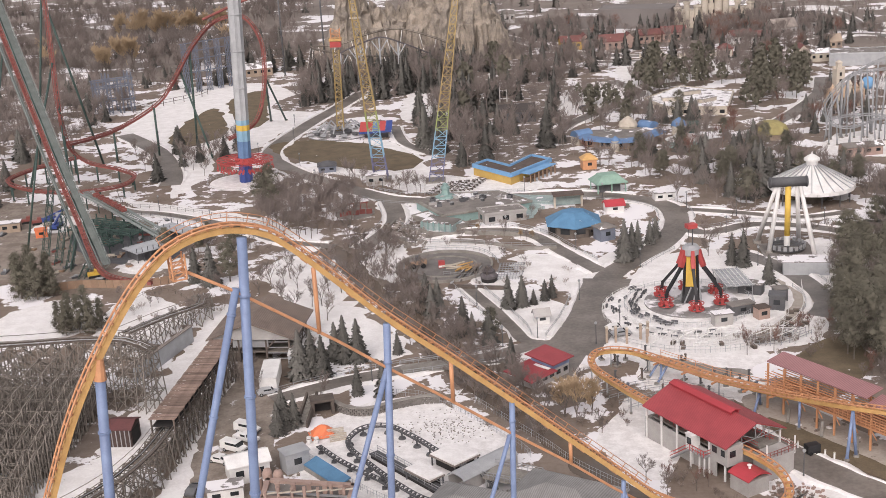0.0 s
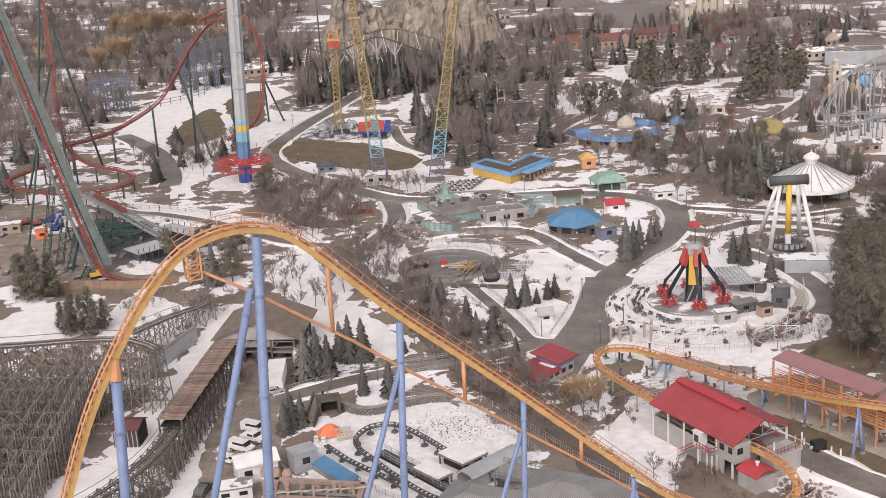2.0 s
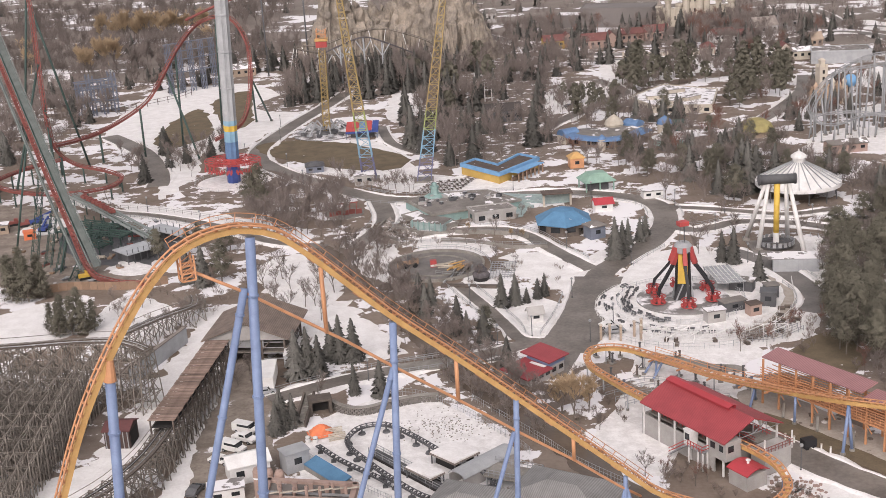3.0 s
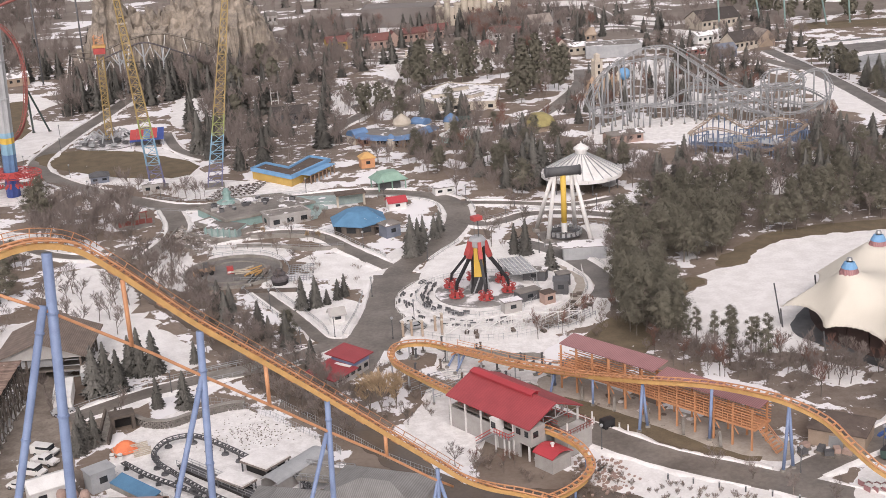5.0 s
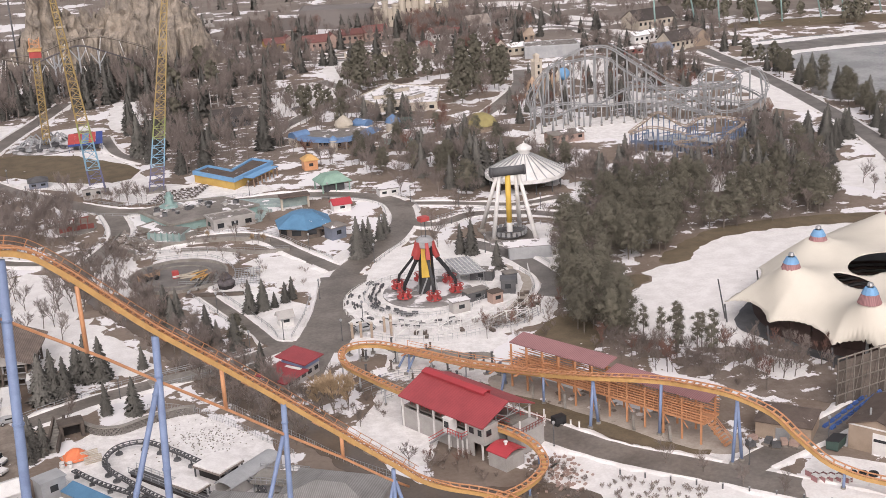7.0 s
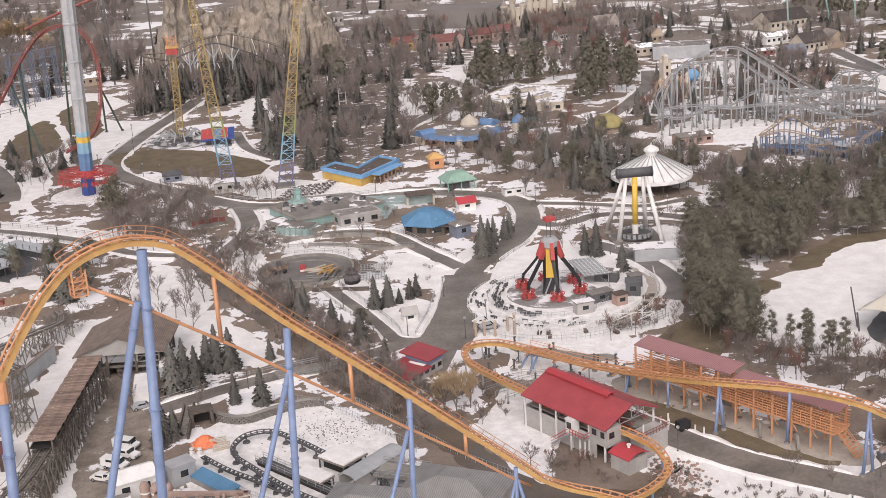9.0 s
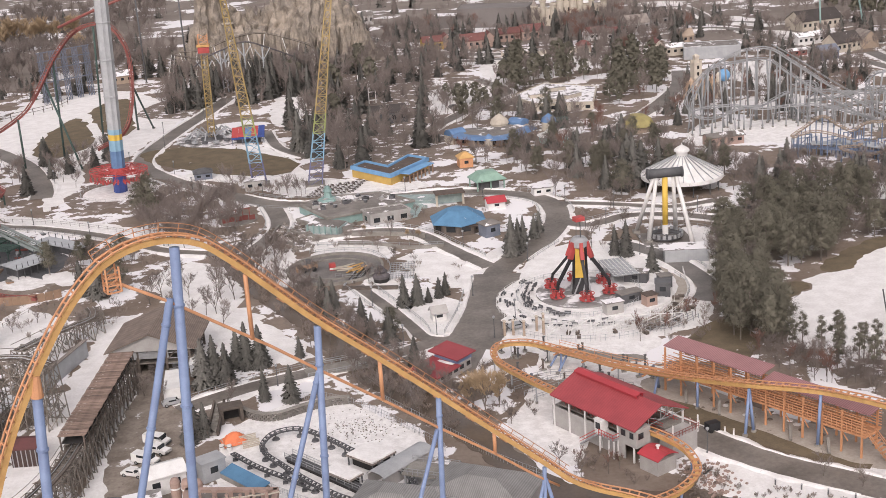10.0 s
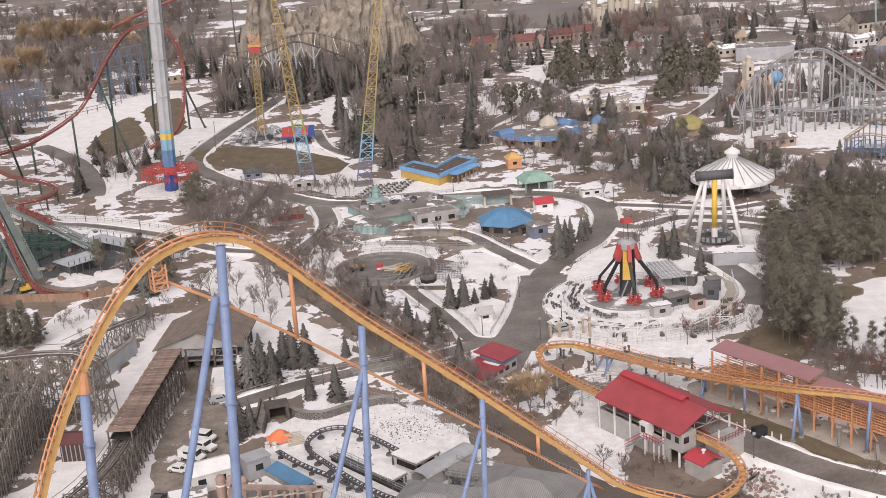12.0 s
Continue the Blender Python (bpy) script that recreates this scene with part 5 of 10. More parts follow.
# ---- low buildings of the middle ground ----
def walled_block(name, poly, h, wall, roof, label, band=None, category="building", openings=True, parapet=0.6):
    """A flat-roofed building over a footprint, with a parapet band and windows along each wall."""
    cx, cy = sum(p[0] for p in poly) / len(poly), sum(p[1] for p in poly) / len(poly)
    loc = [(x - cx, y - cy) for x, y in poly]
    ob = thing(name, (cx, cy, 0), 0, label, category)
    part("wall", Geo().prism(loc, 0, h), wall, ob)
    part("roof", Geo().prism([(x * 0.97, y * 0.97) for x, y in loc], h, h + 0.12), roof, ob)
    for (ax, ay), (bx, by) in zip(loc, loc[1:] + loc[:1]):
        ln = math.hypot(bx - ax, by - ay)
        ang = math.atan2(by - ay, bx - ax)
        if parapet or band:
            part("parapet", Geo().box(((ax + bx) / 2, (ay + by) / 2, h + 0.05), (ln + 0.5, 0.9 if band else 0.4, parapet + 0.6 if band else parapet), ang), band or wall, ob)
        if openings:
            n = max(1, int(ln / 4))
            for k in range(n):
                t = (k + 0.5) / n
                part("window", Geo().box((ax + (bx - ax) * t, ay + (by - ay) * t, h * 0.45), (1.9, 0.12, h * 0.45), ang), M_GLASS, ob)
    KEEP.append((cx, cy, 0.42 * max(max(p[0] for p in loc) - min(p[0] for p in loc), max(p[1] for p in loc) - min(p[1] for p in loc))))
    return ob


walled_block("food_building", [(10.2, 402.3), (21.7, 386.2), (35.8, 403.9), (30, 411), (22, 398), (15, 408)], 3.2, M_OCHRE, M_BROWN_ROOF, "yellow food building with a sky-blue roof edge", M_SKY_BLUE, openings=False)
porch = thing("porch", (31.2, 393.6, 0), 0.9, "open brown timber porch at the food building", "porch")
part("roof", Geo().box((0, 0, 3.1), (15, 3.4, 0.25)), M_SKY_BLUE, porch)
for k in range(7):
    part("post", Geo().box((-7 + 2.33 * k, -1.5, 1.5), (0.35, 0.35, 3.0)), M_BOARD, porch)
part("counter", Geo().box((0, 1.2, 0.6), (14, 0.6, 1.2)), M_BOARD, porch)
KEEP.append((23, 400, 12))
for k in range(36):
    x, y = 4 + 2.6 * (k % 6) - 0.9 * (k // 6), 392 - 2.2 * (k // 6) + 0.4 * (k % 6)
    tb = thing("picnic_table", (x - 4, y, 0), 0.6, "dark wooden picnic table standing in the snow", "table", "picnic tables")
    part("tabletop", Geo().box((0, 0, 0.74), (1.8, 0.8, 0.08)), M_SNOWY_WOOD, tb)
    part("bench", Geo().box((0, 0.75, 0.44), (1.8, 0.3, 0.07)), M_SNOWY_WOOD, tb)
    part("bench", Geo().box((0, -0.75, 0.44), (1.8, 0.3, 0.07)), M_SNOWY_WOOD, tb)
    part("frame", Geo().box((-0.6, 0, 0.38), (0.1, 1.4, 0.75)).box((0.6, 0, 0.38), (0.1, 1.4, 0.75)), M_TIMBER_DK, tb)
KEEP.append((5, 386, 9))

pav = thing("green_pavilion", (50.9, 373.2, 0), 0.2, "open pavilion with a pale green copper roof", "pavilion")
part("roof", Geo().hip(10, 8.6, 2.9, 5.0, 0.55).hip(5.9, 4.9, 5.0, 5.5, 0.6, 0.1), M_GREEN_COPPER, pav)
for x in (-4.4, 0, 4.4):
    for y in (-3.6, 3.6):
        part("post", Geo().box((x, y, 1.45), (0.35, 0.35, 2.9)), M_GREEN_COPPER, pav)
part("counter", Geo().box((0, 0, 1.1), (6.4, 4.6, 2.2)), M_DARK_GREY, pav)
KEEP.append((50.9, 373, 7))
hut((49.5, 349.3), 0.1, (5.2, 4, 2.3), M_WHITE, M_RED_RIDGE, "small white kiosk with a red roof", shape="gable", rise=1.2)
gate = thing("entrance_portal", (37, 357.8, 0), 0.05, "pale portal with a flat canopy over a footpath", "portal")
part("canopy", Geo().box((0, 0, 3.9), (9, 4.6, 0.4)), M_BROWN_ROOF, gate)
for x in (-4, 4):
    part("post", Geo().box((x, -1, 1.85), (0.6, 0.6, 3.7)), M_SAND, gate)
part("panel", Geo().box((0, 1, 1.8), (8.4, 0.4, 3.2)), M_TEAL_LT, gate)
octo = thing("blue_pavilion", (36, 331.5, 0), 0.2, "low pavilion with a bright blue faceted roof", "pavilion")
part("roof", Geo().lathe((0, 0, 0), [(8.6, 3.0), (8.6, 3.25), (3.4, 6.0), (1.4, 6.3), (0.1, 6.4)], 6, 0.3), M_BLUE_ROOF, octo, "bright blue faceted roof")
part("wall", Geo().lathe((0, 0, 0), [(7.2, 0), (7.2, 3.2)], 10), M_TIMBER_DK, octo)
part("lean_to", Geo().box((5.4, -6.6, 2.6), (7.5, 5.0, 0.25), -0.5), M_BROWN_ROOF, octo, "brown lean-to roof")
for x, y in ((3.2, -8.2), (8.2, -9.4), (9.4, -6.0)):
    part("post", Geo().box((x, y, 1.25), (0.25, 0.25, 2.5)), M_TIMBER_DK, octo)
for k in range(10):
    a = 2 * math.pi * k / 10 + 0.314
    part("window", Geo().box((6.9 * math.cos(a), 6.9 * math.sin(a), 1.9), (0.12, 2.6, 1.5), a), M_GLASS, octo)
KEEP.append((36, 331.5, 11))
hut((43.5, 323), 0.4, (4.5, 4, 3.4), M_LATT_BLUE, M_FLAT_ROOF, "blue-grey kiosk beside the blue pavilion")
hut((48.2, 402.5), 0.1, (4.6, 4.2, 3.2), M_ORANGE, M_YELLOW_OR, "small orange building with a stepped orange roof", rise=1.8)
hut((21.9, 263.2), 0.15, (3.2, 2.6, 2.1), M_WHITE, M_GREY_WALL, "small white booth with a pale gable roof", shape="gable", rise=1.1)
fence([(18.4, 262.4), (17.8, 259.6), (22, 257.6), (26, 259.4), (26.4, 263.4)], 1.1, M_WHITE, "white railing round the small booth", 1.2, rails=(0.95, 0.5, 0.15))
hut((-22, 397.8), 0.1, (6.4, 4.2, 3.2), M_GREY_WALL, M_SNOW_ROOF, "plain grey hut with a flat roof", shape="flat")
hut((-40, 420), 0.1, (6, 5, 2.2), M_LATT_BLUE, M_DARK_GREY, "low blue-grey round hut", rise=1.4)
hut((65.6, 359), 0.12, (6, 3.2, 2.3), M_WHITE, M_SNOW_ROOF, "long white restroom hut with a snowy roof", shape="flat")

# two-step red-roofed house by the creek bridge
rh = thing("red_roofed_house", (19.4, 232.2, 0), 0.78, "grey-blue house with two stepped red roofs", "house")
part("wall", Geo().box((0, 0, 1.15), (10.4, 5.8, 2.3)), M_GREY_WALL, rh)
part("lower_roof", Geo().box((-3.4, -0.3, 2.7), (7.8, 7.4, 0.22), tilt=Matrix.Rotation(radians(5), 4, "X")), M_RED_ROOF, rh)
part("upper_roof", Geo().box((2.9, 0.2, 3.9), (6.4, 7.6, 0.22), tilt=Matrix.Rotation(radians(5), 4, "X")), M_RED_ROOF, rh)
part("clerestory", Geo().box((2.9, 0, 2.8), (5.2, 5.6, 1.4)), M_PALE_BLUE, rh)
part("snow_strip", Geo().box((-0.6, 0.2, 2.86), (0.8, 6.0, 0.14)), M_SNOW, rh, "strip of snow along the step")
for x in (-4.2, -2, 0, 2, 4.2):
    part("window", Geo().box((x, -2.92, 1.4), (1.2, 0.08, 0.9)), M_GLASS, rh)
KEEP.append((19.6, 234.6, 7))

# low teal roofs round a statue
teal = walled_block("teal_building", [(-8, 364), (0, 346), (12, 350), (26, 356), (17, 369), (2, 370)], 2.6, M_TEAL, M_FLAT_ROOF, "low building with pale teal walls and a grey flat roof", M_CONCRETE, openings=False, parapet=0.0)
walled_block("grey_stall", [(12, 343), (24, 346), (22, 352), (10, 350)], 3.0, M_GREY_WALL, M_FLAT_ROOF, "pale stalls with flat gravel roofs", openings=True)
walled_block("teal_deck", [(14, 366), (34, 360), (36, 366), (18, 372)], 0.8, M_TEAL_LT, M_TEAL_LT, "faded teal deck of a drained pool", openings=False, parapet=0.3)
walled_block("teal_wall_block", [(-9, 352), (2, 338), (7, 341), (-4, 356)], 1.4, M_CONCRETE, M_SNOW_ROOF, "low grey wall with a snowy top", openings=False)
statue = Geo().lathe((0.9, 366, 0), [(3.4, 2.6), (3.0, 3.3), (1.3, 3.5), (1.1, 5.2), (1.35, 5.4), (1.35, 6.1), (0.8, 6.2), (0.8, 7.0), (0.1, 7.3)], 6)
tagged(part("fountain_statue", statue, M_TEAL), "weathered teal fountain figure on a stepped base", "statue")
for k, (x, y) in enumerate(((-3, 362), (6, 360), (12, 362), (20, 361), (-1, 356))):
    rk = thing("roof_unit", (x, y, 2.7), 0.4 * k, "grey roof machine on a flat roof", "roof unit", "roof units")
    part("casing", Geo().box((0, 0, 0.5), (1.8, 1.4, 1.0)), M_DARK_GREY, rk)
    part("fan", Geo().tube((0, 0, 1.0), (0, 0, 1.2), 0.5, 10), M_BLACK, rk)
for k in range(26):
    r2 = random.Random(k)
    x, y = -14 + r2.uniform(-4, 8), 338 + r2.uniform(-6, 10)
    tb = thing("stacked_bench", (x, y, 0), r2.uniform(0, 3), "dark bench stored in the snow", "bench", "stored benches")
    part("seat", Geo().box((0, 0, 0.45), (1.8, 0.5, 0.1)), M_TIMBER_DK, tb)
    part("backrest", Geo().box((0, 0.25, 0.75), (1.8, 0.08, 0.5)), M_TIMBER_DK, tb)
    part("leg", Geo().box((-0.7, 0, 0.2), (0.1, 0.5, 0.4)).box((0.7, 0, 0.2), (0.1, 0.5, 0.4)), M_TIMBER_DK, tb)

patch("snow_patch", [(-4.3, 328.8), (0.2, 333.6), (15.2, 325.1), (15.3, 315.3), (4.9, 313.6), (-5.1, 317.9)], 0.08, M_SNOW_DIRTY, "snow mound with brown edges between the paths", wobble=1.0)
patch("teal_pool", [(16.1, 348.0), (25.4, 347.6), (29.1, 361.9), (19.4, 362.3)], 0.16, M_TEAL_LT, "drained pale teal pool with snow remains", "pool", wobble=0.5)
walled_block("teal_annexe", [(-6.6, 342.4), (2.6, 336.6), (5.5, 342.7), (-3.6, 349.0)], 2.2, M_TEAL_LT, M_FLAT_ROOF, "low annexe with faded teal walls and a grey roof", openings=False, parapet=0.0)
for k in range(6):
    pr = thing("teal_post", (-6.0 + 1.6 * k, 341.2 - 1.0 * k, 0), 0.5, "slim weathered teal post along the annexe", "post", "teal posts")
    part("shaft", Geo().box((0, 0, 1.4), (0.3, 0.3, 2.8)), M_TEAL, pr)
ruin = thing("dark_red_ride_base", (-26.6, 362.6, 0), 0.2, "dismantled dark red ride base under bare trees", "ride base")
for k in range(5):
    part("panel", Geo().box((-4 + 2 * k, -2.4 + 0.5 * (k % 2), 0.9), (1.8, 0.3, 1.8)), M_DARK_RED, ruin)
    part("post", Geo().box((-4 + 2 * k, 2.2, 1.3), (0.25, 0.25, 2.6)), M_DARK_RED, ruin)
part("floor", Geo().lathe((0, 0, 0), [(6, 0), (6, 0.35), (0.1, 0.4)], 20), M_CONCRETE, ruin)
part("beam", Geo().box((0, 2.2, 2.7), (9, 0.3, 0.3)), M_DARK_RED, ruin)

# round dismantled ride with a loader
circle_ride = thing("empty_ride_basin", (0.2, 306.4, 0), 0, "empty round basin ringed by a low concrete wall", "basin")
part("wall", Geo().lathe((0, 0, 0), [(12.6, 0), (12.6, 0.8), (12.1, 0.8), (12.1, 0.1)], 40), M_CONCRETE, circle_ride)
part("floor", Geo().lathe((0, 0, 0), [(12.1, 0.12), (8, 0.16), (0.1, 0.16)], 40), M_PATH, circle_ride, "wet grey floor")
part("inner_ring", Geo().lathe((0, 0, 0), [(8.6, 0.1), (8.6, 0.5), (8.2, 0.5), (8.2, 0.1)], 32), M_CONCRETE, circle_ride)
KEEP.append((0.2, 306.4, 13))
ld = thing("wheel_loader", (-6.5, 307, 0.16), 0.1, "yellow-brown wheel loader parked in the basin", "loader")
part("body", Geo().box((0.9, 0, 1.5), (2.6, 1.7, 1.1)).box((-1.3, 0, 1.2), (1.8, 1.3, 0.7)), M_BOARD, ld)
part("cab", Geo().box((0, 0, 2.4), (1.3, 1.5, 1.4)), M_DARK_GREY, ld)
part("bucket", Geo().box((-3.0, 0, 0.7), (0.8, 2.4, 0.9)).beam((-1.2, 0, 1.3), (-2.8, 0, 0.8), 0.3), M_BOARD, ld)
for x in (-1.3, 1.2):
    for y in (-0.95, 0.95):
        part("wheel", Geo().tube((x, y - 0.25, 0.65), (x, y + 0.25, 0.65), 0.65, 14), M_RUBBER, ld)
rd = thing("red_crate", (-0.5, 306, 0.16), 0.1, "small red and white crate", "crate")
part("body", Geo().box((0, 0, 0.9), (1.6, 1.4, 1.8)), M_RED, rd)
part("band", Geo().box((0, -0.72, 0.5), (1.62, 0.05, 0.5)), M_WHITE, rd)
pile = thing("timber_pile", (4, 305, 0.16), 0.5, "pile of pale beams and rubble", "timber pile")
for k in range(9):
    r2 = random.Random(k + 50)
    part("beam", Geo().box((r2.uniform(-2, 2), r2.uniform(-3, 3), 0.2 + 0.2 * (k // 3)), (5, 0.3, 0.3), r2.uniform(-0.7, 0.9)), M_SAND if k % 2 else M_YELLOW_OR, pile)

for k in range(15):
    r2 = random.Random(k + 90)
    bs = thing("stored_beam", (3.0 + 0.42 * k, 295.4 + 0.75 * (k % 5) + 0.35 * k, 0.1), 1.25 + r2.uniform(-0.15, 0.15), "long grey beam stored on the snow", "beam", "stored beams")
    part("body", Geo().box((0, 0, 0.25), (r2.uniform(6, 9), 0.35, 0.4)), M_TIMBER if k % 3 else M_SILVER, bs)
    part("block", Geo().box((-2, 0, 0.05), (0.3, 0.9, 0.14)), M_TIMBER_DK, bs)
rack_floor = thing("frame_panel_stack", (17, 299.5, 0), -0.12, "flat steel grid panels laid on the snow", "panels")
for k in range(9):
    part("bar", Geo().box((-3 + 0.75 * k, 0, 0.35), (0.12, 13, 0.12)), M_STEEL, rack_floor)
    part("cross_bar", Geo().box((0, -6 + 1.5 * k, 0.48), (6.4, 0.12, 0.12)), M_STEEL, rack_floor)
for x in (-3, 3):
    for y in (-6, 0, 6):
        part("foot", Geo().box((x, y, 0.15), (0.4, 0.4, 0.3)), M_DARK_GREY, rack_floor)
M_TAUPE_CLOTH = mat("grey_purple_tarpaulin", (0.13, 0.115, 0.12), (0.085, 0.075, 0.08), 0.8, scale=0.8)
folded = thing("folded_canopy", (11.2, 293.6, 0), 0, "dark folded canopy on a stumpy frame", "canopy")
part("cloth", Geo().lathe((0, 0, 0), [(2.2, 1.0), (2.3, 1.6), (1.5, 2.3), (1.7, 2.8), (0.9, 3.5), (0.8, 3.9), (0.1, 4.2)], 7), M_TAUPE_CLOTH, folded)
part("skirt", Geo().lathe((0, 0, 0), [(2.0, 0), (2.2, 1.2), (1.6, 1.3)], 7), M_DARK, folded)
mound = thing("rubble_bed", (8, 288.5, 0), -0.25, "low dark retaining step before the stored beams", "wall")
part("step", Geo().box((0, 0, 0.35), (14, 1.4, 0.7)), M_TIMBER_DK, mound)

# ---- wooden roller coaster ----
wooden = thing("wooden_coaster", (-75, 215, 0), 0, "old wooden roller coaster on a dense weathered timber trestle", "roller coaster")


def bent(h, w=4.4, step=2.6):
    """One upright trestle frame across the track."""
    g = Geo()
    for x in (-w / 2 - h * 0.1, -w / 6, w / 6, w / 2 + h * 0.1):
        top = max(-w / 2, min(w / 2, x))
        g.beam((x, 0, 0), (top, 0, h), 0.17)
    n = max(1, int(h / step))
    for k in range(n):
        z0, z1 = h * k / n, h * (k + 1) / n
        e0, e1 = w / 2 + h * 0.1 * (1 - k / n), w / 2 + h * 0.1 * (1 - (k + 1) / n)
        g.beam((-e1, 0, z1), (e1, 0, z1), 0.14)
        g.beam((-e0, 0.1, z0), (e1, 0.1, z1), 0.11)
        g.beam((e0, -0.1, z0), (-e1, -0.1, z1), 0.11)
    return g


BENTS = Geo()


def trestle(parent, pts, gap=2.7, ply=M_TIMBER, track=True, single=False):
    """Bents and ledgers, with a track where one runs, along a line of x, y, height; single: each timber of a bent is a piece of its own."""
    line = smooth_line(pts, gap)
    for i, p in enumerate(line):
        d = line[min(i + 1, len(line) - 1)] - line[max(i - 1, 0)]
        g = bent(max(2, round(p.z)))
        m = Matrix.Translation((p.x, p.y, 0)) @ Matrix.Rotation(math.atan2(d.y, d.x) + math.pi / 2, 4, "Z")
        if single:
            frame_of = new("bent")
            frame_of.parent = parent
            frame_of.matrix_basis = m
            for k in range(len(g.v) // 8):
                part("timber", Geo().add(g.v[8 * k:8 * k + 8], g.f[:6]), ply, frame_of)
        else:
            BENTS.add([m @ Vector(q) for q in g.v], g.f)
    s_of = []
    for i, p in enumerate(line):
        d = line[min(i + 1, len(line) - 1)] - line[max(i - 1, 0)]
        s_of.append(Vector((-d.y, d.x, 0)).normalized())
    for side in (-1, 1):
        g = Geo()
        for i in range(len(line) - 1):
            a, b = line[i] + s_of[i] * 2.2 * side, line[i + 1] + s_of[i + 1] * 2.2 * side
            h = min(line[i].z, line[i + 1].z)
            n = max(1, int(h / 2.6))
            for k in range(1, n + 1):
                g.beam((a.x, a.y, h * k / n), (b.x, b.y, h * k / n), 0.09)
            for k in range(n):
                g.beam((a.x, a.y, h * k / n), (b.x, b.y, h * (k + 1) / n), 0.13)
                if (i * 7 + k * 3) % 5:
                    g.beam((a.x, a.y, h * (k + 1) / n), (b.x, b.y, h * k / n), 0.13)
        tagged(part("ledgers", g, ply, parent), kind="stuff")
    if not track:
        return line
    for side in (-1.25, 1.25):
        part("track_beam", Geo().sweep(track_rings([p + Vector((0, 0, 0.2)) for p in line], [(side * 0.75 - 0.28, -0.2), (side * 0.75 + 0.28, -0.2), (side * 0.75 + 0.28, 0.05), (side * 0.75 - 0.28, 0.05)])[0]), M_TIMBER_DK, parent, "dark timber track beam")
    ties = Geo()
    for p, d, s, u in track_rings(smooth_line(pts, 1.1), [(0, 0)])[1]:
        ties.beam(p - s * 1.8, p + s * 1.8, 0.22, 0.16)
    tagged(part("ties", ties, ply, parent), kind="stuff")
    for side in (-0.6, 0.6):
        part("rail", Geo().sweep(track_rings([p + Vector((0, 0, 0.35)) for p in line], circle(side, 0, 0.08, 4))[0]), M_STEEL, parent)
    for side in (-1.9, 1.9):
        part("handrail", Geo().sweep(track_rings([p + Vector((0, 0, 1.3)) for p in line], circle(side, 0, 0.07, 4))[0]), ply, parent)
    return line


trestle(wooden, [(-40, 15, 14), (-25, 16, 14), (-10, 15.5, 14), (4, 15.5, 14.2), (13, 15, 13.8), (18, 13, 12.5)])
for k in range(11):
    trestle(wooden, [(-38, 10.6 - 3.9 * k, 13.4 - 0.36 * k), (-14, 10.6 - 3.9 * k, 12.8 - 0.5 * k), (7 - 0.3 * k, 10.4 - 3.8 * k, 11.8 - 0.65 * k)], track=False)
trestle(wooden, [(10, -47, 7), (16, -40, 7), (21, -31, 6.6), (24, -21, 6.3), (25.2, -12, 6), (26.6, -1, 6), (28, 13, 6), (29.5, 26, 6)], single=True)
for k in range(6):
    KEEP.append((-85 + 6 * k, 205 + 3 * k, 16))
# plank-roofed lift tunnel
tunnel = thing("covered_lift", (-47.6, 222.5, 0), math.atan2(37.4, 4.3), "long lift tunnel under a brown plank roof", "covered way")
plank = Geo().box((0, 0, 0), (0.5, 5.0, 0.08)).mesh("plank")
plank.materials.append(M_PLANK)
for k in range(58):
    part("plank", plank, None, tunnel, m=Matrix.Translation((-19 + 0.66 * k, 0.06 * math.sin(k * 5.1), 8.6 + 0.03 * math.sin(k * 3.7))))
# added near-black sheet: paints the tunnel's inner shade seen through the plank gaps
part("dark_lining", Geo().box((0, 0, 7.2), (38.4, 4.0, 0.1)), M_DARK, tunnel, "near-black sheet standing in for the shade between the planks")
for y in (-2.1, 2.1):
    part("side_beam", Geo().box((0, y, 8.4), (38.5, 0.25, 0.3)), M_TIMBER_DK, tunnel)
    for k in range(14):
        part("post", Geo().box((-19 + 2.9 * k, y, 4.2), (0.25, 0.25, 8.4)).beam((-19 + 2.9 * k, y, 1), (-16.2 + 2.9 * k, y, 6), 0.18), M_TIMBER_DK, tunnel)
for k in range(6):
    KEEP.append((-52 + 1.3 * k, 205 + 7 * k, 4))
M_MAROON = mat("maroon_sheet_roof", (0.15, 0.052, 0.05), (0.105, 0.04, 0.04), 0.75, rnd=0.06)
brown_shed = thing("timber_shed", (-60, 213.4, 0), -0.1, "grey slatted timber shed with a maroon roof", "shed")
part("wall", Geo().gable_walls(4.8, 5, 0, 3.6, 4.4), M_SLAT, brown_shed)
part("roof", Geo().gable(4.8, 5, 3.62, 4.42, 0.3, 0.2), M_MAROON, brown_shed, "maroon roof")
for k in range(6):
    part("slat", Geo().box((-2.1 + 0.84 * k, -2.56, 1.8), (0.16, 0.1, 3.4)), M_STEEL, brown_shed)
part("opening", Geo().box((2.43, 0, 1.6), (0.1, 3.6, 3.0)), M_DARK, brown_shed, "dark open gable end")

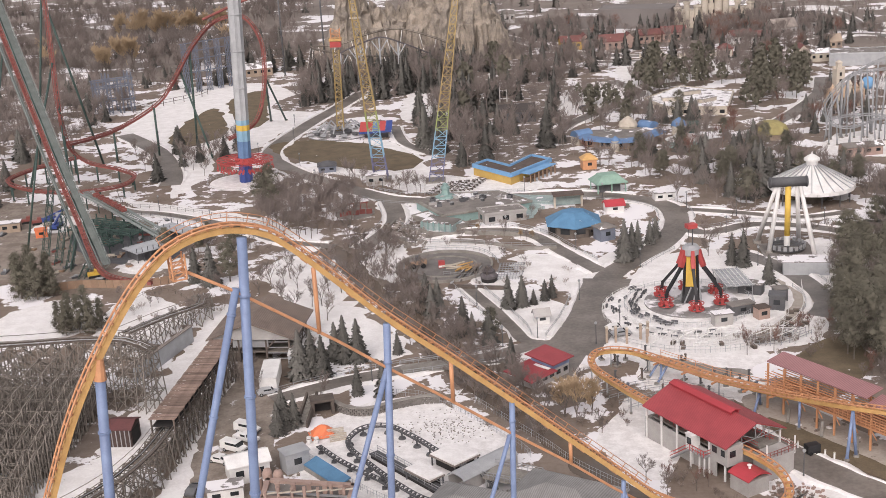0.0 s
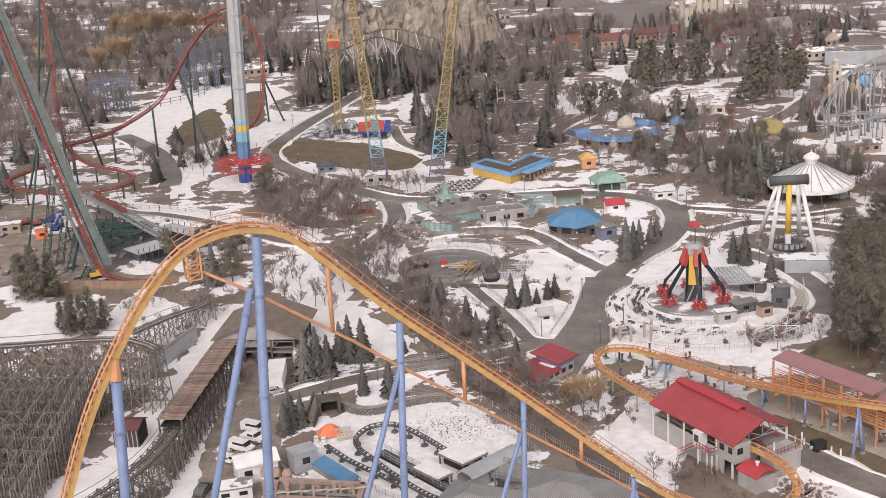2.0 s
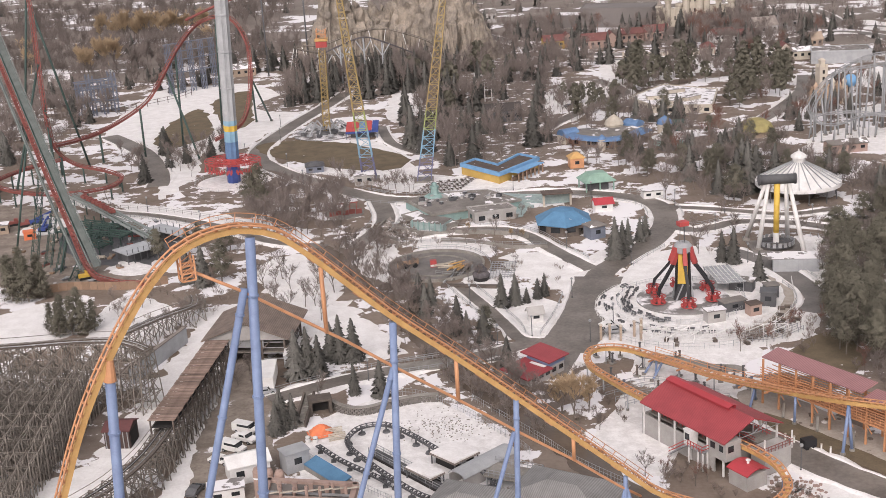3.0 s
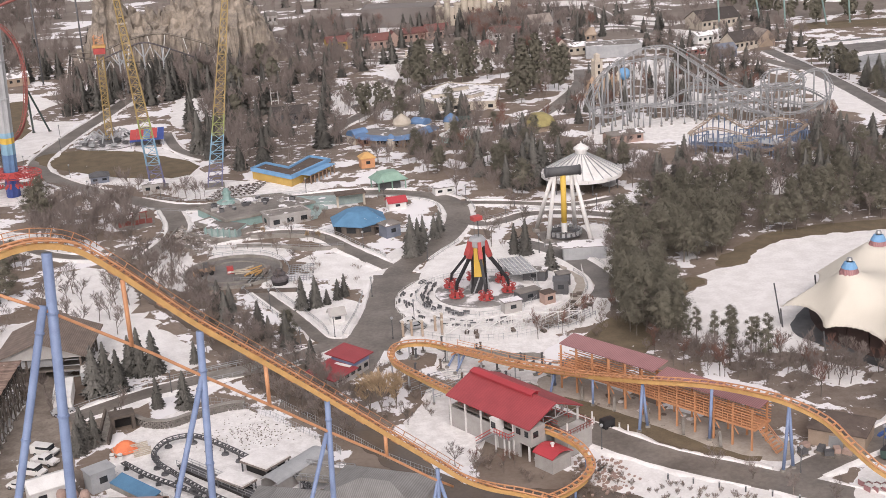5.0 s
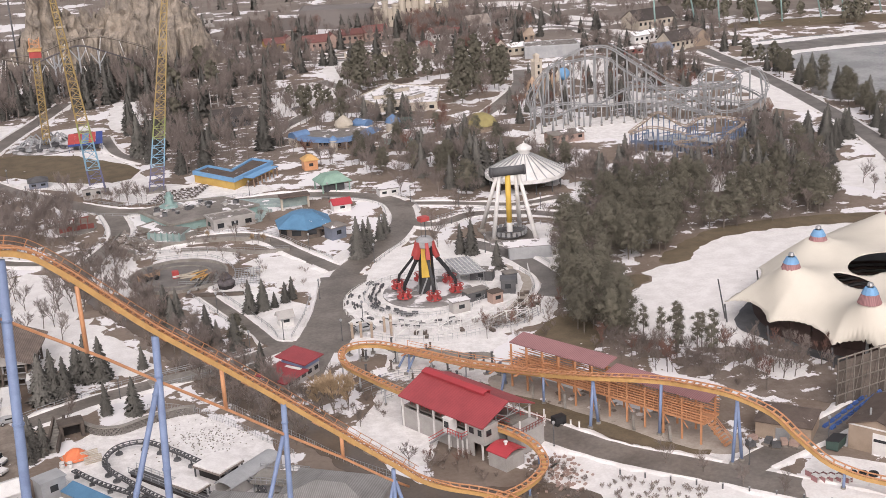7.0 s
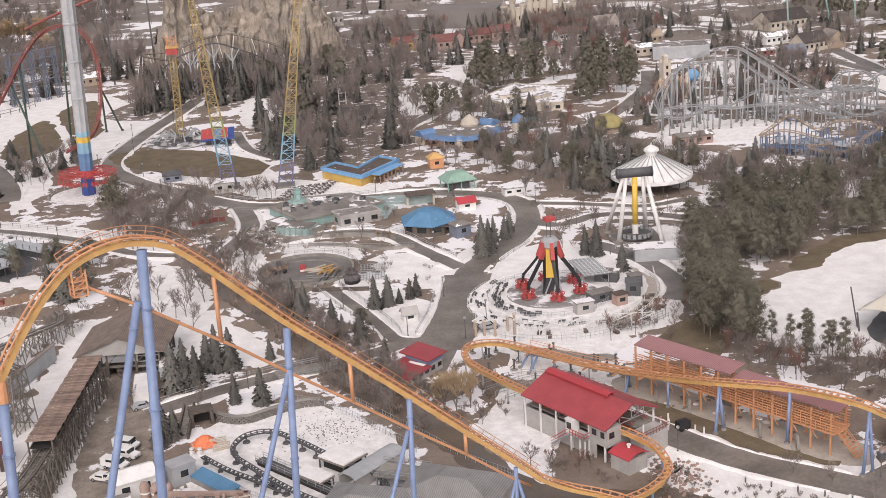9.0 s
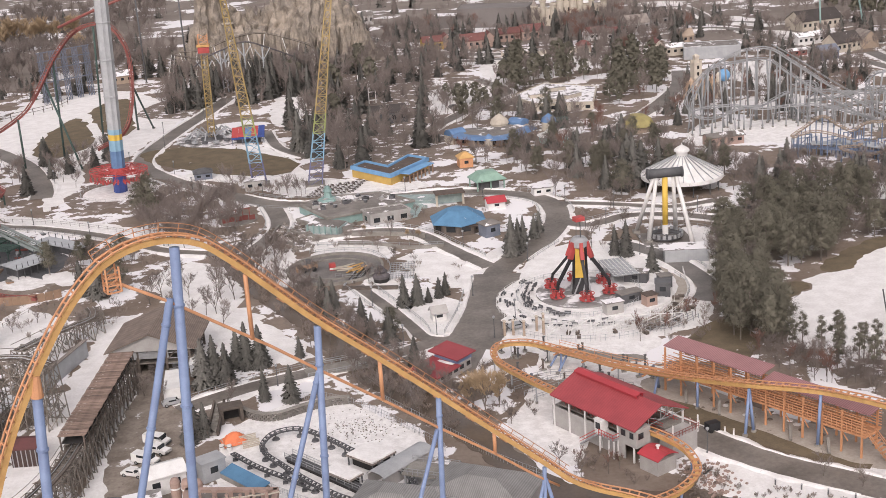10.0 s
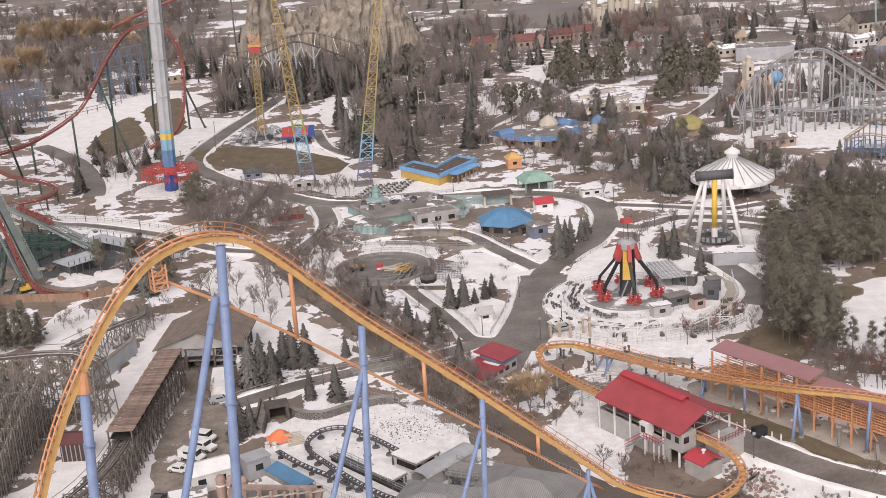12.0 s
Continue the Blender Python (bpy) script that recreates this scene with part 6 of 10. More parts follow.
# grey station roof beyond the tunnel
M_SHINGLE = mat("weathered_brown_shingles", (0.27, 0.205, 0.165), (0.19, 0.145, 0.12), 0.9, scale=0.5, rnd=0.05, wave=0.8, axis="Y", bump=0.5)
gst = thing("open_station", (-39.8, 256.5, 0), -0.12, "open timber station under a broad brown shingle roof", "station")
part("roof", Geo().gable(17, 18.5, 5.6, 9.2, 0.5, 0.3), M_SHINGLE, gst, "broad brown shingle roof", m=Matrix.Rotation(radians(90), 4, "Z"))
part("pediment", Geo().add([(-9.2, -8.3, 5.4), (9.2, -8.3, 5.4), (0, -8.3, 9.0), (-9.2, -8.1, 5.4), (9.2, -8.1, 5.4), (0, -8.1, 9.0)], [(0, 1, 2), (5, 4, 3), (0, 3, 4, 1), (1, 4, 5, 2), (2, 5, 3, 0)]), M_GREY_WALL, gst, "grey boarded front gable")
part("wall", Geo().box((-2, 7.5, 2.6), (14, 0.3, 5.2)).box((-6, 0, 1.2), (6, 14, 2.4)), M_TIMBER_DK, gst)
for k in range(4):
    part("side_rail", Geo().box((8, 0, 0.9 + 1.25 * k), (0.16, 15.2, 0.2)), M_TIMBER_DK, gst)
    part("front_rail", Geo().box((5.5, -7.6, 0.9 + 1.25 * k), (5, 0.16, 0.2)), M_STEEL, gst)
for y in (-5, 0, 5):
    part("side_brace", Geo().beam((8, y - 2.4, 0.2), (8, y + 2.4, 5.2), 0.18), M_TIMBER_DK, gst)
    part("side_brace", Geo().beam((8, y + 2.4, 0.2), (8, y - 2.4, 5.2), 0.18), M_TIMBER_DK, gst)
part("floor", Geo().box((0, 0, 2.3), (15.6, 14.8, 0.25)), M_TIMBER, gst)
part("shutter", Geo().box((-1, -7.6, 4.3), (9, 0.25, 1.6)), M_STEEL, gst, "grey slatted panel")
for x in (-8, -3, 3, 8):
    for y in (-7.6, 7.6):
        part("post", Geo().box((x, y, 2.8), (0.4, 0.4, 5.6)), M_TIMBER_DK, gst)
    part("brace", Geo().beam((x, -7.6, 3), (x + 2.4, -7.6, 5.4), 0.25), M_TIMBER_DK, gst)
KEEP += [(-39.8, 256.5, 12)]
wall_run = thing("screen_wall", (-60.5, 252, 0), 1.25, "long pale grey screen wall beside the snow strip", "wall")
part("wall", Geo().box((0, 0, 1.9), (24, 0.5, 3.8)), M_DECK, wall_run)
part("roof", Geo().box((0, 0, 3.9), (24.6, 0.9, 0.2)), M_GREY_ROOF, wall_run)
curve_track = trestle(wooden, [(6, 40, 6), (12, 52, 5), (18, 62, 4), (16, 72, 3)], 3.5)
tagged(part("bents", BENTS, M_TIMBER, wooden, "dense weathered timber frames"), kind="stuff")


# ---- service yard: trailers, containers and vehicles ----
def trailer(at, rz, size, label, wall=M_WHITE):
    ob = thing("trailer", (*at, 0), rz, label, "trailer")
    lx, ly, h = size
    part("body", Geo().box((0, 0, h / 2 + 0.4), (lx, ly, h)), wall, ob)
    part("roof", Geo().box((0, 0, h + 0.45), (lx + 0.1, ly + 0.1, 0.12)), M_WHITE, ob)
    for k in range(int(lx / 0.6)):
        part("rib", Geo().box((-lx / 2 + 0.3 + 0.6 * k, -ly / 2 - 0.03, h / 2 + 0.4), (0.1, 0.06, h * 0.92)), wall, ob)
    part("skirt", Geo().box((0, 0, 0.2), (lx * 0.9, ly * 0.8, 0.4)), M_DARK, ob)
    KEEP.append((at[0], at[1], lx * 0.5))


trailer((-35.5, 237.0), 1.6, (10.0, 3.5, 2.8), "long white storage trailer in the yard")
trailer((-31.3, 247.0), 1.6, (5.9, 3.0, 2.7), "pale grey shipping container", M_SILVER)
trailer((-27.4, 243.5), 0.4, (4.2, 2.4, 2.0), "dark low storage box with a snowy lid", M_DARK_GREY)


def vehicle(at, rz, kind, paint, label):
    """A parked van, pickup or car along x."""
    ob = thing(kind, (*at, 0.1), rz, label, "vehicle")
    if kind == "van":
        prof = [(-2.5, 0.5), (2.5, 0.5), (2.55, 1.05), (1.75, 1.25), (1.2, 2.05), (-2.45, 2.1)]
        w, glass = 1.9, [(0.1, 1.75, 2.6, 0.45), (1.48, 1.66, 0.1, 0.6)]
    elif kind == "pickup":
        prof = [(-2.6, 0.5), (2.6, 0.5), (2.6, 1.05), (1.3, 1.15), (0.7, 1.8), (-0.7, 1.8), (-0.85, 1.1), (-2.6, 1.1)]
        w, glass = 1.9, [(0.0, 1.5, 1.2, 0.4), (1.0, 1.5, 0.1, 0.5)]
    else:
        prof = [(-2.15, 0.4), (2.15, 0.4), (2.2, 0.8), (1.2, 0.98), (0.5, 1.42), (-0.9, 1.42), (-1.8, 1.0), (-2.2, 0.85)]
        w, glass = 1.76, [(-0.2, 1.2, 1.5, 0.3), (0.85, 1.2, 0.1, 0.4)]
    body = part("body", Geo().sweep([[(x, y, z) for x, z in prof] for y in (-w / 2, -w / 2 + 0.08, w / 2 - 0.08, w / 2)]), paint, ob)
    for gx, gz, gl, gh in glass:
        part("window", Geo().box((gx, 0, gz), (gl, w + 0.04, gh)), M_GLASS, body)
    part("windscreen", Geo().beam((prof[3][0] - 0.08, 0, prof[3][1] + 0.08), (prof[4][0] + 0.08, 0, prof[4][1] - 0.06), w * 0.86, 0.06), M_GLASS, body)
    for x in (-1.5, 1.5):
        for y in (-w / 2 + 0.1, w / 2 - 0.1):
            wheel = part("wheel", Geo().tube((x, y - 0.13, 0.36), (x, y + 0.13, 0.36), 0.36, 14), M_RUBBER, ob)
            part("rim", Geo().tube((x, y - 0.14, 0.36), (x, y + 0.14, 0.36), 0.2, 10), M_STEEL, wheel)
    part("bumper", Geo().box((2.5 if kind != "car" else 2.15, 0, 0.6), (0.2, w * 0.98, 0.25)).box((-2.5 if kind != "car" else -2.15, 0, 0.6), (0.2, w * 0.98, 0.25)), M_DARK_GREY, ob)
    for y in (-w * 0.36, w * 0.36):
        part("headlight", Geo().box((prof[2][0] - 0.02, y, prof[2][1] - 0.1), (0.1, 0.35, 0.16)), M_STEEL, ob)


vehicle((-38.3, 206.6), -0.55, "van", M_WHITE, "white passenger van parked in the yard")
vehicle((-36.6, 210.4), -0.6, "pickup", M_WHITE, "white pickup truck parked between vans")
vehicle((-37.0, 214.2), -0.5, "van", M_WHITE, "white van with side windows")
vehicle((-40.0, 202.3), -0.5, "car", M_WHITE, "white car half hidden by the shed")
vehicle((-35.4, 231.5), 0.3, "car", M_SILVER, "silver car beside the trailer")
vehicle((-42.6, 191.5), 1.3, "car", M_DARK_GREY, "dark car at the edge of the yard")
vehicle((38.2, 252.2), 0.2, "car", M_SILVER, "silver car parked beside the round ride")
vehicle((57.6, 501.5), 0.2, "car", M_DARK_GREY, "dark pickup far off on a snowy path")

# ---- bottom of the yard: tan works buildings ----
hut((-34.2, 196.4), 0.35, (7, 5, 3.6), M_WHITE, M_WHITE, "pale shed with a white roof at the yard", shape="gable", rise=1.0)
hut((-37.0, 189.6), 0.2, (6, 3.4, 2.2), M_WHITE, M_SNOW_ROOF, "long white trailer roof at the yard", shape="flat")
hut((-26.2, 198.6), 0.5, (4.4, 3.2, 3.6), M_SILVER, M_SILVER, "blue-grey metal plant box", shape="flat")
blue_slab = thing("blue_pool_cover", (-20.2, 194, 0), -0.92, "shallow trough with a bright blue sloping cover", "pool")
part("cover", Geo().box((0, 0, 1.5), (11, 2.8, 0.25), tilt=Matrix.Rotation(radians(16), 4, "X")), M_BLUE_ROOF, blue_slab)
part("wall", Geo().box((0, 0, 0.6), (11, 2.6, 1.2)), M_CONCRETE, blue_slab)
works = walled_block("western_facade_building", [(-29, 186), (-14.5, 182.5), (-15, 177), (-29, 180)], 4.2, M_PINKTAN, M_FLAT_ROOF, "pinkish-tan themed building with pipes on its roof", M_PINKTAN)
for k in range(7):
    part("pipe", Geo().tube((-6.6 + 2.1 * k, -2 + 0.4 * (k % 3), 4.2), (-6.6 + 2.1 * k, -2 + 0.4 * (k % 3), 6.0 + 0.5 * (k % 2)), 0.28, 8), M_PINKTAN, works)
    part("pipe", Geo().beam((-6.6 + 2.1 * k, -2, 5.6), (-4.5 + 2.1 * k, -1.6, 5.6), 0.2), M_SAND, works)
for k in range(8):
    part("pilaster", Geo().box((-6.9 + 1.98 * k, -2.15 - 0.42 * k + 0.6, 2.3), (0.45, 0.5, 4.9)), M_PINKTAN, works)
    if k < 7:
        part("shop_window", Geo().box((-5.9 + 1.98 * k, -2.45 - 0.42 * k + 0.6, 2.6), (1.1, 0.12, 1.5), -0.21), M_GLASS, works)
        part("window_frame", Geo().box((-5.9 + 1.98 * k, -2.42 - 0.42 * k + 0.6, 3.45), (1.4, 0.16, 0.18), -0.21).box((-5.9 + 1.98 * k, -2.42 - 0.42 * k + 0.6, 1.75), (1.4, 0.16, 0.18), -0.21), M_SAND, works)
for k in range(5):
    part("chimney", Geo().box((-5 + 2.6 * k, 1.2 - 0.5 * k, 5.0), (0.7, 0.7, 1.6)).box((-5 + 2.6 * k, 1.2 - 0.5 * k, 5.9), (0.95, 0.95, 0.25)), M_PINKTAN, works)
part("cable_tray", Geo().beam((-7, 0.6, 4.6), (7, -2.6, 4.6), 0.5, 0.2), M_STEEL, works)
for k in range(3):
    tk = thing("steel_tank", (-31.2 + 1.9 * k, 188.6 - 0.7 * k, 0), 0, "upright rusty-pink tank with a domed lid", "tank", "tanks")
    part("shell", Geo().lathe((0, 0, 0), [(0.85, 0), (0.85, 5.0), (0.6, 5.6), (0.1, 5.8)], 14), M_PINKTAN, tk)
    part("band", Geo().lathe((0, 0, 3.8), [(0.9, 0), (0.9, 0.3)], 14), M_WHITE, tk)

# ---- children's coaster in the snow ----
kiddie = thing("childrens_coaster", (0, 0, 0), 0, "small dark oval coaster track on short grey posts in the snow", "roller coaster")
oval = [(-16.8, 202.5, 1.6), (-17.2, 206.5, 1.6), (-15, 210.4, 1.7), (-10.5, 210.6, 1.8), (-5.5, 205, 1.9), (1, 195.5, 2), (7, 188, 2), (8, 182, 2), (3, 179, 2), (-3, 182, 1.8), (-9, 189.5, 1.7), (-14.6, 198.5, 1.6)]
ka = steel_track(kiddie, oval, 0.12, 0.09, M_DARK_GREY, M_DARK_GREY, gauge=0.9, step=1.0, closed=True)
for p, d, s, u in ka[::4]:
    pp = part("post", Geo().box((p.x, p.y, p.z / 2 - 0.2), (0.3, 0.3, p.z - 0.3)), M_DARK_GREY, kiddie)
    part("footing", Geo().lathe((p.x, p.y, 0), [(0.75, 0.04), (0.6, 0.4), (0.1, 0.45)], 10), M_DARK_GREY, pp)
spur = [(-22.6, 204.4, 1.3), (-18, 198, 1.3), (-12, 191.6, 1.3), (-9, 188, 1.3)]
ka = steel_track(kiddie, spur, 0.1, 0.08, M_DARK_GREY, M_DARK_GREY, gauge=0.9, step=1.0)
for p, d, s, u in ka[1::4]:
    part("post", Geo().box((p.x, p.y, 0.55), (0.28, 0.28, 1.1)).box((p.x, p.y, 0.2), (0.9, 0.9, 0.3)), M_DARK_GREY, kiddie)
for at, rz, size, lab in (((1.8, 196.4), -0.85, (6.6, 6, 2.0), "low station canopy under a thick white snow cover"), ((-3.4, 191), -0.85, (6.6, 3.4, 1.8), "small flat shelter covered with snow")):
    sh = thing("shelter", (*at, 0), rz, lab, "shelter")
    part("roof", Geo().box((0, 0, size[2]), (size[0], size[1], 0.3)), M_GREY_ROOF, sh)
    part("snow_cover", Geo().hip(size[0] - 0.3, size[1] - 0.3, size[2] + 0.15, size[2] + 0.5, 0.94, 0.22), M_SNOW, sh, "thick white snow cover")
    for sx in (-0.45, 0.45):
        for sy in (-0.45, 0.45):
            part("post", Geo().box((size[0] * sx, size[1] * sy, size[2] / 2), (0.2, 0.2, size[2])), M_DARK_GREY, sh)
    part("counter", Geo().box((0, 0, size[2] * 0.4), (size[0] * 0.8, size[1] * 0.7, size[2] * 0.8)), M_DARK, sh)
ramp = thing("covered_ramp", (6.6, 191.8, 0), 0.75, "grey covered ramp with a curved sheet roof", "covered way")
arc = [(2.0 * math.sin(a), 2.2 + 0.9 * math.cos(a)) for a in np.linspace(-1.4, 1.4, 8)]
part("roof", Geo().sweep([[(x, y, z) for y, z in arc] + [(x, y, z - 0.12) for y, z in arc[::-1]] for x in (-6.5, 0, 6.5)]), M_SILVER, ramp)
part("wall", Geo().box((0, 1.7, 1.1), (13, 0.15, 2.2)).box((0, -1.7, 1.1), (13, 0.15, 2.2)), M_GREY_WALL, ramp)
for at, rz, l, w, h, z1, lab in (((4.2, 175.8), -0.45, 14, 11, 3.6, 6.0, "grey hip-roofed hall beside the hill's columns"), ((19.2, 177.2), -0.55, 17, 11, 3.8, 6.2, "long hall with a grey shingle roof")):
    hall = thing("hall", (*at, 0), rz, lab, "hall")
    part("wall", Geo().box((0, 0, h / 2), (l - 1, w - 1, h)), M_GREY_WALL, hall)
    part("roof", Geo().hip(l, w, h, z1, 0.3), M_RIBBED, hall, "grey ribbed hip roof")
    part("gutter", Geo().box((0, -w / 2, h + 0.05), (l, 0.16, 0.16)).box((0, w / 2, h + 0.05), (l, 0.16, 0.16)), M_STEEL, hall)
    for k in range(4):
        part("window", Geo().box((-l / 3 + l / 4.5 * k, -w / 2 + 0.46, h * 0.55), (1.6, 0.12, 1.2)), M_GLASS, hall)
    KEEP.append((at[0], at[1], 8))
back_deck = thing("service_deck", (11.4, 187.2, 0), -0.5, "grey railed service deck with stairs behind the hall", "deck")
part("deck", Geo().box((0, 0, 2.2), (9, 5, 0.25)), M_CONCRETE, back_deck)
rl = Geo()
for z in (2.9, 3.4):
    rl.beam((-4.4, -2.4, z), (4.4, -2.4, z), 0.09).beam((-4.4, 2.4, z), (4.4, 2.4, z), 0.09).beam((4.4, -2.4, z), (4.4, 2.4, z), 0.09)
for k in range(10):
    rl.beam((-4.4 + 0.98 * k, 2.4, 2.2), (-4.4 + 0.98 * k, 2.4, 3.4), 0.08).beam((-4.4 + 0.98 * k, -2.4, 2.2), (-4.4 + 0.98 * k, -2.4, 3.4), 0.08)
part("railing", rl, M_STEEL, back_deck)
for x in (-4, 4):
    for y in (-2, 2):
        part("post", Geo().box((x, y, 1.1), (0.25, 0.25, 2.2)), M_STEEL, back_deck)
fence([(-9.4, 227), (-5, 225.8), (3, 218), (12, 204), (15, 198)], 1.6, M_STEEL, "grey mesh fence round the children's ride", 1.8, pickets=4)
fence([(-25, 203), (-20, 196), (-13, 188), (-9, 184)], 1.4, M_STEEL, "low fence along the small track", 1.8, pickets=3)
fence([(6, 222), (12, 212), (18, 202), (23, 193), (30, 184)], 1.5, M_STEEL, "fence along the creek bank", 2.0, pickets=3)
tarp = thing("covered_pile", (-22.6, 211.2, 0), 0.3, "pile under a crumpled orange tarpaulin", "tarpaulin")
gt = Geo()
gn = 9
gt.add([(x, y, 0.3 + 1.9 * max(0, 1 - (x / 2.4) ** 2) * max(0, 1 - (y / 1.9) ** 2) + 0.25 * noise.noise((x * 1.7, y * 1.7, 4))) for x in np.linspace(-2.4, 2.4, gn) for y in np.linspace(-1.9, 1.9, gn)],
       [(i * gn + j, (i + 1) * gn + j, (i + 1) * gn + j + 1, i * gn + j + 1) for i in range(gn - 1) for j in range(gn - 1)])
part("tarpaulin", gt, M_ORANGE_TARP, tarp)
part("pallet", Geo().box((0, 0, 0.35), (4.4, 3.4, 0.6)), M_SAND, tarp)
crate = thing("wooden_crate", (-19.8, 209.6, 0), 0.3, "slatted pale wooden crate", "crate")
for k in range(5):
    part("slat", Geo().box((0, -1.2, 0.2 + 0.32 * k), (3.2, 0.08, 0.22)).box((0, 1.2, 0.2 + 0.32 * k), (3.2, 0.08, 0.22)), M_SAND, crate)
for x, y in ((-24.8, 208.4), (-23.4, 208.0)):
    br = thing("barrel", (x, y, 0), 0, "white barrel standing in the snow", "barrel", "barrels")
    part("body", Geo().lathe((0, 0, 0), [(0.42, 0), (0.5, 0.6), (0.42, 1.25), (0.1, 1.27)], 14), M_WHITE, br)
    part("hoop", Geo().lathe((0, 0, 0.9), [(0.5, 0), (0.5, 0.12)], 14), M_TIMBER_DK, br)
mouth = thing("tunnel_mouth", (-23.5, 221.5, 0), 0.2, "dark stone tunnel mouth in a low retaining wall", "tunnel")
part("arch", Geo().box((-1.9, 0, 1.4), (0.6, 3, 2.8)).box((1.9, 0, 1.4), (0.6, 3, 2.8)).box((0, 0, 2.9), (4.6, 3, 0.5)), M_TIMBER_DK, mouth)
part("void", Geo().box((0, 0.9, 1.3), (3.2, 0.3, 2.6)), M_DARK, mouth)
rng = random.Random(3)
stone = Geo().box((0, 0, 0), (1, 1, 1)).mesh("stone")
stone.materials.append(mat("grey_wall_stone", (0.22, 0.20, 0.18), (0.16, 0.145, 0.13), 0.95, scale=0.9, rnd=0.15))
ret = thing("retaining_wall", (0, 0, 0), 0, "low grey stone retaining wall curving below the path", "wall")
ret_line = smooth_line([(-21.4, 223.0, 0), (-18.5, 219.8, 0), (-14.5, 218.8, 0), (-9.4, 221.2, 0), (-4.3, 222.8, 0), (-0.6, 222.7, 0)], 0.72)
part("coping", Geo().sweep(track_rings([p + Vector((0, 0, 1.6)) for p in ret_line], [(-0.5, 0), (0.5, 0), (0.5, 0.14), (-0.5, 0.14)])[0]), M_CONCRETE, ret, "pale concrete coping")
for row in range(4):
    for k, p in enumerate(ret_line[:-1]):
        q = ret_line[k + 1]
        part("stone", stone, None, ret, m=Matrix.Translation(p.lerp(q, 0.5 * (row % 2)) + Vector((0, 0.05 * rng.uniform(-1, 1), 0.2 + 0.4 * row))) @ Matrix.Rotation(math.atan2(q.y - p.y, q.x - p.x), 4, "Z") @ Matrix.Diagonal((rng.uniform(0.62, 0.71), 0.7, 0.385, 1)))
steps = thing("stone_stair", (-25.8, 225, 0), 0, "narrow dark stone stair beside the tunnel mouth", "stair")
for k in range(10):
    part("step", Geo().box((-0.1 * k, -1.05 * k, 1.9 - 0.18 * k), (1.5, 1.1, 0.3)), M_CONCRETE, steps)
for x in (-0.95, 0.95):
    part("cheek_wall", Geo().beam((x, 0.6, 2.0), (x - 1.0, -10.2, 0.5), 0.4, 1.4), M_TIMBER_DK, steps)
plat = thing("ride_platform", (-6.4, 193.6, 0), -0.898, "dark railed boarding platform beside the small track", "platform")
part("deck", Geo().box((0, 0, 0.9), (20, 1.9, 0.2)), M_DARK_GREY, plat)
part("plinth", Geo().box((0, 0, 0.4), (19.6, 1.5, 0.8)), M_DARK, plat)
for y in (-0.9, 0.9):
    for z in (1.45, 1.95):
        part("rail", Geo().box((0, y, z), (20, 0.07, 0.07)), M_STEEL, plat)
    for k in range(11):
        part("railing_post", Geo().box((-10 + 2 * k, y, 1.45), (0.08, 0.08, 1.1)), M_STEEL, plat)
rc = random.Random(12)
clods = Geo()
for k in range(260):
    x, y = rc.gauss(0, 4.2), rc.gauss(211, 3.6)
    if x + 0.62 * y > 140 or y > 222:
        continue
    clods.box((x, y, 0.1), (rc.uniform(0.1, 0.34), rc.uniform(0.08, 0.2), 0.1), rc.uniform(0, 3))
tagged(part("dark_clods", clods, M_TIMBER), "dark clods and leaves strewn over the snow", "debris", kind="stuff")

# footbridge over the creek
bridge = thing("footbridge", (2.0, 241.5, 0), 0.2, "flat grey concrete footbridge with railings over the creek", "bridge")
part("deck", Geo().box((0, 0, 0.15), (22, 5.2, 0.5)), M_CONCRETE, bridge)
for y in (-2.5, 2.5):
    part("railing", Geo().box((0, y, 1.3), (22, 0.1, 0.1)).box((0, y, 0.9), (22, 0.06, 0.06)), M_STEEL, bridge)
    for k in range(12):
        part("railing_post", Geo().box((-11 + 2 * k, y, 0.85), (0.1, 0.1, 1.0)), M_STEEL, bridge)

# ---- big tent roofs of the amphitheatre ----
tent = thing("amphitheatre_tent", (140, 222, 0), 0, "cream peaked membrane roof with blue and red capped peaks", "tent")
PEAKS = [(122.4, 218.6, 16.0), (136.6, 232.4, 16.2), (127.0, 197.0, 15.6), (161.5, 242, 16), (150, 212, 16), (176, 224, 16), (140, 182, 15.5), (166, 198, 16)]
OUT = [(111.8, 227), (114.2, 212.8), (120, 198), (126, 187.6), (150, 168), (185, 190), (196, 230), (176, 262), (160, 262), (144, 254.5), (128, 243.5)]
outline = []
for (ax, ay), (bx, by) in zip(OUT, OUT[1:] + OUT[:1]):
    ln = math.hypot(bx - ax, by - ay)
    for k in range(48):
        t = k / 48
        bow = 0.62 * ln * t * (1 - t)
        outline.append((ax + (bx - ax) * t - (by - ay) / ln * bow, ay + (by - ay) * t + (bx - ax) / ln * bow))


def inside(x, y, poly):
    hit = False
    for (ax, ay), (bx, by) in zip(poly, poly[1:] + poly[:1]):
        if (ay > y) != (by > y) and x < (bx - ax) * (y - ay) / (by - ay) + ax:
            hit = not hit
    return hit


edge_xy = np.array(outline)


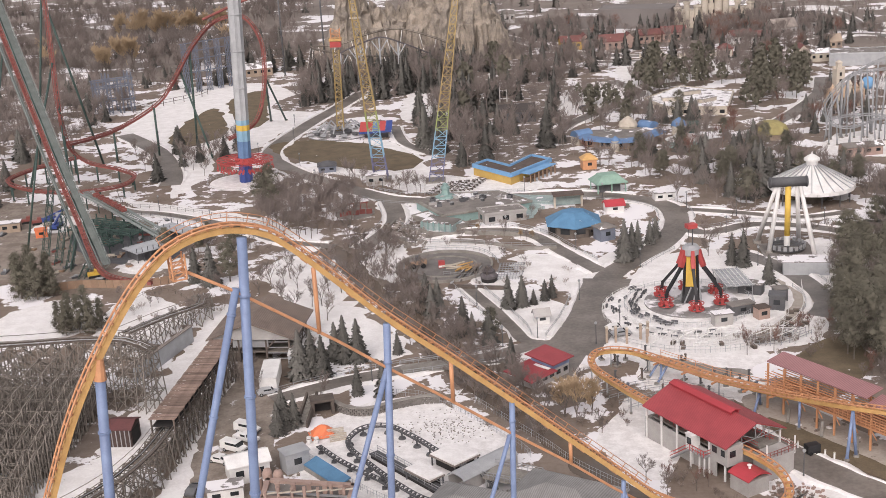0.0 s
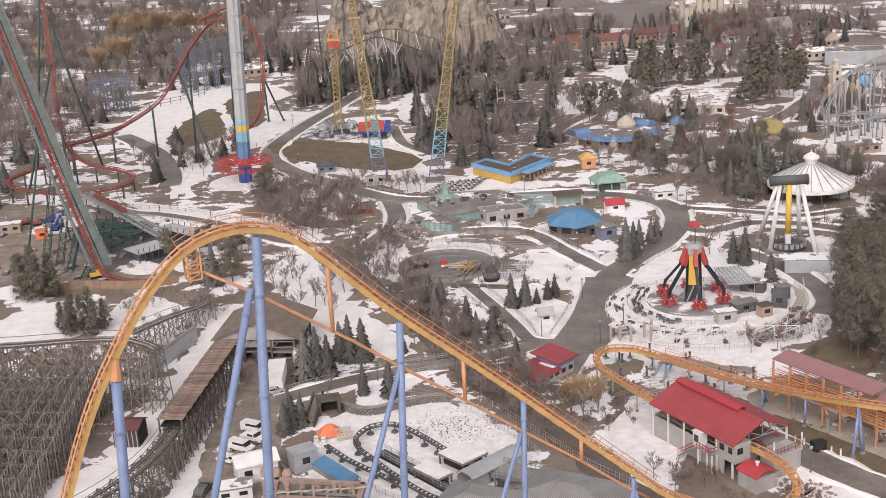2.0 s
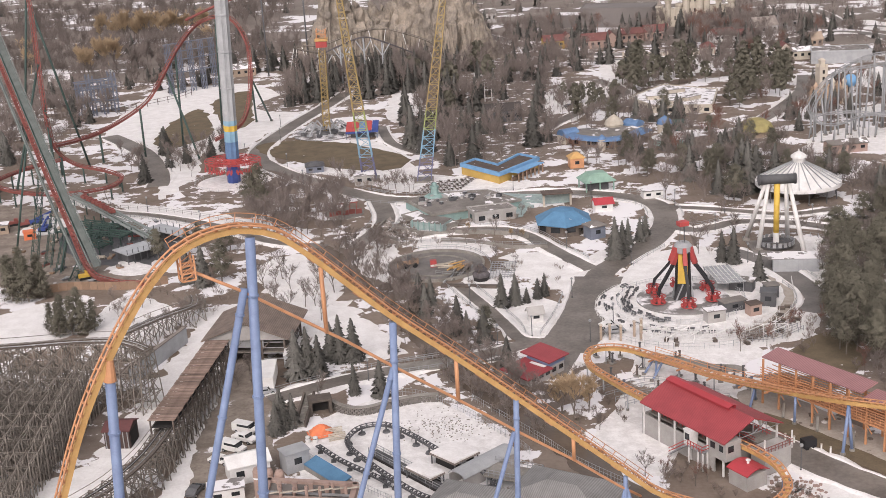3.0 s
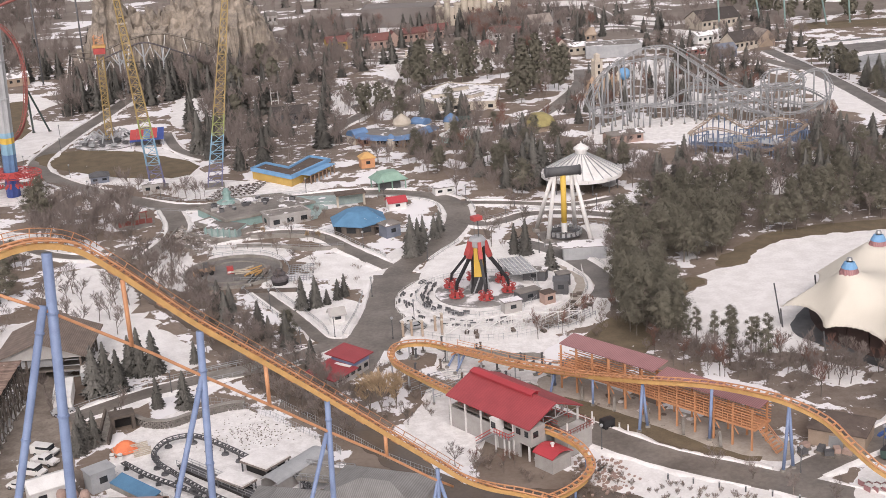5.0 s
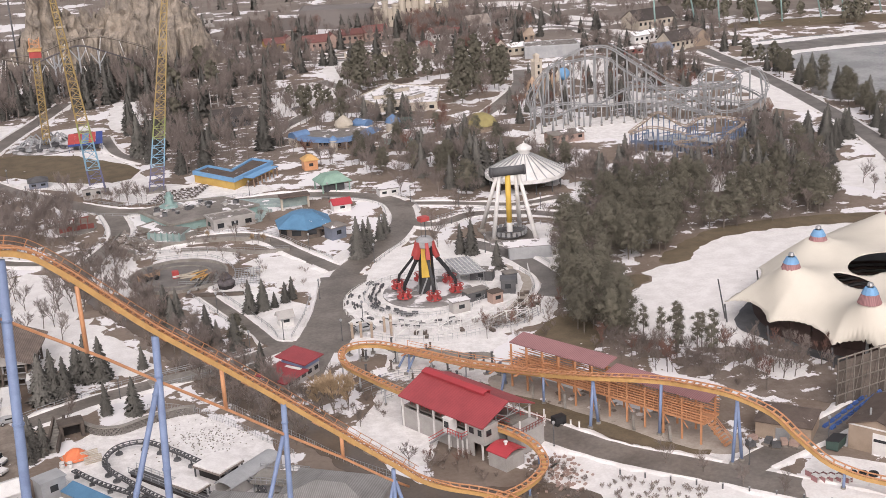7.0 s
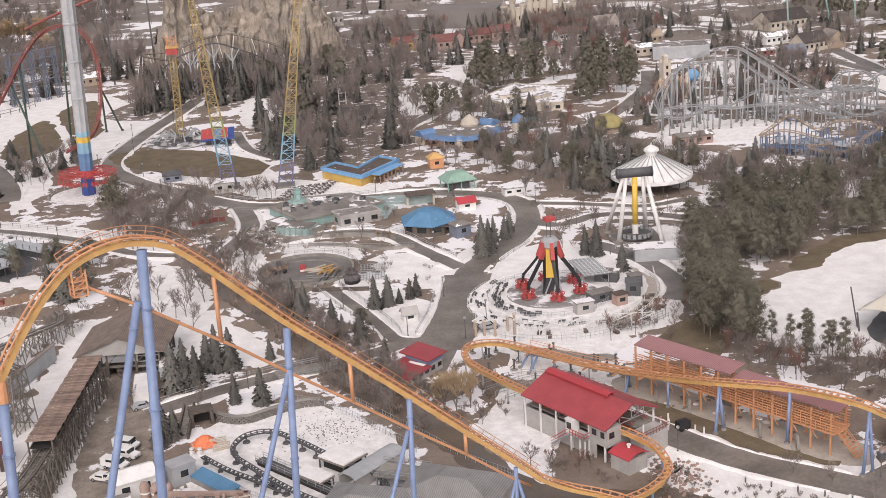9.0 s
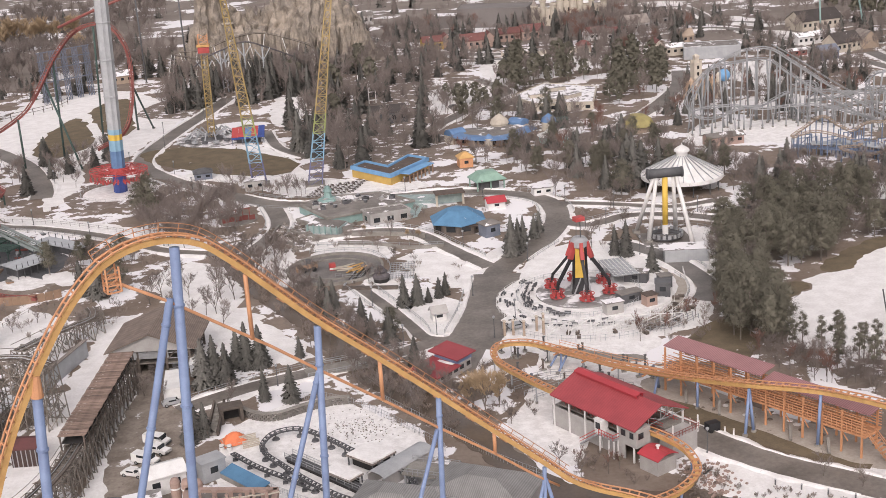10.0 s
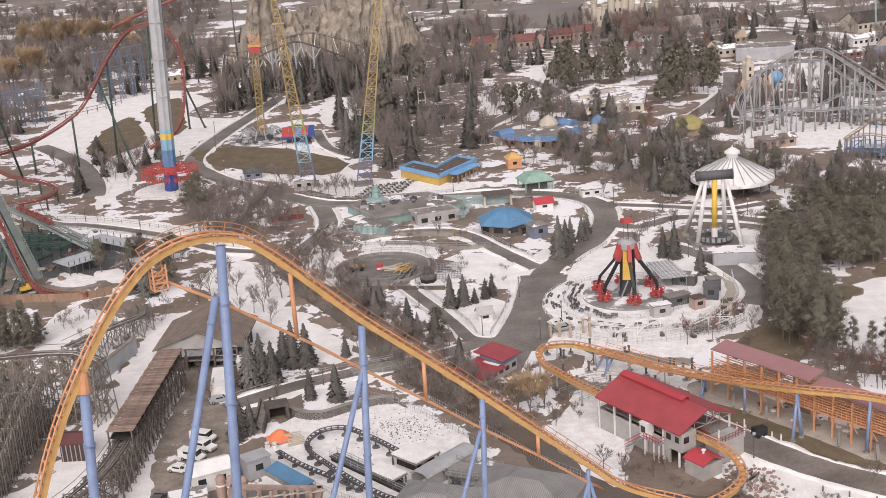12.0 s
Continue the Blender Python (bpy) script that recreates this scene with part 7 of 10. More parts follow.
def tent_height(x, y):
    """Straight slopes from each capped peak down to the membrane's edge."""
    rim = float(np.sqrt(((edge_xy - (x, y)) ** 2).sum(1).min()))
    low = 5.4 - 1.6 * math.exp(-min(math.hypot(x - ox, y - oy) for ox, oy in OUT) / 3.0)
    h = 0.0
    for px, py, pz in PEAKS:
        d = max(0.0, math.hypot(x - px, y - py) - 1.5)
        h += math.exp(2.6 * (low + (pz - 1.4 - low) * (rim / (rim + d + 0.01)) ** 0.88))
    return min(13.9, math.log(h) / 2.6)


eyes = ((142.5, 218.0, 7.6, 5.2, 0.35), (133.2, 212.6, 2.4, 4.6, 0.35))
rings = [(ex + rx * math.cos(a) * math.cos(b) - ry * math.sin(a) * math.sin(b), ey + rx * math.sin(a) * math.cos(b) + ry * math.cos(a) * math.sin(b)) for ex, ey, rx, ry, a in eyes for b in np.linspace(0, 2 * math.pi, 80)]
openings = ()
mem, index = Geo(), {}
cell = 0.6
cells = []
for i in range(0, 150):
    for j in range(0, 165):
        x, y = 108 + cell * i, 166 + cell * j
        c = (x + cell / 2, y + cell / 2)
        if not inside(*c, outline) or any(math.hypot(c[0] - ox, c[1] - oy) < r for ox, oy, r in openings):
            continue
        if any(((math.cos(a) * (c[0] - ex) + math.sin(a) * (c[1] - ey)) / rx) ** 2 + ((-math.sin(a) * (c[0] - ex) + math.cos(a) * (c[1] - ey)) / ry) ** 2 < 1 for ex, ey, rx, ry, a in eyes):
            continue
        cells.append((i, j))
for i, j in cells:
    ids = []
    for a, b in ((i, j), (i + 1, j), (i + 1, j + 1), (i, j + 1)):
        if (a, b) not in index:
            x, y = 108 + cell * a, 166 + cell * b
            index[a, b] = len(mem.v)
            mem.v.append((x - 140, y - 222, tent_height(x, y)))
        ids.append(index[a, b])
    mem.f.append(tuple(ids))
seen = {}
for f in mem.f:
    for a, b in zip(f, f[1:] + f[:1]):
        seen[min(a, b), max(a, b)] = seen.get((min(a, b), max(a, b)), 0) + 1
for i in {i for e, n in seen.items() if n == 1 for i in e}:
    x, y, z = mem.v[i]
    ox, oy = min(outline + rings, key=lambda o: (o[0] - 140 - x) ** 2 + (o[1] - 222 - y) ** 2)
    if math.hypot(ox - 140 - x, oy - 222 - y) < 1.0:
        mem.v[i] = (ox - 140, oy - 222, z)
membrane = part("membrane", mem, M_CREAM, tent, "cream tensioned membrane", smooth=True)
sol = membrane.modifiers.new("thickness", "SOLIDIFY")
sol.thickness = 0.1
for px, py, pz in PEAKS:
    top = 13.8
    part("peak_skirt", Geo().lathe((px - 140, py - 222, top - 1.5), [(2.35, 0.7), (2.1, 1.3), (1.6, 2.6)], 12), M_PINK_ROOF, tent, "faded red peak skirt")
    part("peak_cap", Geo().lathe((px - 140, py - 222, top + 1.05), [(1.65, 0), (1.6, 0.2), (1.05, 1.25), (0.7, 1.35)], 12), M_SKY_BLUE, tent, "sky-blue peak cap")
    part("mast_head", Geo().tube((px - 140, py - 222, 0), (px - 140, py - 222, top + 2.8), 0.3, 8).lathe((px - 140, py - 222, top + 2.4), [(0.3, 0), (0.7, 0.3), (0.5, 0.8), (0.1, 0.9)], 8), M_STEEL, tent)
for ox, oy in OUT:
    part("edge_mast", Geo().tube((ox - 140 + 0.6 * (1 if ox < 140 else -1), oy - 222, 0), (ox - 140, oy - 222, 4.3), 0.2, 8), M_DARK_GREY, tent)
part("stay_mast", Geo().tube((113.0 - 140, 229 - 222, 0), (111.4 - 140, 229.5 - 222, 9.2), 0.15, 8), M_DARK_GREY, tent)
part("seating_bowl", Geo().lathe((8, -2, 0), [(30, 0), (26, 2.2), (24, 0.4)], 40), M_SLAT, tent, "dark seating under the roof")
for k in range(9):
    a = 3.2 + 0.22 * k
    part("wall_panel", Geo().box((8 + 27.5 * math.cos(a), -2 + 27.5 * math.sin(a), 2.0), (0.3, 5.6, 4.0), a), M_SLAT, tent)
patch("arena_floor", [(140 + (x - 140) * 0.93, 218 + (y - 218) * 0.93) for x, y in OUT], 0.22, M_DARK_GREY, "dark concrete arena floor under the tent", "pavement", wobble=0.2)
for k in range(12):
    part("seat_row", Geo().lathe((8, -2, 0.3), [(8 + 1.5 * k, 0.18 * k), (8 + 1.5 * k, 0.18 * k + 0.45), (8.6 + 1.5 * k, 0.18 * k + 0.45)], 48), M_SLAT if k % 2 else M_DARK_GREY, tent, "dark curved row of seats")
stage = thing("stage_frame", (111.7, 182.3, 0), 0.24, "tall grey lattice frame standing beside the tent", "frame")
for k in range(8):
    part("upright", Geo().box((2.0 * k, 0, 4.9), (0.22, 0.22, 9.8)), M_TIMBER, stage)
    if k < 7:
        part("infill", Geo().box((2.0 * k + 1.0, 0.1, 4.5), (1.7, 0.06, 8.8)), M_TIMBER_DK, stage)
        part("diagonal", Geo().beam((2.0 * k, -0.1, 0.2), (2.0 * k + 2, -0.1, 9.6), 0.1), M_TIMBER, stage)
for z in (2.4, 4.8, 7.2, 9.6):
    part("rail", Geo().box((7, -0.05, z), (14.4, 0.16, 0.2)), M_TIMBER, stage)
KEEP += [(140, 215, 22), (160, 230, 26)]

# ---- service buildings beside the run-out ----
bh = thing("service_shed", (99, 177, 0), -0.72, "tan service shed with a dark brown roof", "shed")
part("wall", Geo().box((0, 0, 1.5), (9.4, 7.6, 3.0)), M_TAN, bh)
part("roof", Geo().hip(10, 8.2, 3.0, 3.7, 0.7), M_BROWN_ROOF, bh)
part("door", Geo().box((0, -3.83, 1.2), (2.4, 0.1, 2.3)), M_STEEL, bh)
KEEP.append((99, 177, 6))
th = thing("tan_building", (113.5, 168.5, 0), 0.66, "tan building with brown roof and a pale roller door", "building")
part("wall", Geo().gable_walls(13, 9.5, 0, 4.6, 6.2), M_TAN, th)
part("roof", Geo().gable(13, 9.5, 4.62, 6.22, 0.4, 0.22), M_BROWN_ROOF, th)
part("gable_trim", Geo().box((-6.55, 0, 4.6), (0.12, 9.8, 0.25)), M_WHITE, th)
part("roller_door", Geo().box((-6.56, -1.0, 1.9), (0.12, 3.2, 3.8)), M_WHITE, th)
part("window_strip", Geo().box((-6.65, -1.0, 2.6), (0.08, 2.8, 0.5)), M_GLASS, th)
part("flue", Geo().tube((-4, 2, 5.6), (-4, 2, 7.0), 0.2, 8), M_STEEL, th)
KEEP.append((113, 168, 9))
dump = thing("dumpster", (103.6, 168.9, 0.1), 0.65, "dark green waste container with sloped lid", "dumpster")
part("body", Geo().sweep([[(x, -1.0, 0.15), (x, 1.0, 0.15), (x, 1.15, 1.5), (x, -1.15, 1.9)] for x in (-1.7, 1.7)]), M_DARK_GREEN, dump)
part("lid", Geo().box((0, 0, 1.78), (3.5, 2.4, 0.1), tilt=Matrix.Rotation(radians(-9), 4, "X")), M_BLACK, dump)
for k in range(18):
    pl = thing("blue_barrier", (106.0 + 1.9 * (k // 2) + 0.7 * (k % 2), 176.2 + 1.2 * (k // 2) - 1.1 * (k % 2), 0.12), 0.5 + 0.1 * math.sin(k * 3.1), "bright blue plastic barrier section in a row", "barrier", "blue barriers")
    part("base", Geo().box((0, 0, 0.2), (1.4, 0.55, 0.4)), M_BLUE_PLAS, pl)
    part("top_rail", Geo().box((0, 0, 0.55), (1.3, 0.2, 0.3)), M_BLUE_PLAS, pl)
for k in range(3):
    ty = thing("tyre", (101.0 + 1.5 * k, 159.6 - 0.7 * k, 0.12), 0, "black tractor tyre lying in the snow", "tyre", "tyres")
    part("tread", Geo().lathe((0, 0, 0), [(0.75, 0.05), (0.85, 0.3), (0.75, 0.55), (0.4, 0.5), (0.4, 0.1), (0.75, 0.05)], 16), M_RUBBER, ty)
for k in range(10):
    rk = thing("red_rack", (94.6 + 1.1 * (k % 5), 161.6 - 0.5 * (k % 5) - 1.8 * (k // 5), 0.12), 0.3, "faded red and white steel rack in the snow", "rack", "racks")
    part("side", Geo().box((-0.45, 0, 0.5), (0.1, 1.3, 1.0)), M_PINK_ROOF, rk)
    part("side", Geo().box((0.45, 0, 0.5), (0.1, 1.3, 1.0)), M_PINK_ROOF, rk)
    part("shelf", Geo().box((0, 0, 0.95), (1.0, 1.3, 0.12)).box((0, 0, 0.4), (0.9, 1.3, 0.1)), M_WHITE, rk)
for k, (x, y) in enumerate(((91.5, 175.6), (93.6, 173.8), (95.8, 172.4), (90.4, 173.8), (97.2, 171.2), (94.2, 171.9))):
    sk = thing("scrap_pile", (x, y, 0.05), 0.5 * k, "stack of weathered ride parts and pallets", "scrap", "scrap piles")
    part("pallet", Geo().box((0, 0, 0.2), (1.9, 1.5, 0.4)), M_TIMBER, sk)
    part("load", Geo().box((0.1, 0, 0.8), (1.5, 1.1, 0.8), 0.3), M_DARK_GREY if k % 2 else M_PINKTAN, sk)
gn_box = thing("generator", (62.6, 193.6, 0.05), 0.3, "black generator on a trailer by the service road", "generator")
part("casing", Geo().box((0, 0, 1.1), (2.4, 1.5, 1.4)), M_BLACK, gn_box)
for x in (-0.7, 0.7):
    part("wheel", Geo().tube((x, -0.85, 0.35), (x, 0.85, 0.35), 0.35, 12), M_RUBBER, gn_box)
for k in range(6):
    bo = thing("bollard", (59.6 + 1.2 * k, 197.0 - 1.2 * k, 0), 0, "short pale bollard at the road edge", "bollard", "bollards")
    part("pipe", Geo().tube((0, 0, 0), (0, 0, 1.3), 0.16, 8), M_WHITE, bo)
    part("cap", Geo().tube((0, 0, 1.3), (0, 0, 1.4), 0.19, 8), M_SAND, bo)
for k in range(9):
    bo = thing("bollard", (66 + 3.4 * k, 172.6 - 2.5 * k, 0), 0, "short dark bollard along the snowy verge", "bollard", "verge bollards")
    part("pipe", Geo().tube((0, 0, 0), (0, 0, 1.0), 0.14, 8), M_DARK_GREY, bo)
    part("cap", Geo().tube((0, 0, 1.0), (0, 0, 1.1), 0.17, 8), M_STEEL, bo)

# ---- red coaster at the edge of the yard ----
red = thing("red_coaster", (0, 0, 0), 0, "red steel coaster with a long railed lift and dark green supports", "roller coaster")
lift_pts = [(-75, 304, 2.0), (-83.5, 308, 1.6), (-91.6, 315, 3.2), (-98.9, 327, 13), (-108, 342, 26), (-127.4, 375, 55), (-145.5, 406, 83)]
lift_axes = steel_track(red, lift_pts, 0.4, 0.14, M_DARK_RED, M_DARK_RED, gauge=1.15, step=1.5, single_ties=False)
lift_line = smooth_line(lift_pts[2:], 1.5)
for side in (-1, 1):
    out = 3.4 if side > 0 else 2.3
    part("walkway", Geo().sweep(track_rings(lift_line, [(side * 1.5, -0.5), (side * out, -0.5), (side * out, -0.4), (side * 1.5, -0.4)])[0]), M_LIFT_GREEN, red, "grey-green lift walkway")
    for hgt in (0.2, 0.8):
        part("handrail", Geo().sweep(track_rings(lift_line, circle(side * out, hgt, 0.06, 4))[0]), M_PALE_GREEN, red)
    part("side_girder", Geo().sweep(track_rings(lift_line, circle(side * 1.2, -1.4, 0.16, 8))[0]), M_PALE_GREEN, red, smooth=True)
lrail = Geo().box((0, 0, 0.1), (0.09, 0.09, 1.5)).beam((0, 0, -0.5), (-1.2, 0, -1.6), 0.1).mesh("railing_post")
lrail.materials.append(M_PALE_GREEN)
for p, d, s, u in track_rings(lift_line, [(0, 0)])[1][::2]:
    for side in (-1, 1):
        m = Matrix((s * side, d, u)).transposed().to_4x4()
        m.translation = p + s * side * (3.4 if side > 0 else 2.3)
        part("railing_post", lrail, None, red, m=m)
for i, (p, d, s, u) in enumerate(lift_axes[10::12]):
    for k in (-1, 1) if i % 2 else (1,):
        f = p + s * k * (2.5 + p.z * 0.22) - Vector((d.x, d.y, 0)) * 2
        column(red, p + s * k * 1.2 - u * 1.8, (f.x, f.y, 0), 0.3, M_DARK_GREEN, flange=False, n=8)
for i, (p, d, s, u) in enumerate(lift_axes[9:44:7]):
    f = p - s * (3.0 + p.z * 0.16) - Vector((d.x, d.y, 0)) * 1.5
    part("lattice_leg", lattice(Geo(), (f.x, f.y, 0), (p.x - s.x * 1.2, p.y - s.y * 1.2, p.z - 1.6), 0.9, 0.7, max(3, int(p.z / 2.5)), 0.14), M_DARK_GREEN, red, "dark green lattice leg under the lift")
drop = [(-142, 446, 84), (-136, 442, 66), (-131.5, 428, 44), (-128, 416, 29), (-128, 420, 15.5), (-123, 423, 8), (-112, 420, 5.5), (-104, 410, 5), (-106, 397, 5), (-120, 390, 5.5), (-136, 396, 6), (-146, 408, 6.5), (-140, 424, 7), (-128, 432, 8)]
da = steel_track(red, drop, 0.3, 0.13, M_DARK_RED, M_DARK_RED, gauge=1.4, step=1.6, single_ties=False)
for p, d, s, u in da[30::5]:
    column(red, (p.x, p.y, p.z - 1), (p.x, p.y, 0), 0.3, M_DARK_GREEN, flange=False, n=8)
swoop = [(-129, 424, 15), (-130.5, 432, 13), (-121, 453, 12.5), (-106.6, 460, 19.5), (-99.5, 461, 27), (-92.6, 474, 39), (-86, 489, 46), (-75, 488, 47.5), (-68.5, 483, 40), (-66.7, 478, 30), (-66.5, 464, 19), (-70, 458, 11), (-79, 452, 7)]
sa = steel_track(red, swoop, 0.36, 0.15, M_DARK_RED, M_DARK_RED, gauge=1.4, step=1.6, single_ties=False)
for top, foot in (((-106.6, 459.5, 18.5), (-106.6, 458.7)), ((-93.5, 472, 37), (-94.5, 470.8)), ((-96.5, 466, 30), (-84.7, 449.4)), ((-67.2, 480, 22), (-71.9, 515)), ((-67.2, 480, 24), (-65.6, 515)), ((-80, 490, 46), (-84, 500)), ((-121, 453, 11.5), (-121, 453)), ((-131.5, 436, 11.5), (-132, 437)), ((-136, 441, 64), (-150, 452)), ((-136, 441, 64), (-124, 446)), ((-131, 426, 42), (-141, 412))):
    column(red, top, (*foot, 0), 0.4, M_DARK_GREEN, flange=False, n=8)
steel_frame = thing("blue_steel_frame", (-148, 557, 0), 0.5, "blue-grey steel lift frame of a far coaster", "steel frame")
for k in range(4):
    for j in (-1, 1):
        part("tower", lattice(Geo(), (-7.5 + 5 * k, 3 * j, 0), (-7.5 + 5 * k, 3 * j, 15 + (k % 2) * 3), 0.8, 0.8, 5, 0.2), M_LATT_BLUE, steel_frame)
for z in (6, 12, 15):
    for j in (-3, 3):
        part("beam", Geo().beam((-9, j, z), (9, j, z), 0.5), M_LATT_BLUE, steel_frame)
steel_frame2 = thing("blue_steel_frame", (-113, 603, 0), 0.7, "blue-grey steel frame behind the snow slope", "steel frame")
for k in range(5):
    part("tower", lattice(Geo(), (-12 + 6 * k, 0, 0), (-12 + 6 * k, 0, 24), 0.9, 0.9, 7, 0.24), M_LATT_BLUE, steel_frame2)
for z in (10, 16, 20, 24):
    part("beam", Geo().beam((-14, 0, z), (14, 0, z), 0.4), M_LATT_BLUE, steel_frame2)
fence([(-139, 553), (-128, 566), (-117, 578), (-112, 590)], 3.0, M_TIMBER_DK, "row of dark frames along the top of the snow slope", 5.0, t=0.2)

# platforms, sheds and machines of the construction yard
hut((-132, 366), 0.2, (6, 4, 2.8), M_TAN, M_SNOW_ROOF, "pale tan site cabin on bare ground", shape="flat")
patch("track_pit", [(-110, 352), (-108, 368), (-92, 362), (-76, 346), (-72, 336), (-80, 322), (-98, 332)], 0.09, M_DARK_GREY, "dark wet concrete pit under the storage tracks", "yard", wobble=0.3)
for k, (px, py) in enumerate(((-103.5, 362), (-96.5, 356), (-99, 350), (-92, 347.5), (-96, 340), (-106, 354))):
    dk = thing("steel_platform", (px, py, 0.1), -0.52 + 0.06 * (k % 2), "dark green open steel platform of beams and posts", "platform", "service platforms")
    for y in (-2.6, -0.8, 0.9, 2.6):
        part("joist", Geo().box((0, y, 2.4 + 0.4 * (k % 2)), (8.4, 0.35, 0.4)), M_DARK_GREEN, dk)
    for x in (-3.8, 0, 3.8):
        part("cross_beam", Geo().box((x, 0, 2.1 + 0.4 * (k % 2)), (0.3, 6.2, 0.35)), M_DARK_GREEN, dk)
        for y in (-2.6, 2.6):
            part("post", Geo().box((x, y, 1.9), (0.28, 0.28, 3.8)), M_DARK_GREEN, dk)
for at, rz, size, lab in (((-82.3, 331.0), 0.73, (10.5, 8.4), "pale blue-grey flat deck with posts over the storage tracks"), ((-75, 346.2), -0.75, (18.6, 5.2), "pale grey deck beside the footpath")):
    dk = thing("flat_deck", (*at, 0), rz, lab, "deck", "flat decks")
    part("slab", Geo().box((0, 0, 2.9), (*size, 0.3)), M_DECK, dk)
    # dark solid fill in place of the shaded open space under the slab
    part("wall", Geo().box((0, 0.8, 1.35), (size[0] - 2.4, size[1] - 2.6, 2.7)), M_DARK_GREY, dk)
    for k in range(6):
        part("strut", Geo().box(((k / 5 - 0.5) * (size[0] - 0.6), -size[1] / 2 + 0.3, 1.4), (0.2, 0.2, 2.8)), M_DARK_GREY, dk)
    for k in range(7):
        for y in (-1, 1):
            part("post", Geo().box(((k / 6 - 0.5) * (size[0] - 0.4), y * (size[1] / 2 - 0.2), 3.5), (0.16, 0.16, 1.6)), M_DARK_GREY, dk)
store = thing("storage_track", (0, 0, 0), 0, "grey-green storage track running down beside the footpath", "roller coaster")
sax = steel_track(store, [(-114, 386, 6), (-104, 374, 5), (-92, 358, 4), (-80, 342, 3)], 0.35, 0.14, M_PALE_GREEN, M_PALE_GREEN, gauge=1.6, step=1.5, single_ties=False)
for side in (-2.0, 2.0):
    part("walkway", Geo().sweep(track_rings([p for p, d, s, u in sax], [(side - 0.5, -0.2), (side + 0.5, -0.2), (side + 0.5, 0), (side - 0.5, 0)])[0]), M_PALE_GREEN, store)
for p, d, s, u in sax[::6]:
    column(store, (p.x, p.y, p.z - 0.5), (p.x, p.y, 0), 0.2, M_DARK_GREEN, flange=False, n=6)
train = thing("coaster_train", (0, 0, 0), 0, "dark red coaster train parked on the storage track", "train")
for p, d, s, u in sax[6:20:2]:
    part("car", Geo().box((p.x, p.y, p.z + 0.85), (2.6, 1.5, 0.9), math.atan2(d.y, d.x)).box((p.x, p.y, p.z + 1.45), (0.7, 1.4, 0.5), math.atan2(d.y, d.x)), M_DARK_RED, train)
ry = random.Random(8)
for k in range(46):
    x, y = ry.uniform(-134, -84), ry.uniform(310, 372)
    if abs((x + 94) * 0.83 + (y - 327) * 0.55) < 3 and y < 345:
        continue
    db = thing("debris_pile", (x, y, 0.05), ry.uniform(0, 3), "low pile of boards and steel scrap on the mud", "debris", "debris piles")
    m1, m2 = ry.choice(((M_TIMBER, M_SAND), (M_DARK_GREY, M_SILVER), (M_BOARD, M_TIMBER), (M_DARK_RED, M_DARK_GREY)))
    part("stack", Geo().box((0, 0, 0.25), (ry.uniform(1, 4), ry.uniform(0.8, 1.8), 0.5)), m1, db)
    part("load", Geo().box((0.3, 0.2, 0.65), (ry.uniform(0.8, 2.4), 0.7, ry.uniform(0.3, 0.8)), 0.4).beam((-1.4, -0.5, 0.55), (1.5, 0.5, 0.7), 0.15), m2, db)
for x, y, m, lab in ((-126, 372, M_DARK_RED, "rusty red machine on the muddy ground"), (-130, 374, M_DARK_RED, "rusty red machine on the muddy ground"), (-93, 315, M_YELLOW, "small yellow machine beside the lift")):
    mc = thing("yard_machine", (x, y, 0.08), 0.4, lab, "machine")
    part("body", Geo().box((0, 0, 0.9), (3.0, 1.6, 0.9)).box((0.8, 0, 1.7), (1.1, 1.3, 0.9)), m, mc)
    part("track", Geo().box((0, -0.9, 0.3), (2.8, 0.4, 0.6)), M_RUBBER, mc)
    part("track", Geo().box((0, 0.9, 0.3), (2.8, 0.4, 0.6)), M_RUBBER, mc)
for k, (x, y) in enumerate(((-122, 374), (-118, 366))):
    mc = thing("crane_carrier" if k == 0 else "lifting_platform", (x, y, 0.1), 0.5 + k, "blue and grey mobile machine in the muddy yard", "machine")
    part("chassis", Geo().box((0, 0, 1.0), (6, 2.2, 0.9)), M_NAVY, mc)
    part("cab", Geo().box((2.2, 0, 2.0), (1.5, 2.0, 1.3)), M_SILVER, mc)
    part("boom", Geo().beam((-1.5, 0, 1.6), (4, 0, 3.2), 0.5), M_NAVY, mc)
    for wx in (-2, 0, 2):
        part("wheel", Geo().tube((wx, -1.2, 0.55), (wx, 1.2, 0.55), 0.55, 12), M_RUBBER, mc)
hut((-120, 357.5), 0.3, (3.4, 2.6, 2.4), M_ORANGE_TARP, M_ORANGE_TARP, "small orange site container on bare ground", shape="flat")
board = Geo().box((0, 0, 1.1), (1.95, 0.12, 2.2)).mesh("board")
board.materials.append(M_BOARD)
hoard = thing("board_fence", (-104, 303, 0), 0.12, "long tan board fence round the construction yard", "fence")
for k in range(18):
    part("board", board, None, hoard, m=Matrix.Translation((2 * k, 2.2 * math.sin(k * 0.35), 0)) @ Matrix.Rotation(0.3 * math.cos(k * 0.35), 4, "Z"))
fence([(-110, 408), (-102, 388), (-86, 380), (-60, 361), (-46, 345)], 1.3, M_TIMBER_DK, "dark railing along the footpath", 3.5)
fence([(-118, 402), (-100, 378), (-84, 370), (-60, 350)], 1.3, M_TIMBER_DK, "dark post and rail fence", 3.5)
fence([(-80, 288), (-72, 301), (-62, 288), (-61, 274)], 1.2, M_TIMBER_DK, "dark fence along the snow bank", 3)

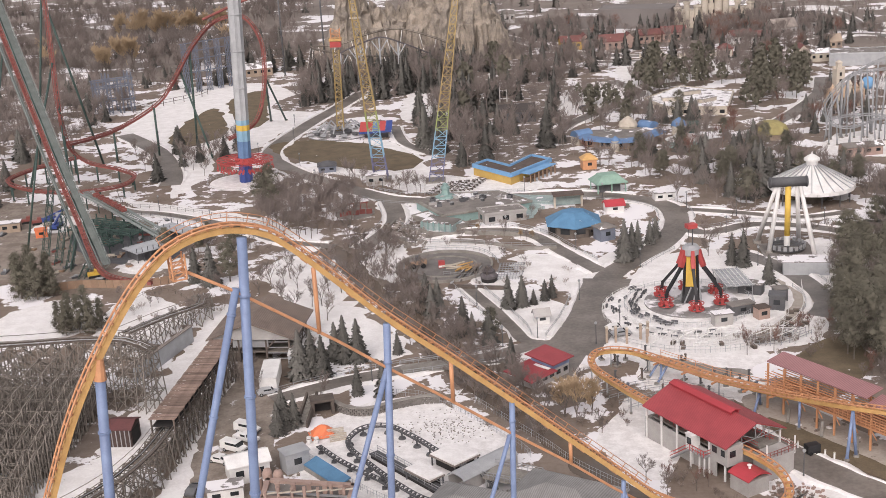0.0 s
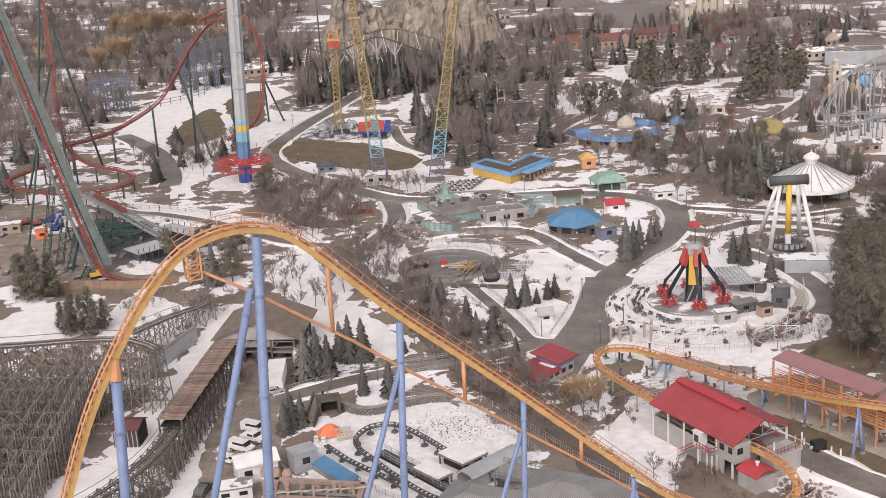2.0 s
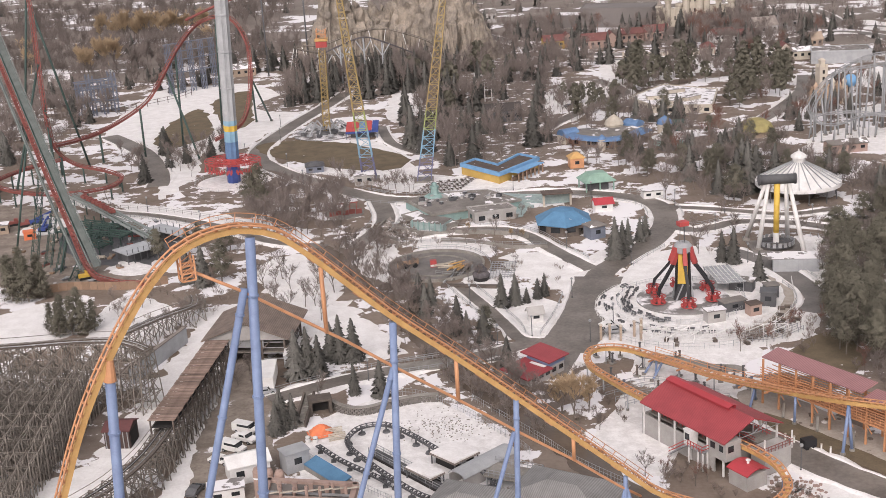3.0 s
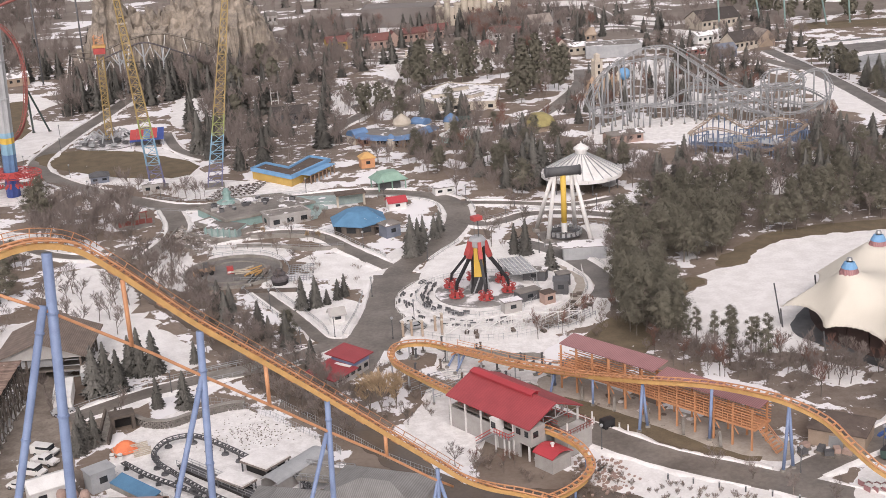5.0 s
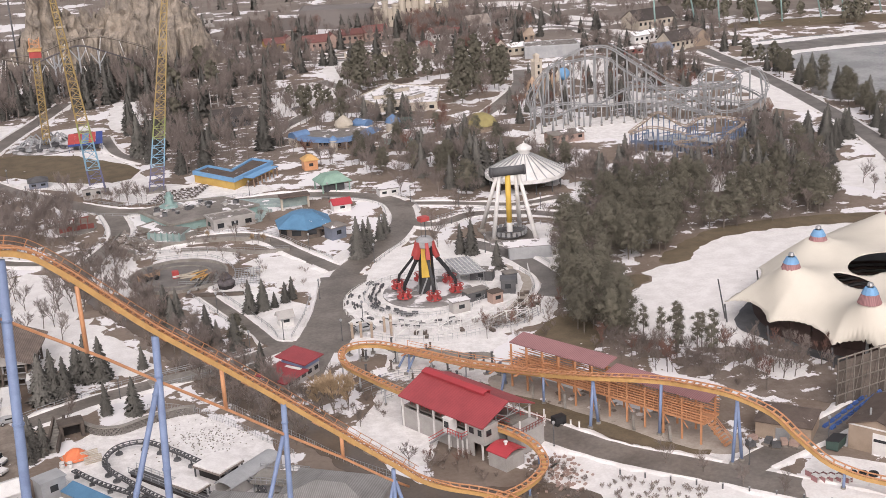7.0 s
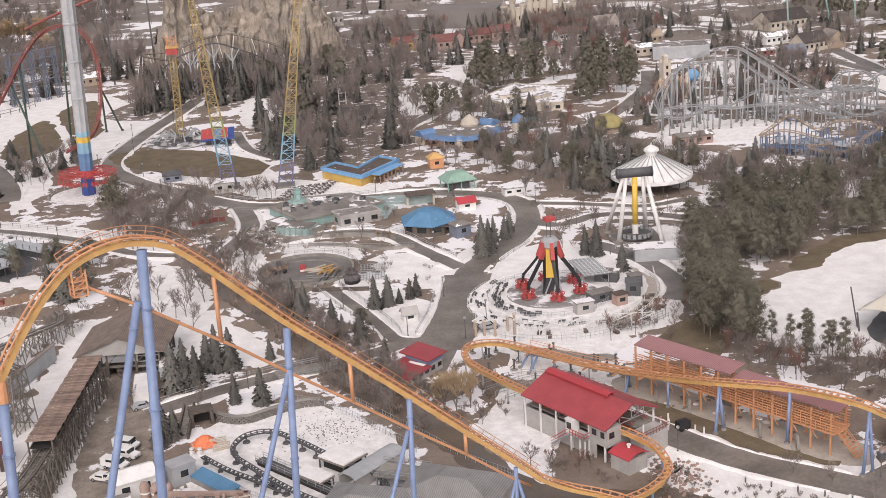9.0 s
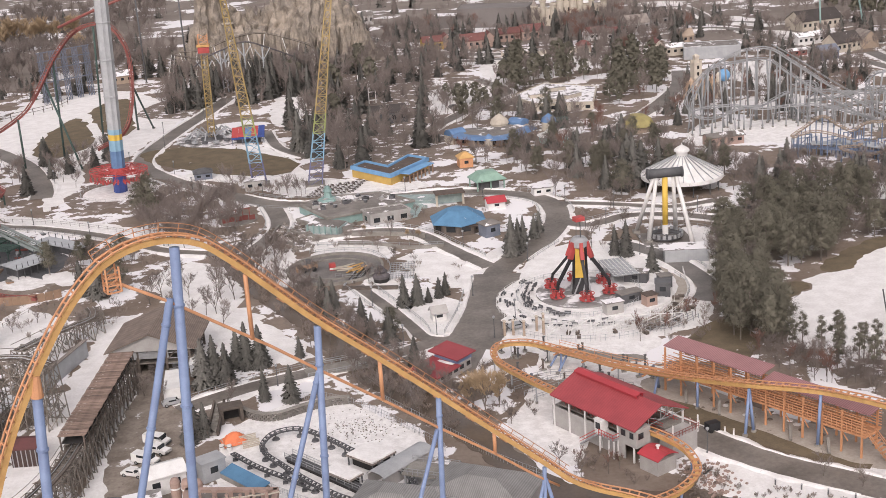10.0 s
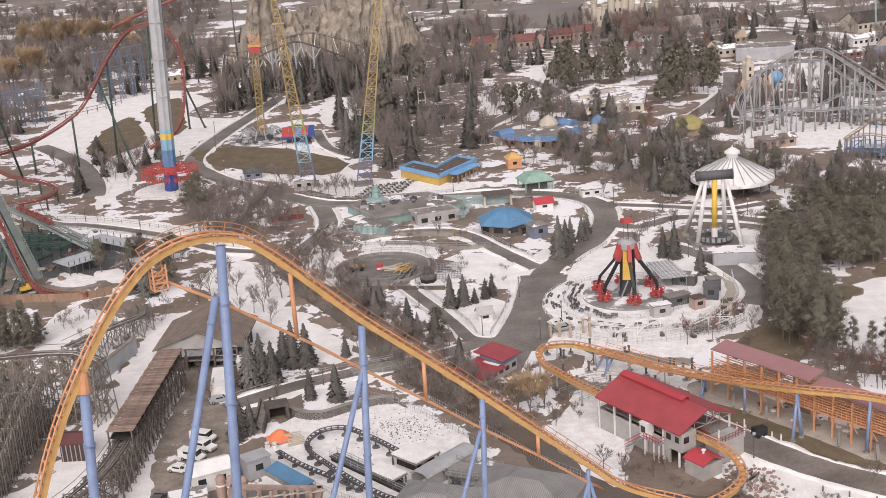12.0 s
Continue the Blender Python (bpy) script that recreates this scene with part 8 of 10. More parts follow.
# ---- silver coaster beyond the pines ----
M_COASTER_GREY = mat("dull_grey_coaster_paint", (0.33, 0.335, 0.34), (0.26, 0.265, 0.27), 0.6, rnd=0.08)
silver = thing("silver_coaster", (0, 0, 0), 0, "grey steel coaster with loops on a thicket of columns", "roller coaster")
run_high = [(137.3, 412, 6.7), (131.7, 414, 7.9), (132.3, 420, 10.8), (138.8, 428, 17), (144.7, 432, 21.6), (153.1, 434, 24.7), (156.9, 432, 26.3), (164.2, 428, 26.6), (172, 423, 21.2), (181.8, 415, 13.6), (190.5, 405, 7.9), (194.3, 396, 5.5), (203.6, 398, 5.3), (213.4, 402, 8.1), (218.3, 408, 10.7), (218.3, 416, 15.1), (213.6, 418, 14.6), (205.3, 414, 12.1), (195.2, 408, 12.2), (192.2, 410, 14.7), (200, 418, 16.5), (207.7, 420, 15.7), (211.7, 416, 12.8), (205.1, 410, 10.9), (189.2, 414, 11), (175.7, 424, 11.5), (169.8, 426, 10.5), (158.5, 420, 8.1), (148.4, 416, 8.4)]
run_low = [(140.4, 426, 21.3), (152, 428, 22.8), (163.8, 430, 22.6), (169.9, 426, 18), (178.9, 416, 11.3), (185.8, 402, 6.5), (190.6, 396, 4.4), (184.6, 404, 6.2), (177.2, 412, 8), (167.9, 416, 7.8), (157, 416, 7.7), (147.7, 420, 8.8), (140.4, 424, 8.2), (133.5, 426, 7.5), (133.2, 428, 12.4)]
run_back = [(173.7, 430, 11.1), (181.3, 432, 12.5), (182.3, 428, 10.5), (176.8, 424, 7.6), (186.9, 424, 7.6), (201, 420, 10.9), (211.4, 418, 9.3), (215.5, 406, 6.3), (206.7, 404, 5.9), (194.9, 412, 7.4), (178.9, 416, 5.6), (171.7, 420, 5)]
for run in (run_high, run_low, run_back):
    ax = steel_track(silver, run, 0.2, 0.12, M_COASTER_GREY, M_COASTER_GREY, gauge=1.3, step=2.0, closed=True, single_ties=False)
    for i, (p, d, s, u) in enumerate(ax[::2]):
        q = p + s * (0.16 * p.z if i % 4 == 1 else -0.12 * p.z if i % 4 == 3 else 0)
        column(silver, (p.x, p.y, p.z - 0.6), (q.x, q.y, 0), 0.34 if p.z > 14 else 0.24, M_COASTER_GREY, flange=False, n=6)
lift_stair = smooth_line([(165, 429, 27.6), (172.5, 424, 22.7), (182.3, 416, 15.1), (191.6, 406, 8.8)], 2.0)
for k in (-0.5, 0.5):
    part("lift_walkway", Geo().sweep(track_rings(lift_stair, circle(k, 0, 0.1, 4))[0]), M_COASTER_GREY, silver)
M_STEEL_BLUE = mat("mid_blue_steel", (0.145, 0.20, 0.31), (0.115, 0.155, 0.24), 0.6)
mouse = thing("small_blue_coaster", (0, 0, 0), 0, "small coaster with yellow track on a blue steel frame", "roller coaster")
ma = steel_track(mouse, [(149.9, 372, 7.4), (157.9, 372, 8.6), (168.1, 368, 5.8), (168.3, 362, 5.2), (160.5, 360, 5.6), (166.5, 354, 4.3), (173.7, 354, 5.4), (180.2, 362, 6.1), (191.4, 374, 6.1), (186, 380, 7.4), (178.7, 380, 7.8), (170.8, 374, 7.2), (168.4, 380, 8.2), (166.8, 388, 9.5), (159.9, 384, 7.7)], 0.14, 0.1, M_TAN, M_TAN, gauge=1.1, step=1.5, closed=True, single_ties=False)
for p, d, s, u in ma[::2]:
    column(mouse, (p.x, p.y, p.z - 0.5), (p.x, p.y, 0), 0.2, M_STEEL_BLUE, flange=False, n=6)
for x, y, w in ((156, 376, 8), (163, 370, 9), (170, 364, 9), (178, 362, 8), (185, 368, 8), (192, 378, 8), (172, 378, 8)):
    part("deck", Geo().box((x, y, 2.6), (w, 3.4, 0.25), -0.75), M_STEEL_BLUE, mouse, "blue-grey steel deck")
    for dx, dy in ((-3, -2), (-3, 2), (3, -2), (3, 2), (0, -2)):
        part("frame_post", Geo().beam((x + dx, y + dy, 0), (x + dx, y + dy, 6.2), 0.3), M_STEEL_BLUE, mouse)
    part("top_beam", Geo().beam((x - 3, y - 2, 6.0), (x + 3, y - 2, 6.0), 0.22).beam((x - 3, y + 2, 6.0), (x + 3, y + 2, 6.0), 0.22).beam((x - 3, y - 2, 3.6), (x + 3, y + 2, 6.0), 0.18), M_STEEL_BLUE, mouse)
roof_at = (172.7, 366.2)
part("station_roof", Geo().box((*roof_at, 4.0), (22, 5.6, 0.3), -0.98), M_DECK, mouse, "pale blue-grey flat station roof")
part("station_roof", Geo().box((163.6, 373.7, 3.6), (12, 4.4, 0.3), -0.45), M_DECK, mouse, "pale blue-grey flat station roof")
for k in range(5):
    for y in (-2.4, 2.4):
        a = -10 + 5 * k
        x1, y1 = roof_at[0] + a * math.cos(-0.98) - y * math.sin(-0.98), roof_at[1] + a * math.sin(-0.98) + y * math.cos(-0.98)
        part("roof_post", Geo().box((x1, y1, 2), (0.3, 0.3, 4)), M_STEEL_BLUE, mouse)
hut((213.5, 407), -0.1, (9.5, 8, 3.4), M_GREY_WALL, M_GREY_ROOF, "grey sheet-roofed barn beside the coaster", "building", "gable", 2.2)

rb = random.Random(31)
for k in range(24):
    s, w = rb.uniform(0.05, 0.95), rb.uniform(-1.5, 5)
    x, y = 62.5 + 24 * s + 0.8 * w, 207 - 31 * s + 0.55 * w
    ch = thing("thawed_clod", (x, y, 0.1), rb.uniform(0, 3), "grey clod of thawing slush and gravel on concrete", "clod", "slush clods")
    part("lump", Geo().lathe((0, 0, 0), [(rb.uniform(0.3, 0.9), 0), (rb.uniform(0.2, 0.6), 0.14), (0.03, 0.2)], 6), rb.choice((M_SNOW_DIRTY, M_MULCH, M_MUD)), ch)

# pale steel trestle before the rock mountain
pale_run = thing("pale_trestle", (0, 0, 0), 0, "pale grey steel trestle carrying a track before the rock", "trestle")
pale_line = smooth_line([(-52, 586, 13), (-46, 586, 17), (-38, 586, 20), (-28, 588, 22.5), (-18, 590, 19), (-6, 594, 13)], 2.0)
part("girder", Geo().sweep(track_rings(pale_line, circle(0, 0, 0.4, 6))[0]), M_TAUPE_CLOTH, pale_run, "dark track girder")
for x, y, z in ((-47, 586, 16.5), (-39.5, 586, 19.5), (-37.5, 587, 20), (-28.5, 588, 22), (-20, 590, 19.5)):
    part("pole", Geo().tube((x, y, 0), (x, y, z), 0.4, 8), M_DECK, pale_run)
    for side in (-1, 1):
        part("arm", Geo().tube((x, y, z - 6.5), (x + side * 3.6, y, z - 1.0), 0.28, 6), M_DECK, pale_run)

# ---- castle tower, domes and far buildings ----
ct = thing("castle_tower", (153.9, 480.6, 0), 0.2, "small tan castle with a pale square tower", "castle")
M_CASTLE = mat("cream_castle_paint", (0.60, 0.53, 0.43), (0.50, 0.43, 0.35), 0.8, rnd=0.04)
M_SALMON = mat("salmon_castle_paint", (0.52, 0.36, 0.24), (0.44, 0.30, 0.20), 0.8, rnd=0.08)
part("tower", Geo().box((0, 0, 7), (3.4, 3.4, 14)), M_CASTLE, ct)
for x, y in ((-1.3, -1.3), (1.3, -1.3), (1.3, 1.3), (-1.3, 1.3)):
    part("merlon", Geo().box((x, y, 14.5), (0.9, 0.9, 1.0)), M_CASTLE, ct)
part("lantern", Geo().box((0, 0, 15.2), (1.8, 1.8, 2.4)).hip(2.2, 2.2, 16.4, 17.4, 0.2, 0.2), M_CASTLE, ct)
part("base", Geo().box((1, -3, 3.4), (14, 6, 6.8)), M_SALMON, ct)
for k, x in enumerate((-5.6, -3.2, -0.8, 1.6, 4.0, 6.4)):
    part("turret", Geo().tube((x, -6.1, 0), (x, -6.1, 7.6 + 0.9 * (k % 2)), 0.75, 8).lathe((x, -6.1, 7.6 + 0.9 * (k % 2)), [(0.95, 0), (0.95, 0.5), (0.1, 1.9)], 8), M_CASTLE if k % 2 else M_SALMON, ct)
for z in (9.6, 12.2):
    part("window", Geo().box((0, -1.72, z), (0.9, 0.1, 1.4)), M_DARK, ct)
bl = thing("blue_sphere_sign", (164.5, 478, 0), 0, "blue ball on a post beside the castle", "ornament")
part("ball", Geo().lathe((0, 0, 8.4), [(0.1, -2.6), (1.5, -2.1), (2.4, -1), (2.6, 0), (2.4, 1), (1.5, 2.1), (0.1, 2.6)], 16), M_SKY_BLUE, bl, smooth=True)
part("post", Geo().tube((0, 0, 0), (0, 0, 6), 0.5, 8), M_SILVER, bl)
dome = thing("yellow_dome_pavilion", (115.4, 431.5, 0), 0, "pavilion with a faded yellow-brown domed roof", "pavilion")
part("roof", Geo().lathe((0, 0, 0), [(6.6, 2.2), (6.4, 2.6), (5.4, 4.4), (3, 5.8), (0.1, 6.2)], 14), mat("faded_olive_yellow", (0.34, 0.29, 0.10), (0.27, 0.22, 0.08), 0.8), dome)
part("wall", Geo().lathe((0, 0, 0), [(5.6, 0), (5.6, 2.4)], 14), M_TAN, dome)
KEEP.append((115.4, 431, 7))
bt = thing("bow_fronted_building", (62, 431, 0), 0, "low bow-fronted building with royal blue roof edges and a tan colonnade", "building")
front = smooth_line([(-13, 9, 0), (-12.5, 2, 0), (-7, -4, 0), (0, -7.5, 0), (7, -6, 0), (12, -0.5, 0), (17, 6, 0)], 2.2)
rings = []
for i, p in enumerate(front):
    d = (front[min(i + 1, len(front) - 1)] - front[max(i - 1, 0)]).normalized()
    n = Vector((-d.y, d.x, 0))
    rings.append([p - n * 1.2 + Vector((0, 0, 3.1)), p + n * 1.0 + Vector((0, 0, 3.9)), p + n * 3.6 + Vector((0, 0, 3.9)), p + n * 3.6 + Vector((0, 0, 3.1))])
    if i % 2 == 0:
        part("column", Geo().tube(p, p + Vector((0, 0, 3.1)), 0.22, 8), M_TAN, bt)
part("roof_edge", Geo().sweep(rings), M_ROYAL, bt, "curved royal blue roof edge")
part("roof", Geo().prism([(p.x * 0.93, p.y * 0.9 + 1.2) for p in front] + [(12, 13), (-8, 14)], 3.2, 3.5), M_FLAT_ROOF, bt, "dark flat roof with snow remains")
part("wall", Geo().prism([(p.x * 0.88, p.y * 0.82 + 1.8) for p in front] + [(11, 12), (-7, 13)], 0, 3.2), M_BOARD, bt, "brown recessed wall")
for k in range(10):
    p = front[1 + int(k * (len(front) - 2) / 10)]
    part("window", Geo().box((p.x * 0.885, p.y * 0.825 + 1.75, 1.7), (1.3, 1.3, 1.5), 0.5 * k), M_GLASS, bt)
for (x, y), a in (((-12, 8.5), 0.5), ((13, 17), -0.9)):
    vault = [(2.6 * math.cos(b), 2.9 + 2.2 * math.sin(b)) for b in np.linspace(0, math.pi, 9)]
    part("vault", Geo().sweep([[(u, w, z) for w, z in vault] for u in (-3.2, 0, 3.2)]), M_ROYAL, bt, "blue barrel vault", m=Matrix.Translation((x, y, 0)) @ Matrix.Rotation(a, 4, "Z"))
    part("vault_wall", Geo().box((0, 0, 1.5), (6.2, 5.0, 3.0)), M_SAND, bt, m=Matrix.Translation((x, y, 0)) @ Matrix.Rotation(a, 4, "Z"))
KEEP.append((60, 434, 15))
for x, y, r, h, m in ((67.5, 446, 3.6, 4.2, M_SAND), (60, 424.5, 1.6, 3.8, M_ROYAL), (86, 446, 3.0, 3.2, M_ROYAL)):
    dm = thing("domed_kiosk", (x, y, 0), 0, "round kiosk with a domed roof", "kiosk", "domed kiosks")
    part("wall", Geo().lathe((0, 0, 0), [(r * 0.9, 0), (r * 0.9, h)], 12), M_SAND, dm)
    part("dome", Geo().lathe((0, 0, h), [(r, 0), (r * 0.85, r * 0.4), (r * 0.4, r * 0.75), (0.1, r)], 12), m, dm)
wt = thing("white_tent", (83.7, 426.9, 0), 0, "small white fluted tent roof", "tent")
part("roof", Geo().lathe((0, 0, 0), [(6, 2.4), (3.5, 3.2), (1.0, 5.6), (0.8, 6.2), (0.1, 6.4)], 14), M_WHITE, wt)
part("wall", Geo().lathe((0, 0, 0), [(5.2, 0), (5.2, 2.5)], 14), M_TEAL, wt)
hut((89, 447.5), 0.1, (9, 4, 3.4), M_DARK_GREEN, M_DARK_GREEN, "dark green stall with lit arches", shape="flat")
walled_block("roofless_ruin", [(82, 500), (100, 523), (119, 505), (110, 474), (88, 480)], 3.0, M_SAND, M_SNOW_ROOF, "pale low building with snow on its many flat roofs")
for k, (x, y, z) in enumerate(((92, 494, 3.1), (101, 505, 3.1), (104, 488, 3.1), (97, 484, 3.1))):
    u1 = thing("roof_block", (x, y, z), 0.3 * k, "pale roof block with snow on top", "roof block", "roof blocks")
    part("wall", Geo().box((0, 0, 0.7), (8, 4.5, 1.4)), M_SAND, u1)
    part("roof", Geo().box((0, 0, 1.5), (8.4, 4.9, 0.2)), M_SNOW_ROOF, u1)
m_far_red = mat("dull_dark_red_roof", (0.20, 0.075, 0.065), (0.15, 0.062, 0.055), 0.9, snow=0.1)
M_TAUPE = mat("grey_brown_sheet_wall", (0.215, 0.19, 0.178), (0.18, 0.16, 0.15), 0.8, scale=0.05, rnd=0.05)
M_DARK_SHINGLE = mat("dark_brown_shingles", (0.085, 0.07, 0.065), (0.065, 0.055, 0.05), 0.9, rnd=0.1, snow=0.08)
for at, rz, size, wl, rf, rise, lab in (
        ((68, 664), 0.1, (11, 8, 4.5), M_OCHRE, m_far_red, 2.6, "distant ochre house with a dark red roof"), ((76, 668), 1.6, (9, 7, 4.5), M_PINKTAN, m_far_red, 3.0, "distant brick house with a steep red gable"),
        ((89, 657), 0.1, (13, 8, 4.5), M_PINKTAN, m_far_red, 3.2, "distant brick house with a long red roof"), ((98, 659), 1.6, (8, 7, 4.5), M_PINKTAN, m_far_red, 3.4, "distant brick house with a steep red gable"),
        ((111, 672), 0.0, (12, 8, 4.5), M_PINKTAN, m_far_red, 2.6, "distant brick house with a long red roof"), ((124, 672), 0.1, (13, 8, 5), M_PINKTAN, m_far_red, 3.0, "distant brick hall with a dark red roof"),
        ((155, 652), 0.3, (12, 8, 4), M_WHITE, m_far_red, 2.6, "distant white house with a dark red roof"), ((165, 646), -0.2, (11, 8, 4), M_WHITE, m_far_red, 2.4, "distant white house with a dark red roof"),
        ((181, 668), 0.2, (13, 9, 5), M_GREY_WALL, M_GREY_ROOF, 4.0, "distant grey house with a steep grey roof"), ((196, 676), 0.1, (9, 8, 6), M_GREY_WALL, M_DARK_SHINGLE, 5.0, "distant turreted grey house"),
        ((167, 579), 1.5, (9, 6, 6), M_SAND, m_far_red, 3.0, "narrow sand-coloured house with a red roof"), ((176, 583), 0.1, (10, 6, 4), M_SAND, M_SNOW_ROOF, 1.6, "low sand-coloured house with a snowy roof"),
        ((193, 616), 0.2, (6, 5, 4), M_TAN, M_TAN, 3.0, "small tan house with a steep roof by the road"), ((266, 628), 0.25, (25, 15, 5), M_SAND, M_DARK_SHINGLE, 4.6, "large cream barn with a dark brown roof"),
        ((243, 582), 0.25, (15, 7, 4), M_WHITE, M_SNOW_ROOF, 1.6, "white low house with a snowy roof"), ((249, 556), 0.35, (15, 10, 4.5), M_SAND, M_DARK_SHINGLE, 4.0, "cream house with a dark brown roof"),
        ((262, 560), 1.7, (10, 9, 4.5), M_TAN, M_GREY_ROOF, 3.6, "tan house with a grey gable roof"), ((233.6, 538), 0.2, (9, 7, 4.2), M_LATT_BLUE, M_LATT_BLUE, 2.2, "slate-blue house with a blue roof"),
        ((223, 552), 0.15, (14, 3.4, 2.6), M_DARK_RED, M_SNOW_ROOF, 0.8, "low dark red railcar shed"), ((29.5, 490), 0.02, (14, 16, 4.4), M_DARK_GREY, M_DARK_SHINGLE, 1.6, "dark brown hall in the woods"),
        ((-95, 640), 0.3, (14, 8, 4), M_TAN, M_SNOW_ROOF, 2.2, "tan building behind the snow slope"), ((-188, 640), 0.2, (10, 7, 4), M_GREY_WALL, M_SNOW_ROOF, 2.2, "grey house among bare trees"),
        ((137, 400), 0.1, (13, 5, 3), M_PINKTAN, M_FLAT_ROOF, 1.0, "brown flat-roofed stall beside the coaster"), ((30, 790), 0.1, (30, 12, 6), M_GREY_WALL, M_FLAT_ROOF, 2.2, "distant grey hall among bare woods")):
    hut(at, rz, size, wl, rf, lab, "house" if size[0] < 14 else "building", "gable", rise)
hut((139.5, 615), 0.1, (6.5, 5, 3.4), M_PINKTAN, m_far_red, "small orange-brick gatehouse with a stepped red roof", "house", "hip", 2.4)
walled_block("long_hall", [(92, 736), (131, 720), (139, 742), (98, 760)], 11, M_TAUPE, M_TAUPE, "long windowless grey-brown hall", openings=False)
walled_block("side_hall", [(78, 742), (91, 737), (95, 752), (82, 758)], 7, M_TAUPE, M_SNOW_ROOF, "low grey-brown annexe with a snowy roof", openings=False)
walled_block("grey_hall", [(176, 566), (202, 561), (205, 576), (180, 580)], 5.6, M_SILVER, M_FLAT_ROOF, "long plain pale grey hall", openings=False)
para = thing("parapet_wall", (120, 615.5, 0), -0.2, "long cream parapet wall with piers along the causeway", "wall")
part("wall", Geo().box((0, 0, 1.0), (44, 0.5, 2.0)), M_SAND, para)
for k in range(9):
    part("pier", Geo().box((-22 + 5.5 * k, 0, 1.4), (0.9, 0.9, 2.8)), M_SAND, para)
road("road", [(70, 616), (98, 612), (120, 607), (146, 604), (172, 596)], 7, "grey road below the cream parapet", z=0.15)
road("road", [(160, 640), (182, 650), (212, 658), (230, 641), (235, 581), (235, 546), (244, 529), (249, 493)], 7, "distant road bending between the houses", z=0.16)
road("road", [(204, 740), (232, 750), (231, 700), (224, 672), (240, 669), (256, 652), (300, 640)], 6, "distant road bending round a snowy lawn", z=0.16)
fc = thing("far_castle", (152, 716, 0), -0.25, "distant cream castle with turrets and a tall keep", "castle")
part("wall", Geo().box((-9, 0, 5), (16, 6, 10)).box((10, 4, 6), (26, 10, 12)), M_SAND, fc)
part("keep", Geo().box((2, 2, 11), (9, 8, 22)), M_SAND, fc)
part("roof", Geo().gable(26, 10, 12, 15, 0.4, 0.3, c=(10, 4)), M_SNOW_ROOF, fc)
for x, y, h, r in ((-17, -3, 11, 1.9), (-12, -3.4, 14, 1.6), (-6, -3.4, 12, 1.8), (-2, -2.5, 20, 2.0), (5.5, -2.5, 26, 2.2), (9.5, -2, 18, 1.8), (16, -1.5, 14, 1.6), (23, -1, 13, 1.8)):
    tw = part("turret", Geo().tube((x, y, 0), (x, y, h), r, 10), M_SAND, fc)
    part("corbel", Geo().lathe((x, y, h), [(r, -0.6), (r + 0.5, 0.2), (r + 0.5, 1.2), (r - 0.2, 1.2)], 10), M_SAND, tw)
    if x in (-17, -2, 9.5, 23):
        part("spire", Geo().lathe((x, y, h + 1.2), [(r, 0), (0.1, 3.6)], 10), M_GREY_ROOF, tw)
for x, z in ((-14.5, 5), (-11, 5), (-8, 5), (-4, 6), (0, 9), (3, 9), (0, 15), (3, 15), (12, 6), (15, 6), (19, 6)):
    part("window", Geo().box((x, -3.05 if x < -2 else -2.05 if x < 5 else -1.05, z), (1.0, 0.12, 2.2)), M_DARK, fc)
for k in range(8):
    part("merlon", Geo().box((-16 + 2 * k, -2.8, 10.5), (1.0, 0.6, 1.0)), M_SAND, fc)
teal_c = thing("far_teal_coaster", (330, 600, 0), 0, "distant teal coaster supports beyond the pond", "roller coaster")
for k in range(9):
    column(teal_c, (-70 + 18 * k, 10, 34), (-72 + 18 * k + 5 * (k % 2), 0, 0), 0.45, M_TEAL, flange=False, n=8)
steel_track(teal_c, [(-90, 10, 30), (-40, 12, 36), (20, 12, 30), (90, 14, 38)], 0.7, 0.3, M_TEAL, M_TEAL, gauge=2, step=5, single_ties=False)
for x, y, h, arm in ((20.5, 528.7, 12.4, 2.4), (26, 527, 8.2, 0)):
    cr = thing("white_gate_mast", (x, y, 0), 0.1, "tall white metal frame standing on the lawn", "frame")
    if arm:
        part("pole", Geo().box((0, 0, h / 2), (0.34, 0.34, h)), M_WHITE, cr)
        part("crossbar", Geo().box((0, 0, h * 0.7), (2.6, 0.34, 0.34)).box((0.9, 0, h * 0.5), (1.4, 0.3, 0.3)), M_WHITE, cr)
    else:
        for k in (-1.5, 1.5):
            part("pole", Geo().box((k, 0, h / 2), (0.4, 0.4, h)), M_WHITE, cr)
        for z in (1.5, 5, h):
            part("crossbar", Geo().box((0, 0, z), (3.4, 0.4, 0.4)), M_WHITE, cr)

# ---- rock mountain ----
n1, n2 = 260, 130
rock = Geo()
SKYLINE = ((-72, 0), (-66, 7), (-58, 17), (-53, 25), (-48, 40), (-42, 38), (-38, 24), (-34, 20), (-28, 22), (-20, 20), (-15, 22), (-11, 33), (-5, 36), (3, 41), (11, 38), (19, 33), (25, 27), (31, 17), (36, 7), (41, 0))
SPIRES = [(-50, 652, 46, 6), (-44, 657, 48, 6), (-34, 668, 42, 6), (-26, 672, 37, 5), (-17, 668, 44, 6), (-6, 656, 45, 6), (2, 655, 48, 7), (10, 657, 46, 7), (18, 655, 39, 6), (25, 653, 30, 5)]


def crag(x, f):
    """Sharp upright ribs: near 0 in the clefts, 1 on the ribs."""
    return 1 - abs(noise.noise((x * f, 0.37, 5.0)))


